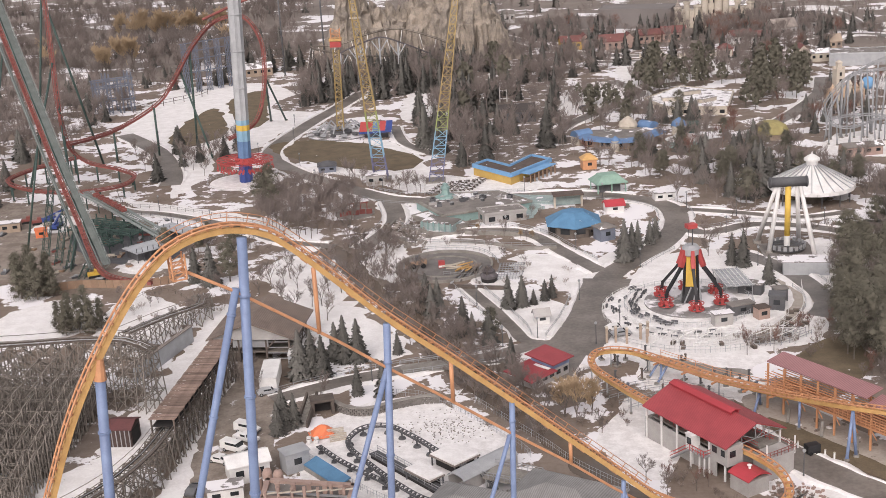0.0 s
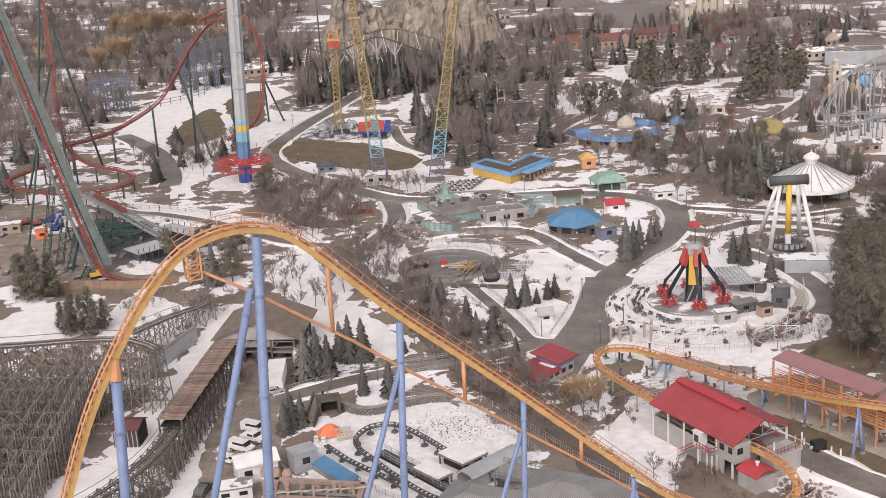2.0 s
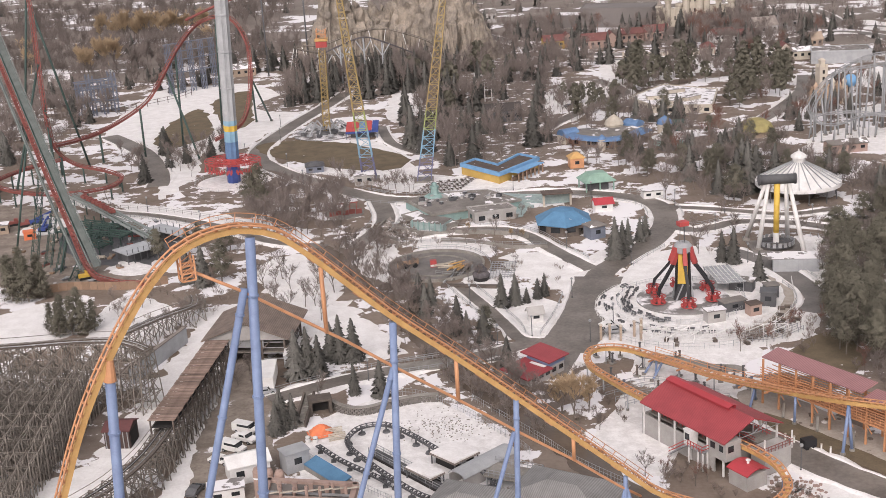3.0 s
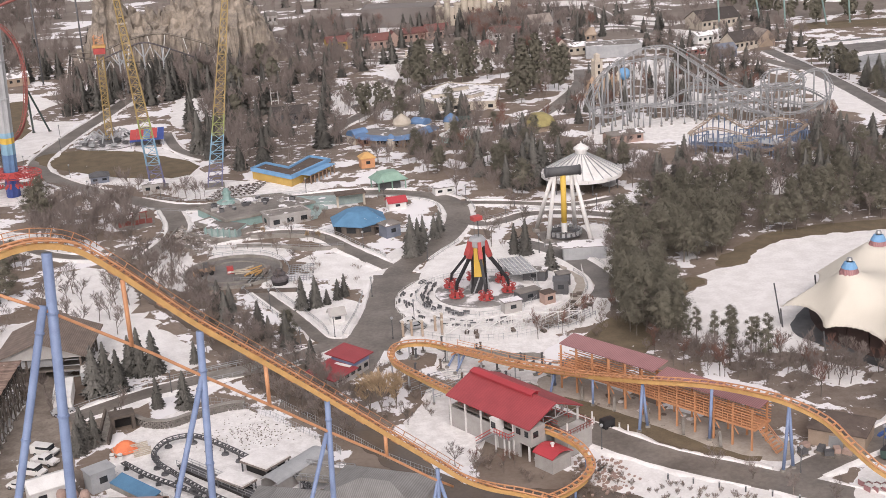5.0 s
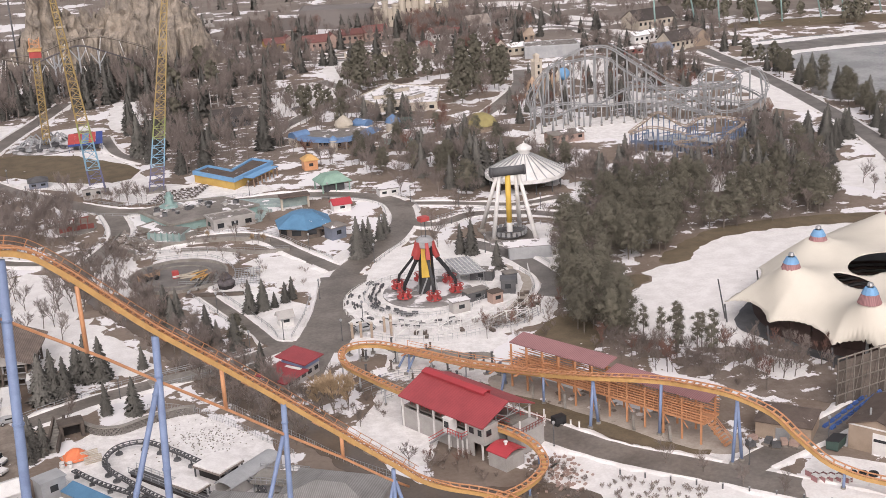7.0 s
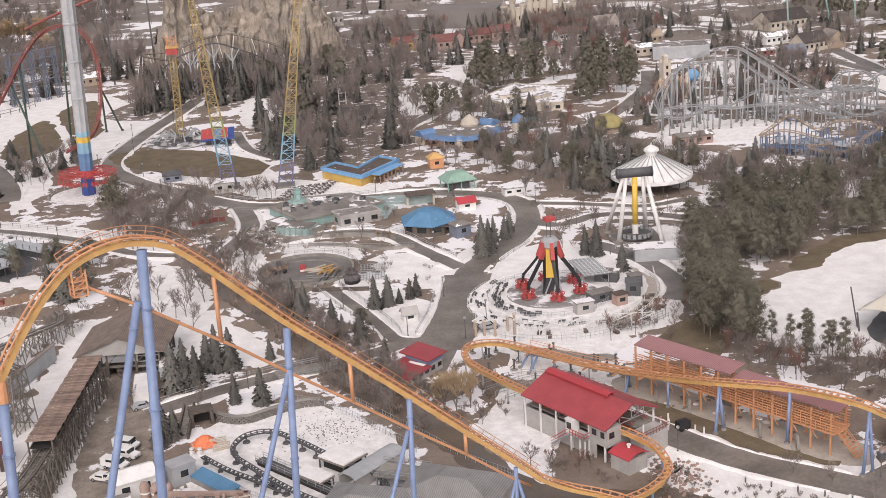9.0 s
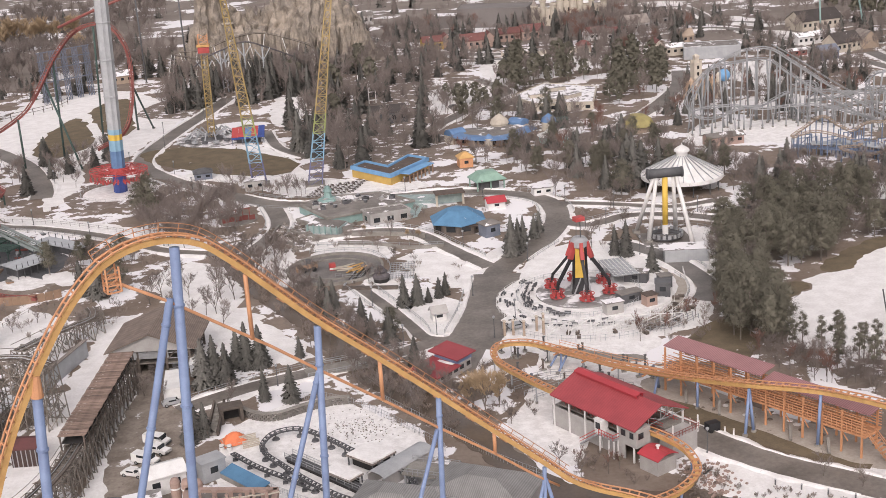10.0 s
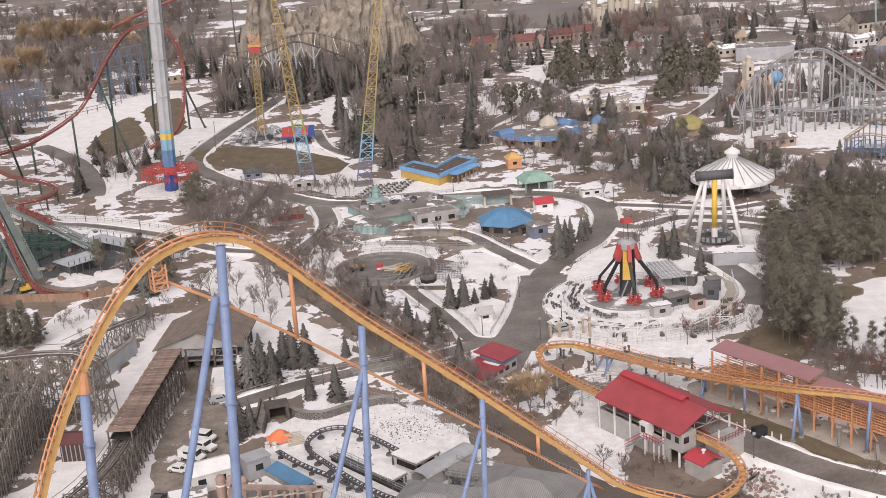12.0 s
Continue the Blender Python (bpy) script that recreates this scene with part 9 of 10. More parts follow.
for i in range(n1):
    for j in range(n2):
        x, y = -78 + 124 * i / (n1 - 1), 632 + 62 * j / (n2 - 1)
        wx = x + 2.4 * noise.noise((x * 0.15, y * 0.15, 1.0))
        wy = y + 1.6 * noise.noise((x * 0.2, y * 0.2, 4.0))
        tall = np.interp(wx, [a for a, b in SKYLINE], [b for a, b in SKYLINE])
        rib = crag(wx, 0.16) * 0.6 + crag(wx + 0.2 * y, 0.41) * 0.4
        foot = 647 - 7.5 * rib + 2.0 * noise.noise((x * 0.5, y * 0.1, 6.0))
        steep = max(0.0, min(1.0, (wy - foot) / 2.4))
        upper = max(0.0, min(1.0, (wy - foot - 6.5 - 4 * rib) / 3.0))
        back = max(0.0, min(1.0, (690 - wy) / 10))
        low = min(tall, 19 + 5 * noise.noise((x * 0.09, 2.0, 8.0)))
        wall = (low * steep + max(0.0, tall - low) * upper) * back
        top = max(h * max(0.0, 1 - math.hypot(wx - sx, (wy - sy) * 0.8) / (r * 1.5)) ** 0.6 for sx, sy, h, r in SPIRES)
        cleft = max(0.0, 0.16 - abs(noise.noise((x * 0.23, y * 0.05, 9.0)))) / 0.16
        h = max(wall, min(top, tall * 1.35)) - 3.2 * cleft * min(1.0, wall / 8)
        if max(wall, top) > 0.4:
            h += 1.5 * noise.fractal((x * 0.32, y * 0.32, 2.0), 0.8, 2.1, 5)
        else:
            h = -0.6
        rock.v.append((x + 1.6 * noise.noise((x * 0.25, y * 0.2, h * 0.22)), y + 2.4 * noise.noise((x * 0.3, h * 0.28, 7)), h))
rock.f = [(i * n2 + j, (i + 1) * n2 + j, (i + 1) * n2 + j + 1, i * n2 + j + 1) for i in range(n1 - 1) for j in range(n2 - 1)]
tagged(part("rock_mountain", rock, M_ROCK), "artificial mountain of tan fissured rock", "mountain")
KEEP += [(-17, 672, 40), (-40, 668, 30), (6, 672, 30)]
pale = thing("pale_coaster", (0, 0, 0), 0, "pale steel track curving in front of the rock mountain", "roller coaster")
pa = steel_track(pale, [(-66, 632, 14), (-50, 622, 16), (-36, 624, 20), (-22, 630, 21), (-8, 632, 17), (4, 628, 12), (0, 618, 9), (-20, 612, 10), (-45, 612, 12)], 0.16, 0.12, M_TIMBER_DK, M_TIMBER, gauge=1.1, step=2.6, closed=True, single_ties=False)
for i, (p, d, s, u) in enumerate(pa[::3]):
    column(pale, (p.x, p.y, p.z - 0.6), (p.x + (4 if i % 2 else -4) * d.x, p.y + (4 if i % 2 else -4) * d.y, 0), 0.18, M_WHITE, flange=False, n=6)
part("red_track", Geo().sweep(track_rings(smooth_line([(-120, 640, 30), (-100, 630, 38), (-80, 632, 44), (-60, 640, 46), (-40, 650, 42), (-28, 655, 40)], 3), circle(0, 0, 0.7, 8))[0]), M_DARK_RED, pale, "dull red track before the rock")
for x, y, z in ((-100, 630, 37), (-80, 632, 43), (-60, 640, 45)):
    column(pale, (x, y, z), (x, y, 0), 0.4, M_DARK_GREY, flange=False, n=6)


# ---- lamp posts ----
def lamp_post(x, y):
    lp = thing("street_lamp", (x, y, 0), 0, "slim dark lamp post with a round lantern head", "lamp", "street lamps")
    part("pole", LAMP_POLE, None, lp)
    part("lantern", LAMP_HEAD, None, lp)


LAMP_POLE = Geo().tube((0, 0, 0), (0, 0, 4.6), 0.09, 6).tube((0, 0, 0), (0, 0, 0.6), 0.16, 6).mesh("pole")
LAMP_POLE.materials.append(M_DARK_GREY)
LAMP_HEAD = Geo().lathe((0, 0, 4.6), [(0.12, 0), (0.32, 0.25), (0.3, 0.5), (0.1, 0.65)], 8).mesh("lantern")
LAMP_HEAD.materials.append(M_STEEL)
for line, w in list(ROADS)[:12]:
    for i in range(2, len(line) - 1, 3):
        (ax, ay), (bx, by) = line[i - 1], line[i]
        ln = math.hypot(bx - ax, by - ay) + 1e-6
        side = 1 if i % 2 else -1
        lamp_post(bx - side * (by - ay) / ln * (w / 2 + 0.8), by + side * (bx - ax) / ln * (w / 2 + 0.8))


# ---- trees ----
def bare_tree(seed, h, spread=0.5, twigs=1.0, droop=0.0, stems=1, base=0.36, forks=(4, 4, 5, 7)):
    """Trunk and limbs as one shape, the fine twigs as another."""
    r = random.Random(seed)
    wood, fine = Geo(), Geo()

    def grow(p, d, length, rad, level):
        q = p + d * length
        if level >= 4:
            w = d.cross(Vector((r.uniform(-1, 1), r.uniform(-1, 1), r.uniform(-1, 1)))).normalized() * (0.05 if droop else 0.02)
            fine.add([p - w, p + w, q], [(0, 1, 2)])
            return
        (wood if level < 3 else fine).tube(p, q, rad, 5 if level < 2 else 3, rad * 0.62, caps=False)
        kids = int(forks[level] * (twigs if level == 3 else 1))
        for k in range(kids):
            t = r.uniform(0.3, 1.0) if k else 1.0
            a = r.uniform(0, 2 * math.pi)
            side = Vector((math.cos(a), math.sin(a), r.uniform(-0.1, 0.5))).normalized()
            nd = (d * r.uniform(0.6, 1.0) + side * spread * r.uniform(0.7, 1.5) + Vector((0, 0, (0.3 if droop else 0.36) - droop * level * 0.34))).normalized()
            grow(p.lerp(q, t), nd, length * r.uniform(0.54, 0.8), max(rad * 0.5, 0.014), level + 1)

    for s in range(stems):
        lean = Vector((r.uniform(-0.1, 0.1) * stems, r.uniform(-0.1, 0.1) * stems, 1)).normalized()
        grow(Vector((0, 0, -0.1)), lean, h * base, h * (0.016 if droop else 0.0125) / stems ** 0.5, 0)
    return wood, fine


def spruce(seed, h, width=0.25, layers=26):
    """A pointed conifer of drooping, ragged boughs."""
    r = random.Random(seed)
    trunk = Geo().tube((0, 0, -0.1), (0, 0, h * 0.97), h * 0.016, 6, 0.02, caps=False)
    crown = Geo()
    for i in range(9):
        z0, z1 = h * (0.04 + 0.1 * i), h * (0.17 + 0.1 * i)
        w0 = h * width * 0.62 * (1 - i / 9.5) ** 0.8
        for k in range(9):
            a = 2 * math.pi * (k + r.random()) / 9
            c, s = math.cos(a), math.sin(a)
            crown.leaf([(c * w0 - s * w0 * 0.5, s * w0 + c * w0 * 0.5, z0), (c * w0 + s * w0 * 0.5, s * w0 - c * w0 * 0.5, z0 + 0.02 * h), (c * w0 * 0.5, s * w0 * 0.5, z1)], [(0, 1, 2)], Vector((c * 0.8, s * 0.8, 0.6)).normalized())
    for i in range(layers):
        f = (i + 0.3) / layers
        z = h * (0.05 + 0.94 * f)
        reach = h * width * (1 - f) ** 0.82 * (1.0 + 0.12 * math.sin(i * 2.1 + seed)) + 0.1
        n = max(7, int(21 * (1 - f) + 6))
        for k in range(n):
            a = 2 * math.pi * (k + r.random()) / n
            ln = reach * r.uniform(0.6, 1.15)
            c, s = math.cos(a), math.sin(a)
            drop = ln * r.uniform(0.2, 0.75)
            w = ln * 0.15 + 0.07
            for m in range(4):
                t0, t1 = m * 0.24, min(1.05, m * 0.24 + 0.36)
                ww = w * (1.15 - 0.2 * m) * r.uniform(0.7, 1.3)
                z0, z1 = z - drop * t0 ** 1.3 + r.uniform(-0.02, 0.02) * h, z - drop * t1 ** 1.3
                p0 = (c * ln * t0, s * ln * t0, z0)
                p1 = (c * ln * t1 * 0.82 - s * ww, s * ln * t1 * 0.82 + c * ww, z1 - 0.03 * h * r.random())
                p2 = (c * ln * t1 * 1.05, s * ln * t1 * 1.05, z1)
                p3 = (c * ln * t1 * 0.82 + s * ww, s * ln * t1 * 0.82 - c * ww, z1 - 0.03 * h * r.random())
                crown.leaf([p0, p1, p2, p3], [(0, 1, 2), (0, 2, 3)], Vector((c * 0.75 + r.uniform(-0.35, 0.35), s * 0.75 + r.uniform(-0.35, 0.35), 0.8 - 0.15 * m + r.uniform(-0.3, 0.3))).normalized())
    return trunk, crown


def pine(seed, h, broad=0.34, clumps=30, low=0.3, cone=0.5, fat=1.0):
    """A pine of many small uneven clumps of needles; cone 0 is round-headed, 1 is pointed."""
    r = random.Random(seed)
    trunk = Geo().tube((0, 0, -0.1), (0, 0, h * 0.93), h * 0.017, 6, h * 0.005, caps=False)
    crown = Geo()
    mid = low + 0.38 * (1 - low)
    for k in range(clumps):
        f = low + (0.97 - low) * (k + r.random()) / clumps
        u = (f - low) / (1 - low)
        wide = (1 - cone) * math.sin(math.pi * (0.16 + 0.8 * u)) + cone * (1.05 - u) ** 0.8
        reach = h * broad * wide * r.uniform(0.3, 1.0)
        a = k * 2.4 + r.uniform(-0.6, 0.6)
        cx, cy, cz = reach * math.cos(a), reach * math.sin(a), h * f
        trunk.tube((0, 0, cz - h * 0.06), (cx, cy, cz), h * 0.005, 3, h * 0.002, caps=False)
        rad = h * r.uniform(0.075, 0.125) * fat * (1.15 - 0.45 * u)
        for j in range(220):
            heart = j % 5 == 0
            th, ph = r.uniform(0, 2 * math.pi), math.acos(r.uniform(-0.9, 1))
            d = rad * (r.uniform(0.1, 0.6) if heart else r.uniform(0.4, 1.3))
            c = Vector((cx + d * math.sin(ph) * math.cos(th) * 1.15, cy + d * math.sin(ph) * math.sin(th) * 1.15, cz + d * math.cos(ph) * 0.95))
            swell = Vector((c.x - cx, c.y - cy, (c.z - cz) * 1.2)).normalized()
            bulk = Vector((c.x, c.y, (c.z - h * mid) * 0.8)).normalized()
            n = (swell * 0.5 + bulk * 0.6 + Vector((r.uniform(-0.8, 0.8), r.uniform(-0.8, 0.8), r.uniform(-0.3, 0.8)))).normalized()
            t = n.orthogonal().normalized() * h * r.uniform(0.005, 0.011) * (2.4 if heart else 1)
            t.rotate(Matrix.Rotation(r.uniform(0, 6.28), 3, n))
            b = n.cross(t)
            crown.leaf([c + t * 1.5, c - t * 0.5 + b * 0.7, c - t * 0.5 - b * 0.7], [(0, 1, 2)], (swell * 0.3 + bulk * 0.7 + n * 0.5 + Vector((0, 0, 0.3))).normalized())
    return trunk, crown


def kind(shapes, m1, m2):
    a, b = shapes[0].mesh("trunk"), shapes[1].mesh("crown")
    a.materials.append(m1)
    b.materials.append(m2)
    return a, b


BARE = [kind(bare_tree(k, 9.0, 0.62 + 0.1 * (k % 3), 1.9, base=0.33), M_BARK, M_TWIG) for k in range(6)]
BUSH = [kind(bare_tree(20 + k, 5.0, 0.42, 1.0, stems=6, base=0.26, forks=(3, 3, 4, 8)), M_BARK, M_BRUSH) for k in range(4)]
WILLOW = [kind(bare_tree(40 + k, 14.0, 0.5, 3.4, droop=0.1, stems=2, base=0.3), M_BARK, M_WILLOW) for k in range(3)]
RUSTY = [kind(bare_tree(60 + k, 9.0, 0.48, 1.7), M_BARK, M_RUST) for k in range(2)]
SPRUCE = [kind(spruce(k, 10.0, 0.22 + 0.025 * (k % 3)), M_BARK, M_SPRUCE) for k in range(5)]
YOUNG = [kind(pine(180 + k, 10.0, 0.17, 13, 0.42, 0.25, 0.62), M_BARK, M_PINE) for k in range(4)]
CONIC = [kind(pine(280 + k, 12.0, 0.22, 34, 0.08, 1.0, 0.85), M_BARK, M_PINE) for k in range(3)]
PINE = [kind(pine(80 + k, 12.0, 0.27 + 0.03 * (k % 3), 34, 0.3 - 0.05 * (k % 2), 0.3 + 0.1 * (k % 3)), M_BARK, M_PINE) for k in range(5)]
TREES = {"bare_tree": (BARE, 9.0, "leafless grey-brown deciduous tree", 0.6), "shrub": (BUSH, 5.0, "leafless brown many-stemmed shrub", 0.4), "willow_tree": (WILLOW, 14.0, "bare willow with golden-brown twigs", 1.0),
         "rust_tree": (RUSTY, 9.0, "small tree with rusty red-brown twigs", 0.6), "spruce_tree": (SPRUCE, 10.0, "dark green pointed spruce", 1.0), "young_pine": (YOUNG, 10.0, "slim young pine with a bare lower trunk", 0.6), "dense_pine": (CONIC, 12.0, "dense dark pine with boughs down to the ground", 1.2), "pine_tree": (PINE, 12.0, "dark olive round-headed pine", 1.2)}
tr = random.Random(11)


def plant_tree(name, x, y, h):
    stock, full, label, _ = TREES[name]
    a, b = stock[tr.randrange(len(stock))]
    ob = tagged(new(name), label, "shrub" if name == "shrub" else "tree", name.replace("_", " ") + "s")
    k = h / full
    wide = k * tr.uniform(0.88, 1.15)
    ob.matrix_basis = Matrix.Translation((x, y, 0)) @ Matrix.Rotation(tr.uniform(0, 6.28), 4, "Z") @ Matrix.Diagonal((wide, wide, k, 1))
    part("trunk", a, None, ob)
    part("crown", b, None, ob)


STOOD, MASS = [], {}


def wood(poly, count, mix, heights, room=2.0):
    """Trees strewn over an area, clear of roads and buildings and of one another."""
    xs, ys = [p[0] for p in poly], [p[1] for p in poly]
    made = tries = 0
    while made < count and tries < count * 25:
        tries += 1
        x, y = tr.uniform(min(xs), max(xs)), tr.uniform(min(ys), max(ys))
        if not inside(x, y, poly) or blocked(x, y, 0.8) or any((x - a) ** 2 + (y - b) ** 2 < room * room for a, b in STOOD[-260:]):
            continue
        names, weights = zip(*mix)
        name = tr.choices(names, weights)[0]
        lo, hi = heights
        h = tr.uniform(lo, hi) * (0.5 if name == "shrub" else 1.25 if name == "willow_tree" else 1)
        if (y > 345 and name in ("bare_tree", "rust_tree")) or y > 470 or (name == "shrub" and y > 236):
            MASS.setdefault(name, []).append((x, y, h))
        else:
            plant_tree(name, x, y, h)
        STOOD.append((x, y))
        made += 1


# single trees that stand out
for x, y, h in ((-55, 305, 11), (10.3, 252.5, 8.4), (-53.3, 372.9, 15), (-56, 375, 12),):
    plant_tree("pine_tree", x, y, h)
    STOOD.append((x, y))
for x, y, h in ((-105, 301.9, 14), (-101, 303, 11.5), (-107.5, 300.5, 12.5), (-103, 299, 12.5), (-99.5, 300.5, 10), (-109.5, 304, 11), (-90, 274, 8), (-87.6, 271.5, 9), (-85, 273, 10), (-82, 272, 9), (-88, 276, 9.5), (-84, 276, 11), (-80.4, 275, 8)):
    plant_tree("dense_pine", x, y, h)
    STOOD.append((x, y))
for x, y, h in ((93.7, 219, 9.5), (95.6, 216, 11), (97, 218, 10.5), (98.4, 212, 10), (99.5, 208, 9), (91.5, 223, 9), (94, 212, 9), (103, 214, 9.5), (89, 222, 8), (101.4, 216.2, 8.4),):
    plant_tree("young_pine", x, y, h)
    STOOD.append((x, y))
for x, y, h in ((-59.4, 302.8, 11.5), (-64, 306, 10), (-4.0, 275, 9.5), (-1.4, 275.7, 8.2), (-2.7, 270, 8.5), (4.3, 258.5, 9.2), (6.3, 257, 6), (9.8, 251.2, 9), (14, 239.3, 6.6), (15, 272.6, 8.8), (18.3, 274.3, 8), (23.8, 277.3, 5.4), (25.6, 279, 6), (21, 275, 4), (13.7, 237.9, 6.6), (46.1, 303.3, 11.6), (48.5, 306.5, 9.5), (51, 313, 8), (54.6, 316, 7), (56.9, 321, 6.4), (74, 293.6, 10), (71.6, 295.6, 8.4), (76.9, 280.2, 7.6), (-29.6, 239, 11.1), (-27.3, 240, 11.2), (-24.9, 238.6, 9.7), (-21, 246.5, 10.9), (-18.2, 246.3, 10), (-23, 247.5, 9), (-9.9, 249.2, 5.2),):
    plant_tree("spruce_tree", x, y, h)
    STOOD.append((x, y))
for x, y, h in ((-30.3, 215.2, 8.6), (-28.2, 215.7, 7.2), (-31, 212.6, 7), (-17.2, 228.8, 7.2), (-11.9, 226.7, 8.2), (0.3, 459, 14.5),):
    plant_tree("spruce_tree", x, y, h)
    STOOD.append((x, y))
for x, y, h in ((24.3, 210.7, 14), (22.4, 213.5, 11.5), (27.4, 213.5, 10), (-177.7, 655.5, 24), (-168.4, 679.7, 27), (-174.5, 676, 27), (-183, 668, 25), (-174, 784, 30), (-166, 788, 30), (-158, 790, 28), (-180, 792, 28), (-205, 800, 28), (-196, 796, 26), (-150, 796, 26), (-188, 790, 30), (-140, 800, 26),):
    plant_tree("willow_tree", x, y, h)
    STOOD.append((x, y))
for x, y, h in ((74.5, 173.4, 6.5), (82.6, 161.5, 6.5), (87.4, 157.0, 6.8), (79, 168.6, 6), (1.5, 229, 8), (-31.6, 282, 9), (-27, 272, 9), (52.5, 172.4, 4), (184, 306, 9), (194, 300, 9), (204, 304, 10), (36, 182, 6), (33.4, 187.5, 7),):
    plant_tree("bare_tree", x, y, h)
    STOOD.append((x, y))
for x, y, h in ((131, 480, 9), (210.3, 389.8, 10), (36.6, 186.5, 5),):
    plant_tree("rust_tree", x, y, h)
    STOOD.append((x, y))
for x, y, h in ((90, 355.6, 15), (93.9, 358, 16), (97, 360.5, 14), (94.6, 367.7, 15), (104, 365.5, 13), (110.5, 361, 12), (66.4, 413.8, 8), (70.5, 409, 9), (73.5, 406, 7)):
    plant_tree("spruce_tree", x, y, h)
    STOOD.append((x, y))
for x, y, h in [(9.7, 336.3, 3.6), (21.2, 327.5, 3.6), (24.1, 326.3, 3.6)]:
    plant_tree("willow_tree", x, y, h)
    STOOD.append((x, y))
# woods
KEEP += [(-10, 526, 13), (-11, 548, 9), (-11, 505, 8), (26, 486, 17), (62, 424, 13), (80, 436, 10), (29.5, 488, 11)]
wood([(106, 271), (119, 274), (131, 287), (130, 302), (112, 300)], 26, (("pine_tree", 5), ("bare_tree", 1)), (9, 12.5), 2.8)
wood([(85, 256), (81, 232), (90, 222), (93, 246), (108, 284), (104, 300), (94, 284)], 46, (("pine_tree", 5), ("bare_tree", 1.5)), (9, 14), 2.8)
wood([(113, 287), (143, 287), (174, 289), (188, 308), (150, 326), (113, 322)], 70, (("pine_tree", 5), ("bare_tree", 1.6)), (8.5, 12.5), 3.7)
wood([(86, 214), (92, 222), (100, 212), (112, 214), (124, 202), (114, 190), (100, 194)], 30, (("bare_tree", 5), ("shrub", 1.4), ("rust_tree", 1)), (6, 9.5), 2.2)
wood([(-9, 440), (9, 412), (43, 428), (55, 560), (21, 612), (-15, 625)], 150, (("spruce_tree", 3.4), ("bare_tree", 7), ("pine_tree", 1)), (10, 17), 2.6)
wood([(-62, 532), (-45, 545), (-11, 545), (33, 616), (-67, 640)], 140, (("spruce_tree", 4.5), ("bare_tree", 6)), (10, 17), 2.6)
wood([(50, 384), (92, 370), (114, 425), (98, 470), (62, 470), (44, 420)], 80, (("bare_tree", 6), ("spruce_tree", 1), ("pine_tree", 0.8), ("rust_tree", 0.5)), (8, 13), 2.2)
wood([(66, 340), (100, 330), (124, 330), (134, 380), (104, 420), (70, 375)], 64, (("bare_tree", 5), ("spruce_tree", 0.8), ("pine_tree", 0.8)), (8, 12), 2.6)
wood([(79, 514), (113, 540), (150, 514), (171, 581), (101, 612)], 56, (("pine_tree", 4), ("bare_tree", 4)), (9, 14), 3.2)
wood([(118, 330), (190, 320), (204, 336), (202, 346), (160, 344), (128, 366)], 100, (("spruce_tree", 1.6), ("bare_tree", 6), ("pine_tree", 0.8)), (8, 12), 2.2)
wood([(148, 352), (186, 344), (204, 362), (206, 384), (196, 392), (188, 356), (160, 352)], 46, (("spruce_tree", 2), ("bare_tree", 5)), (7, 11), 2.2)
wood([(196, 470), (230, 478), (236, 510), (210, 520), (190, 500)], 36, (("spruce_tree", 2), ("bare_tree", 5)), (8, 12), 3.0)
wood([(140, 590), (178, 592), (176, 712), (150, 720), (136, 640)], 90, (("rust_tree", 2), ("bare_tree", 5)), (9, 14), 3.0)
wood([(22, 640), (60, 560), (84, 600), (70, 730), (34, 740)], 80, (("bare_tree", 6), ("spruce_tree", 1.4)), (9, 14), 3.4)
wood([(200, 350), (232, 350), (240, 372), (214, 376)], 12, (("spruce_tree", 4),), (8, 11), 3.4)
wood([(114, 440), (134, 455), (150, 500), (190, 520), (230, 500), (210, 455), (150, 428)], 100, (("bare_tree", 5), ("spruce_tree", 1.2), ("rust_tree", 1)), (7, 12), 2.6)
wood([(-30, 338), (-13, 330), (-2, 272), (12, 240), (22, 206), (15, 200), (-6, 250), (-18, 285)], 150, (("shrub", 4), ("bare_tree", 4)), (6.5, 11), 1.0)
wood([(22, 214), (28, 240), (34, 222), (34, 204), (26, 204)], 14, (("shrub", 5), ("bare_tree", 1)), (4, 7), 1.2)
wood([(-52, 344), (-58, 390), (-29, 384), (-24, 346), (-36, 332)], 80, (("bare_tree", 5), ("shrub", 2)), (8, 12), 1.8)
wood([(-48, 300), (-30, 312), (-20, 285), (-36, 268), (-46, 285)], 13, (("bare_tree", 4),), (8, 12), 3.0)
wood([(-58, 310), (-44, 330), (-70, 345), (-78, 325)], 28, (("bare_tree", 3), ("shrub", 3), ("pine_tree", 1)), (6, 10), 2.0)
wood([(-72, 262), (-48, 284), (-60, 306), (-84, 296)], 22, (("shrub", 4), ("bare_tree", 3)), (5, 8), 2.0)
wood([(-44, 240), (-28, 256), (-24, 226), (-34, 226)], 6, (("bare_tree", 3),), (5, 8), 2.0)
wood([(-100, 415), (-70, 430), (-74, 470), (-120, 470)], 34, (("bare_tree", 5), ("spruce_tree", 0.6)), (7, 11), 2.6)
wood([(-56, 395), (-30, 408), (-10, 392), (14, 378), (-20, 384)], 30, (("bare_tree", 4), ("shrub", 3)), (6, 9), 2.2)
wood([(-10, 300), (10, 320), (34, 300), (30, 285), (8, 285)], 16, (("shrub", 4), ("bare_tree", 2)), (4, 7), 2.2)
wood([(-12, 320), (10, 324), (40, 318), (46, 345), (20, 352), (-16, 345)], 26, (("shrub", 4), ("bare_tree", 3)), (4, 7), 2.2)
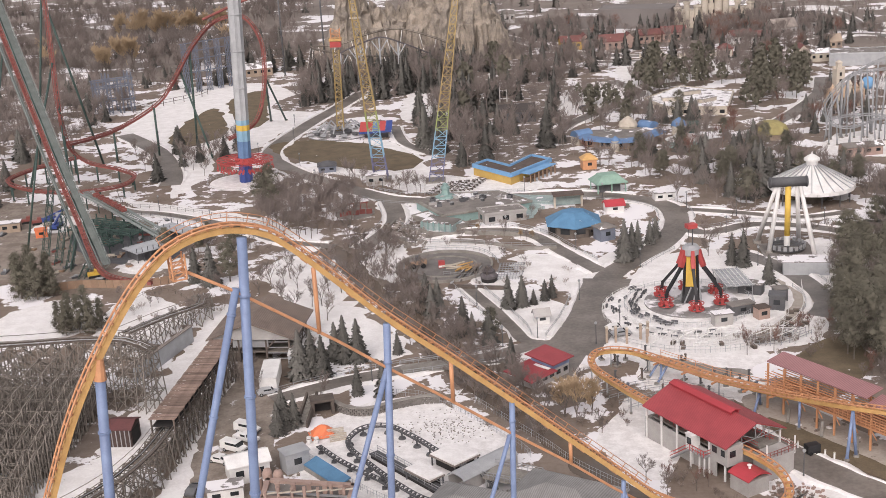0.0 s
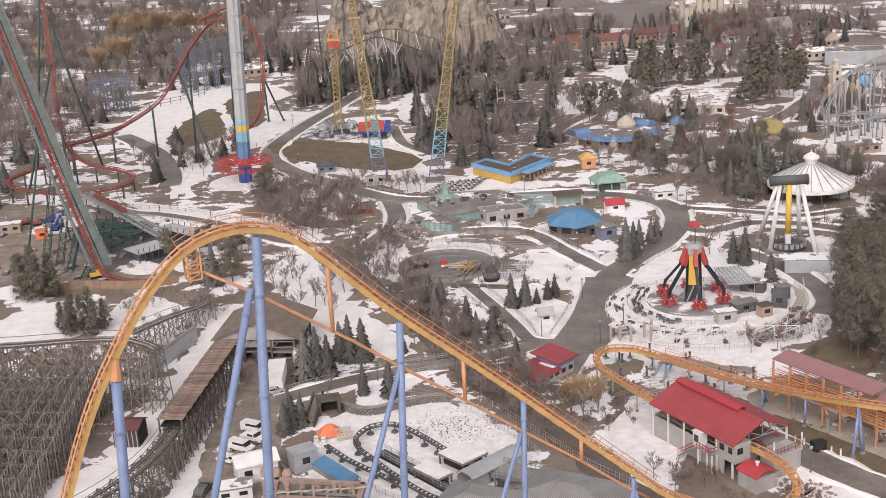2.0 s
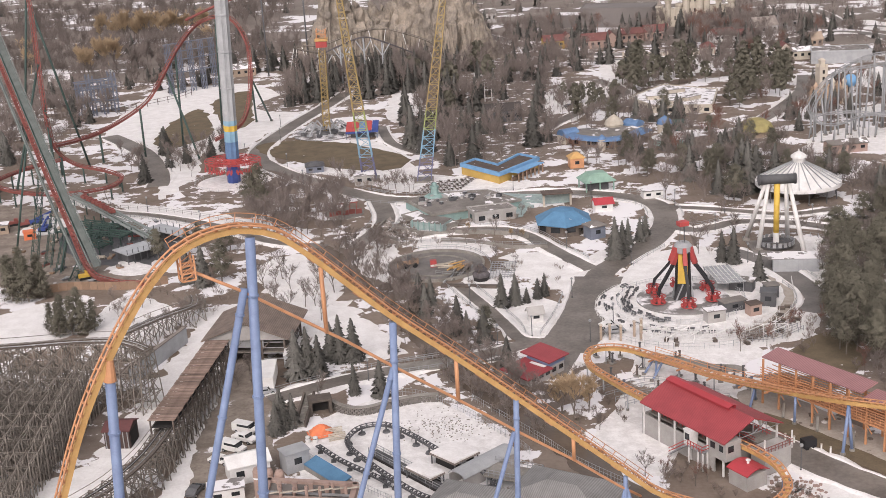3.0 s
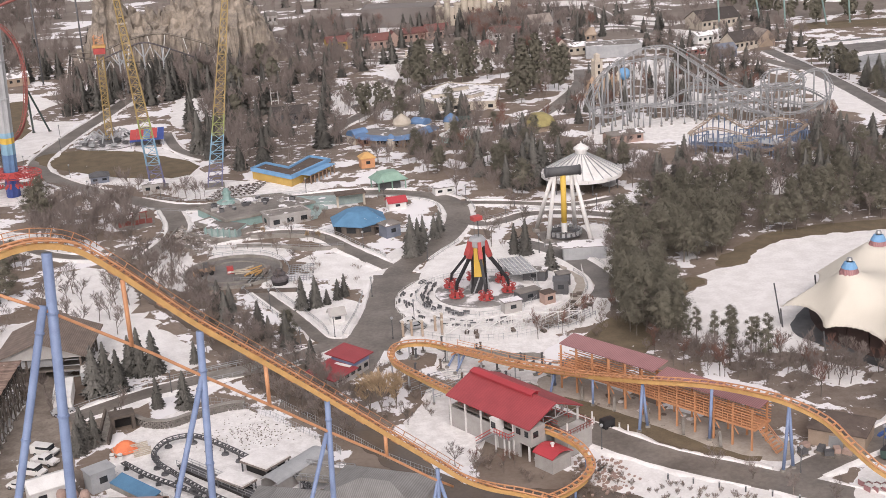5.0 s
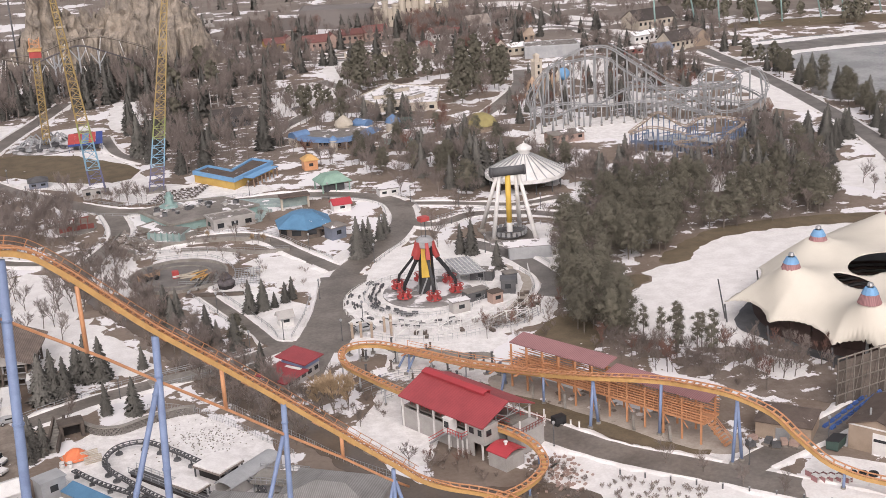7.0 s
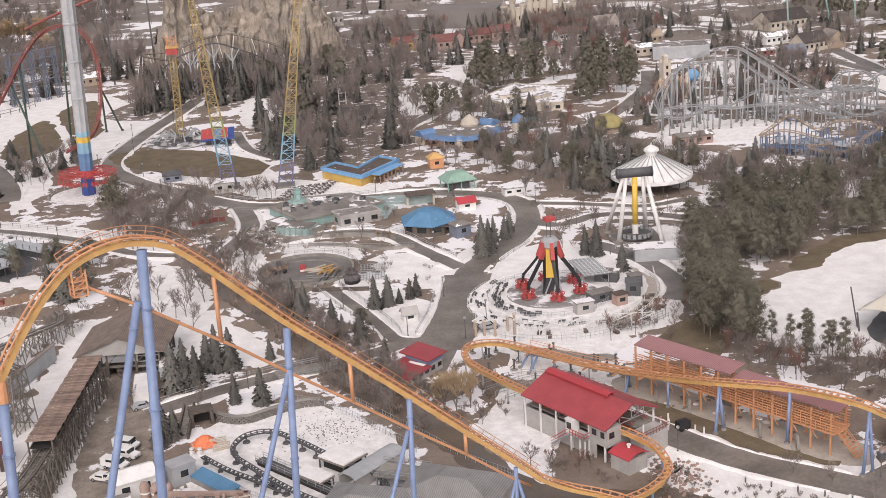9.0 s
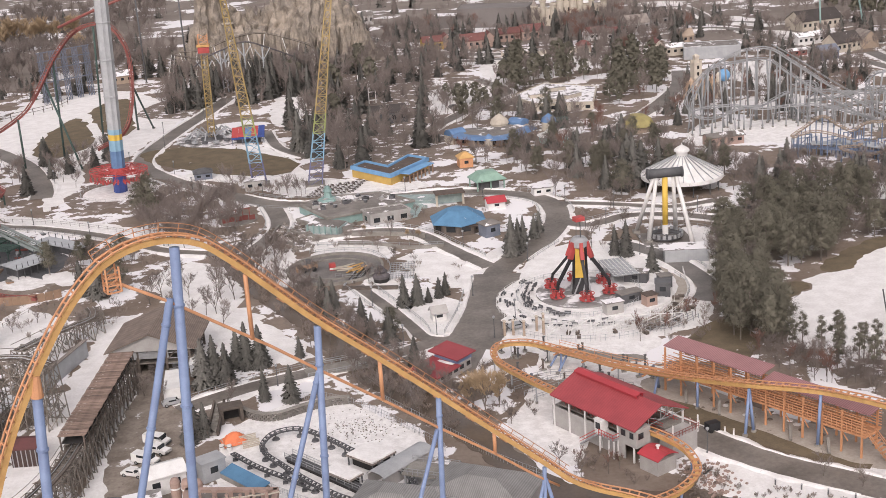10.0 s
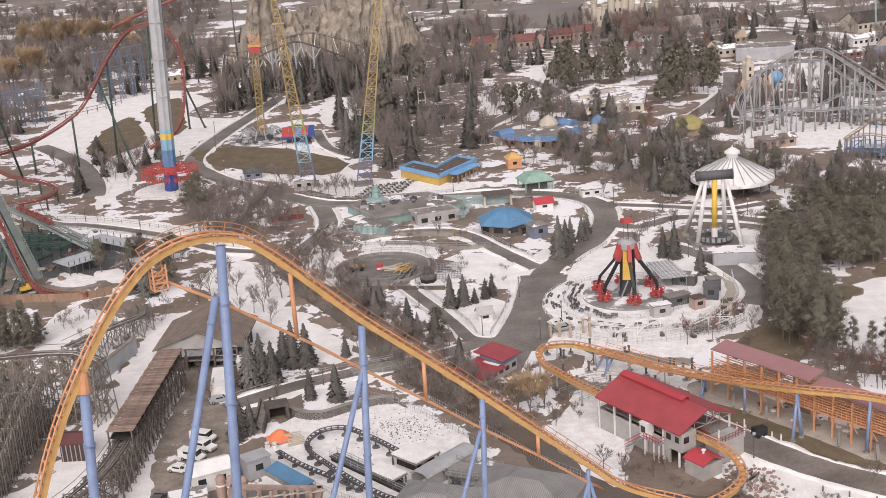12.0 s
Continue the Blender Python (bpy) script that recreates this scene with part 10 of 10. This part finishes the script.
wood([(66, 300), (66, 330), (110, 325), (104, 300)], 16, (("bare_tree", 3), ("shrub", 2)), (6, 9), 3.0)
wood([(60, 246), (80, 250), (84, 240), (74, 234), (62, 236)], 22, (("shrub", 5), ("rust_tree", 1)), (5, 8), 1.6)
wood([(44, 172), (58, 184), (61, 172), (58, 164), (50, 164)], 40, (("shrub", 5),), (3, 5), 1.1)
wood([(33, 190), (44, 178), (50, 178), (44, 190)], 16, (("shrub", 5), ("rust_tree", 1)), (3, 6), 1.1)
wood([(61, 172), (66, 170.5), (77, 163), (75, 159), (62, 165)], 30, (("shrub", 5),), (3, 4.4), 1.0)
wood([(-220, 640), (-130, 665), (-150, 790), (-300, 840)], 70, (("willow_tree", 0.4), ("bare_tree", 7)), (12, 17), 4.6)
wood([(-140, 650), (-70, 640), (-70, 720), (-150, 770)], 60, (("willow_tree", 0.3), ("bare_tree", 6), ("spruce_tree", 1.5)), (12, 17), 4.6)
wood([(-160, 622), (-124, 600), (-100, 622), (-140, 650)], 34, (("spruce_tree", 2), ("bare_tree", 3), ("rust_tree", 1)), (6, 9), 2.6)
wood([(-180, 430), (-145, 460), (-140, 600), (-220, 590)], 130, (("bare_tree", 6), ("spruce_tree", 1)), (9, 14), 3)
wood([(-160, 340), (-135, 360), (-150, 420), (-190, 420)], 30, (("bare_tree", 4), ("spruce_tree", 1)), (8, 12), 3.4)
wood([(40, 590), (180, 590), (230, 660), (190, 720), (40, 760)], 190, (("spruce_tree", 2), ("bare_tree", 6), ("rust_tree", 1)), (9, 14), 3)
wood([(114, 470), (123, 472), (150, 506), (163, 550), (137, 545)], 34, (("pine_tree", 5), ("bare_tree", 2.5)), (8, 11.5), 3.2)
wood([(78, 504), (98, 524), (115, 538), (117, 560), (87, 548)], 18, (("pine_tree", 5), ("bare_tree", 2)), (8, 12), 3.2)
wood([(54, 470), (84, 470), (90, 500), (70, 540), (50, 520)], 40, (("bare_tree", 5), ("pine_tree", 1.5)), (7, 11), 3)
wood([(230, 340), (262, 402), (268, 470), (258, 520), (248, 430)], 34, (("pine_tree", 4), ("spruce_tree", 2)), (8, 12), 3.5)
wood([(86, 222), (104, 216), (118, 203), (110, 196), (92, 208), (82, 216)], 24, (("bare_tree", 4), ("rust_tree", 2)), (5, 8), 2.0)
wood([(78, 222), (84, 228), (92, 216), (100, 204), (96, 200), (86, 210)], 22, (("bare_tree", 4), ("rust_tree", 1)), (4.5, 7), 1.6)
wood([(200, 500), (280, 540), (300, 640), (220, 660)], 90, (("bare_tree", 5), ("spruce_tree", 2)), (8, 13), 3.4)
wood([(196, 296), (214, 300), (235, 330), (190, 318)], 8, (("bare_tree", 3),), (7, 10), 5)


# far woods, too many to count: light copies of the same trees in one mesh
def stuff_wood(name, stock, spots, label, material):
    rr = random.Random(len(name))
    g = Geo()
    for x, y, h in spots:
        vs, fs, ns = stock[rr.randrange(len(stock))]
        a, off = rr.uniform(0, 6.28), len(g.v)
        c, s = math.cos(a), math.sin(a)
        g.n += [(c * p[0] - s * p[1], s * p[0] + c * p[1], p[2]) for p in ns]
        c, s = c * h, s * h
        g.v += [(x + c * p[0] - s * p[1], y + s * p[0] + c * p[1], h * p[2]) for p in vs]
        g.f += [tuple(i + off for i in f) for f in fs]
    return tagged(part(name, g, material), label, "woods", kind="stuff")


def spots_over(n, area, heights, seed, clear=-0.12):
    """Places strewn over a rectangle, with glades."""
    rr = random.Random(seed)
    out = []
    for _ in range(n):
        x, y = rr.uniform(area[0], area[1]), rr.uniform(area[2], area[3])
        if not blocked(x, y, 1.0) and noise.noise((x * 0.012, y * 0.009, 2.0)) > clear:
            out.append((x, y, rr.uniform(*heights)))
    return out


def light(shapes, full, grow_by, every, trunk_faces=5):
    """A thinned copy of a tree, a metre high, with its crown's faces made larger to keep its mass."""
    t, g = shapes
    vs, fs = [], []
    ns = []
    for f in g.f[::every]:
        c = sum((Vector(g.v[i]) for i in f), Vector()) / len(f)
        n = len(vs)
        vs += [tuple((c + (Vector(g.v[i]) - c) * grow_by) / full) for i in f]
        fs.append(tuple(range(n, n + len(f))))
        ns += [g.n[i] for i in f] if g.n else []
    n = len(vs)
    used = {}
    for f in t.f[:trunk_faces]:
        for i in f:
            if i not in used:
                used[i] = n + len(used)
                vs.append(tuple(Vector(t.v[i]) / full))
                ns += [Vector((t.v[i][0], t.v[i][1], 0.01)).normalized().to_tuple()] if g.n else []
        fs.append(tuple(used[i] for i in f))
    return vs, fs, ns


MID_BARE = [light(bare_tree(k, 9.0, 0.6 + 0.08 * (k % 3), 1.2), 9.0, 2.1, 3, 60) for k in range(5)]
MID_WILLOW = [light(bare_tree(40 + k, 14.0, 0.5, 1.5, droop=0.1, stems=2, base=0.3), 14.0, 1.9, 3, 45) for k in range(3)]
MID_SHRUB = [light(bare_tree(20 + k, 5.0, 0.4, 1.0, stems=6, base=0.3, forks=(3, 3, 3, 6)), 5.0, 1.5, 3, 60) for k in range(3)]
MID_SPRUCE = [light(spruce(k, 10.0, 0.22, 16), 10.0, 1.5, 3) for k in range(3)]
MID_PINE = [light(pine(80 + k, 12.0), 12.0, 2.2, 5, 60) for k in range(3)]
FAR_BARE = [light(bare_tree(k, 9.0, 0.55, 1.0), 9.0, 3.2, 12) for k in range(4)]
FAR_SPRUCE = [light(spruce(k, 10.0, 0.24, 12), 10.0, 2.0, 6) for k in range(3)]
FAR_PINE = [light(pine(80 + k, 12.0), 12.0, 2.6, 10) for k in range(3)]
stuff_wood("bare_thicket", MID_BARE, MASS.get("bare_tree", []), "leafless grey-brown trees between the park's buildings", M_TWIG)
stuff_wood("willow_grove", MID_WILLOW, MASS.get("willow_tree", []), "golden-brown bare willows beyond the snow slope", M_WILLOW)
stuff_wood("shrub_thicket", MID_SHRUB, MASS.get("shrub", []), "leafless brown shrubs along paths and banks", M_BRUSH)
stuff_wood("rust_thicket", MID_BARE, MASS.get("rust_tree", []), "trees with rusty red-brown twigs", M_RUST)
stuff_wood("spruce_stand", MID_SPRUCE, MASS.get("spruce_tree", []), "dark spruces round the rock mountain and village", M_SPRUCE)
stuff_wood("pine_stand", MID_PINE, MASS.get("pine_tree", []), "dark round-headed pines beyond the park", M_PINE)
stuff_wood("far_bare_woods", FAR_BARE, spots_over(4600, (-700, 900, 660, 1500), (10, 16), 1, -0.15), "leafless grey-brown woods in the distance", M_TWIG)
stuff_wood("far_spruce_woods", FAR_SPRUCE, spots_over(800, (-700, 900, 660, 1600), (9, 15), 2, -0.1), "dark spruces scattered through the distant woods", M_SPRUCE)
stuff_wood("left_woods", MID_BARE, spots_over(620, (-360, -95, 630, 1000), (11, 17), 6, -0.5), "tall leafless woods behind the snow slope", M_TWIG)
stuff_wood("side_woods", FAR_BARE, spots_over(1300, (-440, -165, 330, 660), (9, 14), 3), "leafless woods beside the park", M_TWIG)
stuff_wood("pond_woods", FAR_PINE, spots_over(420, (300, 700, 555, 900), (9, 14), 4), "dark pines beyond the pond", M_PINE)
stuff_wood("village_thicket", MID_BARE, spots_over(300, (30, 300, 545, 800), (6, 10), 5), "bare trees between the distant houses", M_TWIG)


# ---- snow banks and railings along the ways, small things ----
def near_road(x, y, own):
    for k, (line, w) in enumerate(ROADS):
        if k != own:
            for a, b in zip(line, line[1:]):
                dx, dy = b[0] - a[0], b[1] - a[1]
                t = max(0, min(1, ((x - a[0]) * dx + (y - a[1]) * dy) / (dx * dx + dy * dy + 1e-6)))
                if (x - a[0] - t * dx) ** 2 + (y - a[1] - t * dy) ** 2 < (w / 2 + 0.4) ** 2:
                    return True
    return False


def bank(line, w, own, side):
    """A low ridge of ploughed snow beside a road, broken where ways meet."""
    g, rings = Geo(), []
    pts = smooth_line([(x, y, 0) for x, y in line], 1.5)
    for i, p in enumerate(pts):
        d = (pts[min(i + 1, len(pts) - 1)] - pts[max(i - 1, 0)]).normalized()
        n = Vector((-d.y, d.x, 0)) * side
        k = 0.75 + 1.1 * noise.noise((p.x * 0.08, p.y * 0.08, 5.0 * side)) + 0.5 * noise.noise((p.x * 0.5, p.y * 0.5, 2.0))
        edge = p + n * (w / 2 - 0.1 + 0.25 * noise.noise((p.x * 0.4, p.y * 0.4, 8.0)))
        if k < 0.15 or near_road(edge.x + n.x * 0.6, edge.y + n.y * 0.6, own):
            if len(rings) > 2:
                g.sweep(rings)
            rings = []
            continue
        up = Vector((0, 0, 1))
        rings.append([edge + up * 0.05, edge + n * 0.4 * k + up * (0.22 + 0.25 * k), edge + n * 1.2 * k + up * (0.2 + 0.2 * k), edge + n * (2.1 * k) + up * 0.03])
    if len(rings) > 2:
        g.sweep(rings)
    return g


for own, (line, w) in enumerate(ROADS):
    g = bank(line, w, own, 1)
    h = bank(line, w, own, -1)
    g.add(h.v, [f[::-1] for f in h.f])
    if g.f:
        tagged(part("snow_bank", g, M_SNOW), "ploughed snow heaped along the road edge", "snow", kind="structure")


def rail_run(g, pts, h=1.1, gap=2.2, t=0.08, rails=(0.95, 0.5), z=0.0):
    line = smooth_line([(x, y, z) for x, y in pts], gap)
    for p in line:
        g.beam(p, p + Vector((0, 0, h)), t * 1.3)
    for k in rails:
        for a, b in zip(line, line[1:]):
            g.beam(a + Vector((0, 0, h * k)), b + Vector((0, 0, h * k)), t)


rails_grey, rails_white = Geo(), Geo()
for own, (line, w) in enumerate(ROADS[:14]):
    for side in (-1, 1):
        run = []
        for i in range(len(line) - 1):
            (ax, ay), (bx, by) = line[i], line[i + 1]
            ln = math.hypot(bx - ax, by - ay) + 1e-6
            x, y = ax - side * (by - ay) / ln * (w / 2 + 1.5), ay + side * (bx - ax) / ln * (w / 2 + 1.5)
            if near_road(x, y, own) or noise.noise((x * 0.03, y * 0.03, 4.0 + side)) < -0.05 or y > 430 or (x > 52 and y < 206):
                if len(run) > 2:
                    rail_run(rails_grey, run, 1.1, 2.6)
                run = []
            else:
                run.append((x, y))
        if len(run) > 2:
            rail_run(rails_grey, run, 1.1, 2.6)
# queue rails in the snow below the round ride
for k in range(3):
    rail_run(rails_grey, [(62 + 1.0 * k, 247 - 2.2 * k), (68 + 1.0 * k, 246 - 2.0 * k), (76 + 0.8 * k, 250 - 1.6 * k)], 1.2, 1.8, 0.09)
rail_run(rails_white, [(40, 262), (46, 252), (56, 248), (66, 250), (74, 256)], 1.3, 2.0, 0.09)
rail_run(rails_white, [(84, 278), (80, 262), (74, 252), (64, 245), (52, 243)], 1.3, 2.0, 0.09)
for k in range(4):
    rail_run(rails_grey, [(30 + 1.5 * k, 222 - 2.4 * k), (40 + 1.6 * k, 226 - 2.5 * k), (50 + 1.4 * k, 222 - 2.2 * k)], 1.1, 2.2)
rail_run(rails_grey, [(-14, 350), (-2, 336), (12, 334), (24, 330)], 1.1, 2.2)
rail_run(rails_grey, [(-10, 330), (4, 326), (16, 322), (30, 318)], 1.1, 2.2)
rail_run(rails_grey, [(8, 378), (-8, 380), (-20, 388)], 1.1, 2.2)
rail_run(rails_grey, [(0, 300), (12, 296), (14, 308), (8, 320), (-6, 322)], 1.1, 2.2)
tagged(part("path_railings", rails_grey, M_STEEL), "thin grey metal railings along snowy footpaths", "railing", kind="stuff")
tagged(part("queue_railings", rails_white, M_WHITE), "white tube railings in the trodden snow", "railing", kind="stuff")

# white pipe pergola below the round ride
perg = thing("pergola", (58, 244, 0), 0, "white steel pergola of crossed beams over the queue", "pergola")
for k in range(7):
    x = -15 + 5.0 * k
    y = 1.6 * math.sin(k * 0.7) - 0.4
    part("post", Geo().beam((x, y, 0), (x, y, 3.6), 0.15), M_WHITE, perg)
    if k < 6:
        y2 = 1.6 * math.sin((k + 1) * 0.7) - 0.4
        part("beam", Geo().beam((x, y, 3.6), (x + 5, y2, 3.6), 0.15), M_WHITE, perg)
        part("brace", Geo().beam((x, y, 1.2), (x + 5, y2, 3.5), 0.14), M_WHITE, perg)
        part("cross_beam", Geo().beam((x + 1.5, y - 3.2, 3.75), (x + 3.5, y2 + 3.6, 3.75), 0.18), M_WHITE, perg)
for x, y in ((34.7, 248.8), (36.6, 248.7), (38.8, 247.6), (42.0, 249.6), (43.7, 250.7), (43.0, 247.2)):
    tp = thing("banner_post", (x, y, 0), 0, "tan square post with a pale cap in the snow", "post", "banner posts")
    part("shaft", Geo().box((0, 0, 1.7), (0.5, 0.5, 3.4)), M_TAN, tp)
    part("cap", Geo().hip(0.75, 0.75, 3.4, 3.8, 0.2, 0.1), M_SAND, tp)
hut((60.6, 255.4), 0.2, (4.2, 2.4, 2.8), M_GREY_WALL, M_SNOW_ROOF, "pale grey operator booth with snow on its roof", shape="flat")
hut((66.0, 261.6), 0.3, (5.6, 2.6, 2.4), M_DARK_GREY, M_FLAT_ROOF, "long dark equipment hut with a flat roof", shape="flat")
hut((69.8, 258.0), 0.3, (2.8, 2.4, 2.7), M_PINKTAN, M_BROWN_ROOF, "small brown kiosk beside the ride fence", shape="flat")
hut((76.5, 268.5), 0.1, (3.0, 2.4, 3.0), M_DARK_GREY, M_FLAT_ROOF, "dark square hut at the path", shape="flat")
vehicle((37.4, 255.6), 0.15, "car", M_WHITE, "white car parked at the snowy plaza edge")

# low walls, boulders and yellow shrubs round the teal roofs
rq = random.Random(31)
ROCKS = []
for k in range(4):
    g = Geo().lathe((0, 0, 0), [(1.0, 0), (0.95, 0.4), (0.6, 0.8), (0.1, 0.95)], 7)
    g.v = [(x * rq.uniform(0.7, 1.3), y * rq.uniform(0.7, 1.3), z * rq.uniform(0.7, 1.2)) for x, y, z in g.v]
    me = g.mesh("boulder")
    me.materials.append(M_ROCKY)
    ROCKS.append(me)
ROCK_BED = [(-17.1, 334.5), (-14.2, 354.4), (-5.4, 343.1), (-4.8, 329.0), (-11.5, 323.9)]
for k in range(420):
    x, y = rq.uniform(-17.1, -4.8), rq.uniform(323.9, 354.4)
    if not inside(x, y, ROCK_BED) or k > 230:
        continue
    b = new("boulder", ROCKS[k % 4])
    b.matrix_basis = Matrix.Translation((x, y, -0.1)) @ Matrix.Rotation(rq.uniform(0, 6), 4, "Z") @ Matrix.Diagonal((rq.uniform(0.5, 1.2), rq.uniform(0.5, 1.2), rq.uniform(0.6, 1.3), 1))
    tagged(b, "snow-dusted grey boulder in a heap", "boulder", "boulders by the teal roofs")
for pts, h, m in (([(-12, 345), (-6, 338), (2, 334), (8, 336)], 1.0, M_CONCRETE), ([(6, 334), (16, 332), (26, 326)], 1.2, M_CONCRETE), ([(2, 328), (12, 324), (20, 318), (30, 316)], 1.0, M_CONCRETE), ([(30, 356), (20, 356), (12, 352)], 0.9, M_TEAL_LT), ([(-10, 330), (-16, 338), (-14, 350)], 1.2, M_CONCRETE)):
    line = smooth_line([(x, y, 0) for x, y in pts], 1.5)
    g = Geo()
    rings = []
    for i, p in enumerate(line):
        d = (line[min(i + 1, len(line) - 1)] - line[max(i - 1, 0)]).normalized()
        n = Vector((-d.y, d.x, 0)) * 0.25
        rings.append([p - n, p + n, p + n + Vector((0, 0, h)), p - n + Vector((0, 0, h))])
    tagged(part("garden_wall", g.sweep(rings), m), "low curving garden wall beside the footpath", "wall", kind="structure")
for k in range(12):
    rk = thing("roof_vent", (rq.uniform(-6, 20), rq.uniform(351, 367), 2.7), rq.uniform(0, 3), "small grey vent box on the flat roof", "vent", "roof vents")
    part("duct", Geo().box((0, 0, 0.4), (rq.uniform(0.8, 2.6), 0.8, 0.8)), M_GREY_WALL if k % 2 else M_DARK_GREY, rk)
    part("cowl", Geo().box((0, 0, 0.85), (0.9, 1.0, 0.12)), M_STEEL, rk)

# stored ride parts, stands and bins in the snow below the round ride
rp = random.Random(77)
for k in range(34):
    x, y = rp.uniform(32, 64), rp.uniform(218, 240)
    if blocked(x, y, 0.6) or x + 0.9 * y > 262:
        continue
    h = rp.uniform(0.7, 2.6)
    st = thing("ride_stand", (x, y, 0.06), rp.uniform(0, 3), "dark steel stand stored in the snow", "stand", "stored stands")
    m = rp.choice((M_DARK_GREY, M_LATT_BLUE, M_DARK_GREY, M_TIMBER_DK))
    part("foot", Geo().box((0, 0, 0.12), (1.3, 1.0, 0.24)), M_CONCRETE, st)
    part("upright", Geo().box((0, 0, h / 2 + 0.2), (0.3, 0.3, h)).beam((0, 0, h * 0.6), (0.9, 0.2, 0.3), 0.15), m, st)
    part("head", Geo().box((0.05, 0, h + 0.2), (0.5, 0.35, 0.25)), m, st)
for k in range(26):
    a, r = rp.uniform(4.3, 6.1), rp.uniform(20.5, 25)
    x, y = 56.4 + r * math.cos(a), 265 + r * math.sin(a)
    pn = thing("planter", (x, y, 0.08), a, "dark low planter with dead stalks in the snow", "planter", "planters round the ride")
    part("box", Geo().box((0, 0, 0.3), (1.5, 0.8, 0.6)), M_TIMBER_DK, pn)
    part("soil", Geo().box((0, 0, 0.62), (1.3, 0.6, 0.1)), M_MULCH, pn)
for k in range(30):
    a = rp.uniform(1.9, 4.4)
    r = rp.uniform(11.5, 14)
    b = thing("bench", (55.9 + r * math.cos(a), 268 + r * math.sin(a), 0.14), a + 1.57, "small dark bench frame standing in the snow", "bench", "benches round the ride")
    part("seat", Geo().box((0, 0, 0.45), (1.5, 0.4, 0.1)), M_DARK_GREY, b)
    part("backrest", Geo().box((0, 0.2, 0.8), (1.5, 0.08, 0.5)), M_DARK_GREY, b)
    part("leg", Geo().box((-0.6, 0, 0.2), (0.1, 0.35, 0.4)), M_DARK_GREY, b)

# rubble bank below the service road
rb = random.Random(41)
rubble = Geo()
for k in range(170):
    x, y = rb.gauss(56.5, 1.9), rb.gauss(177, 3.0)
    sz = rb.uniform(0.15, 0.5)
    rubble.box((x, y, sz * 0.3), (sz * rb.uniform(0.8, 1.6), sz, sz * 0.8), rb.uniform(0, 3))
tagged(part("rubble", rubble, M_PINKTAN), "pinkish broken stones on the bank below the road", "stones", kind="stuff")
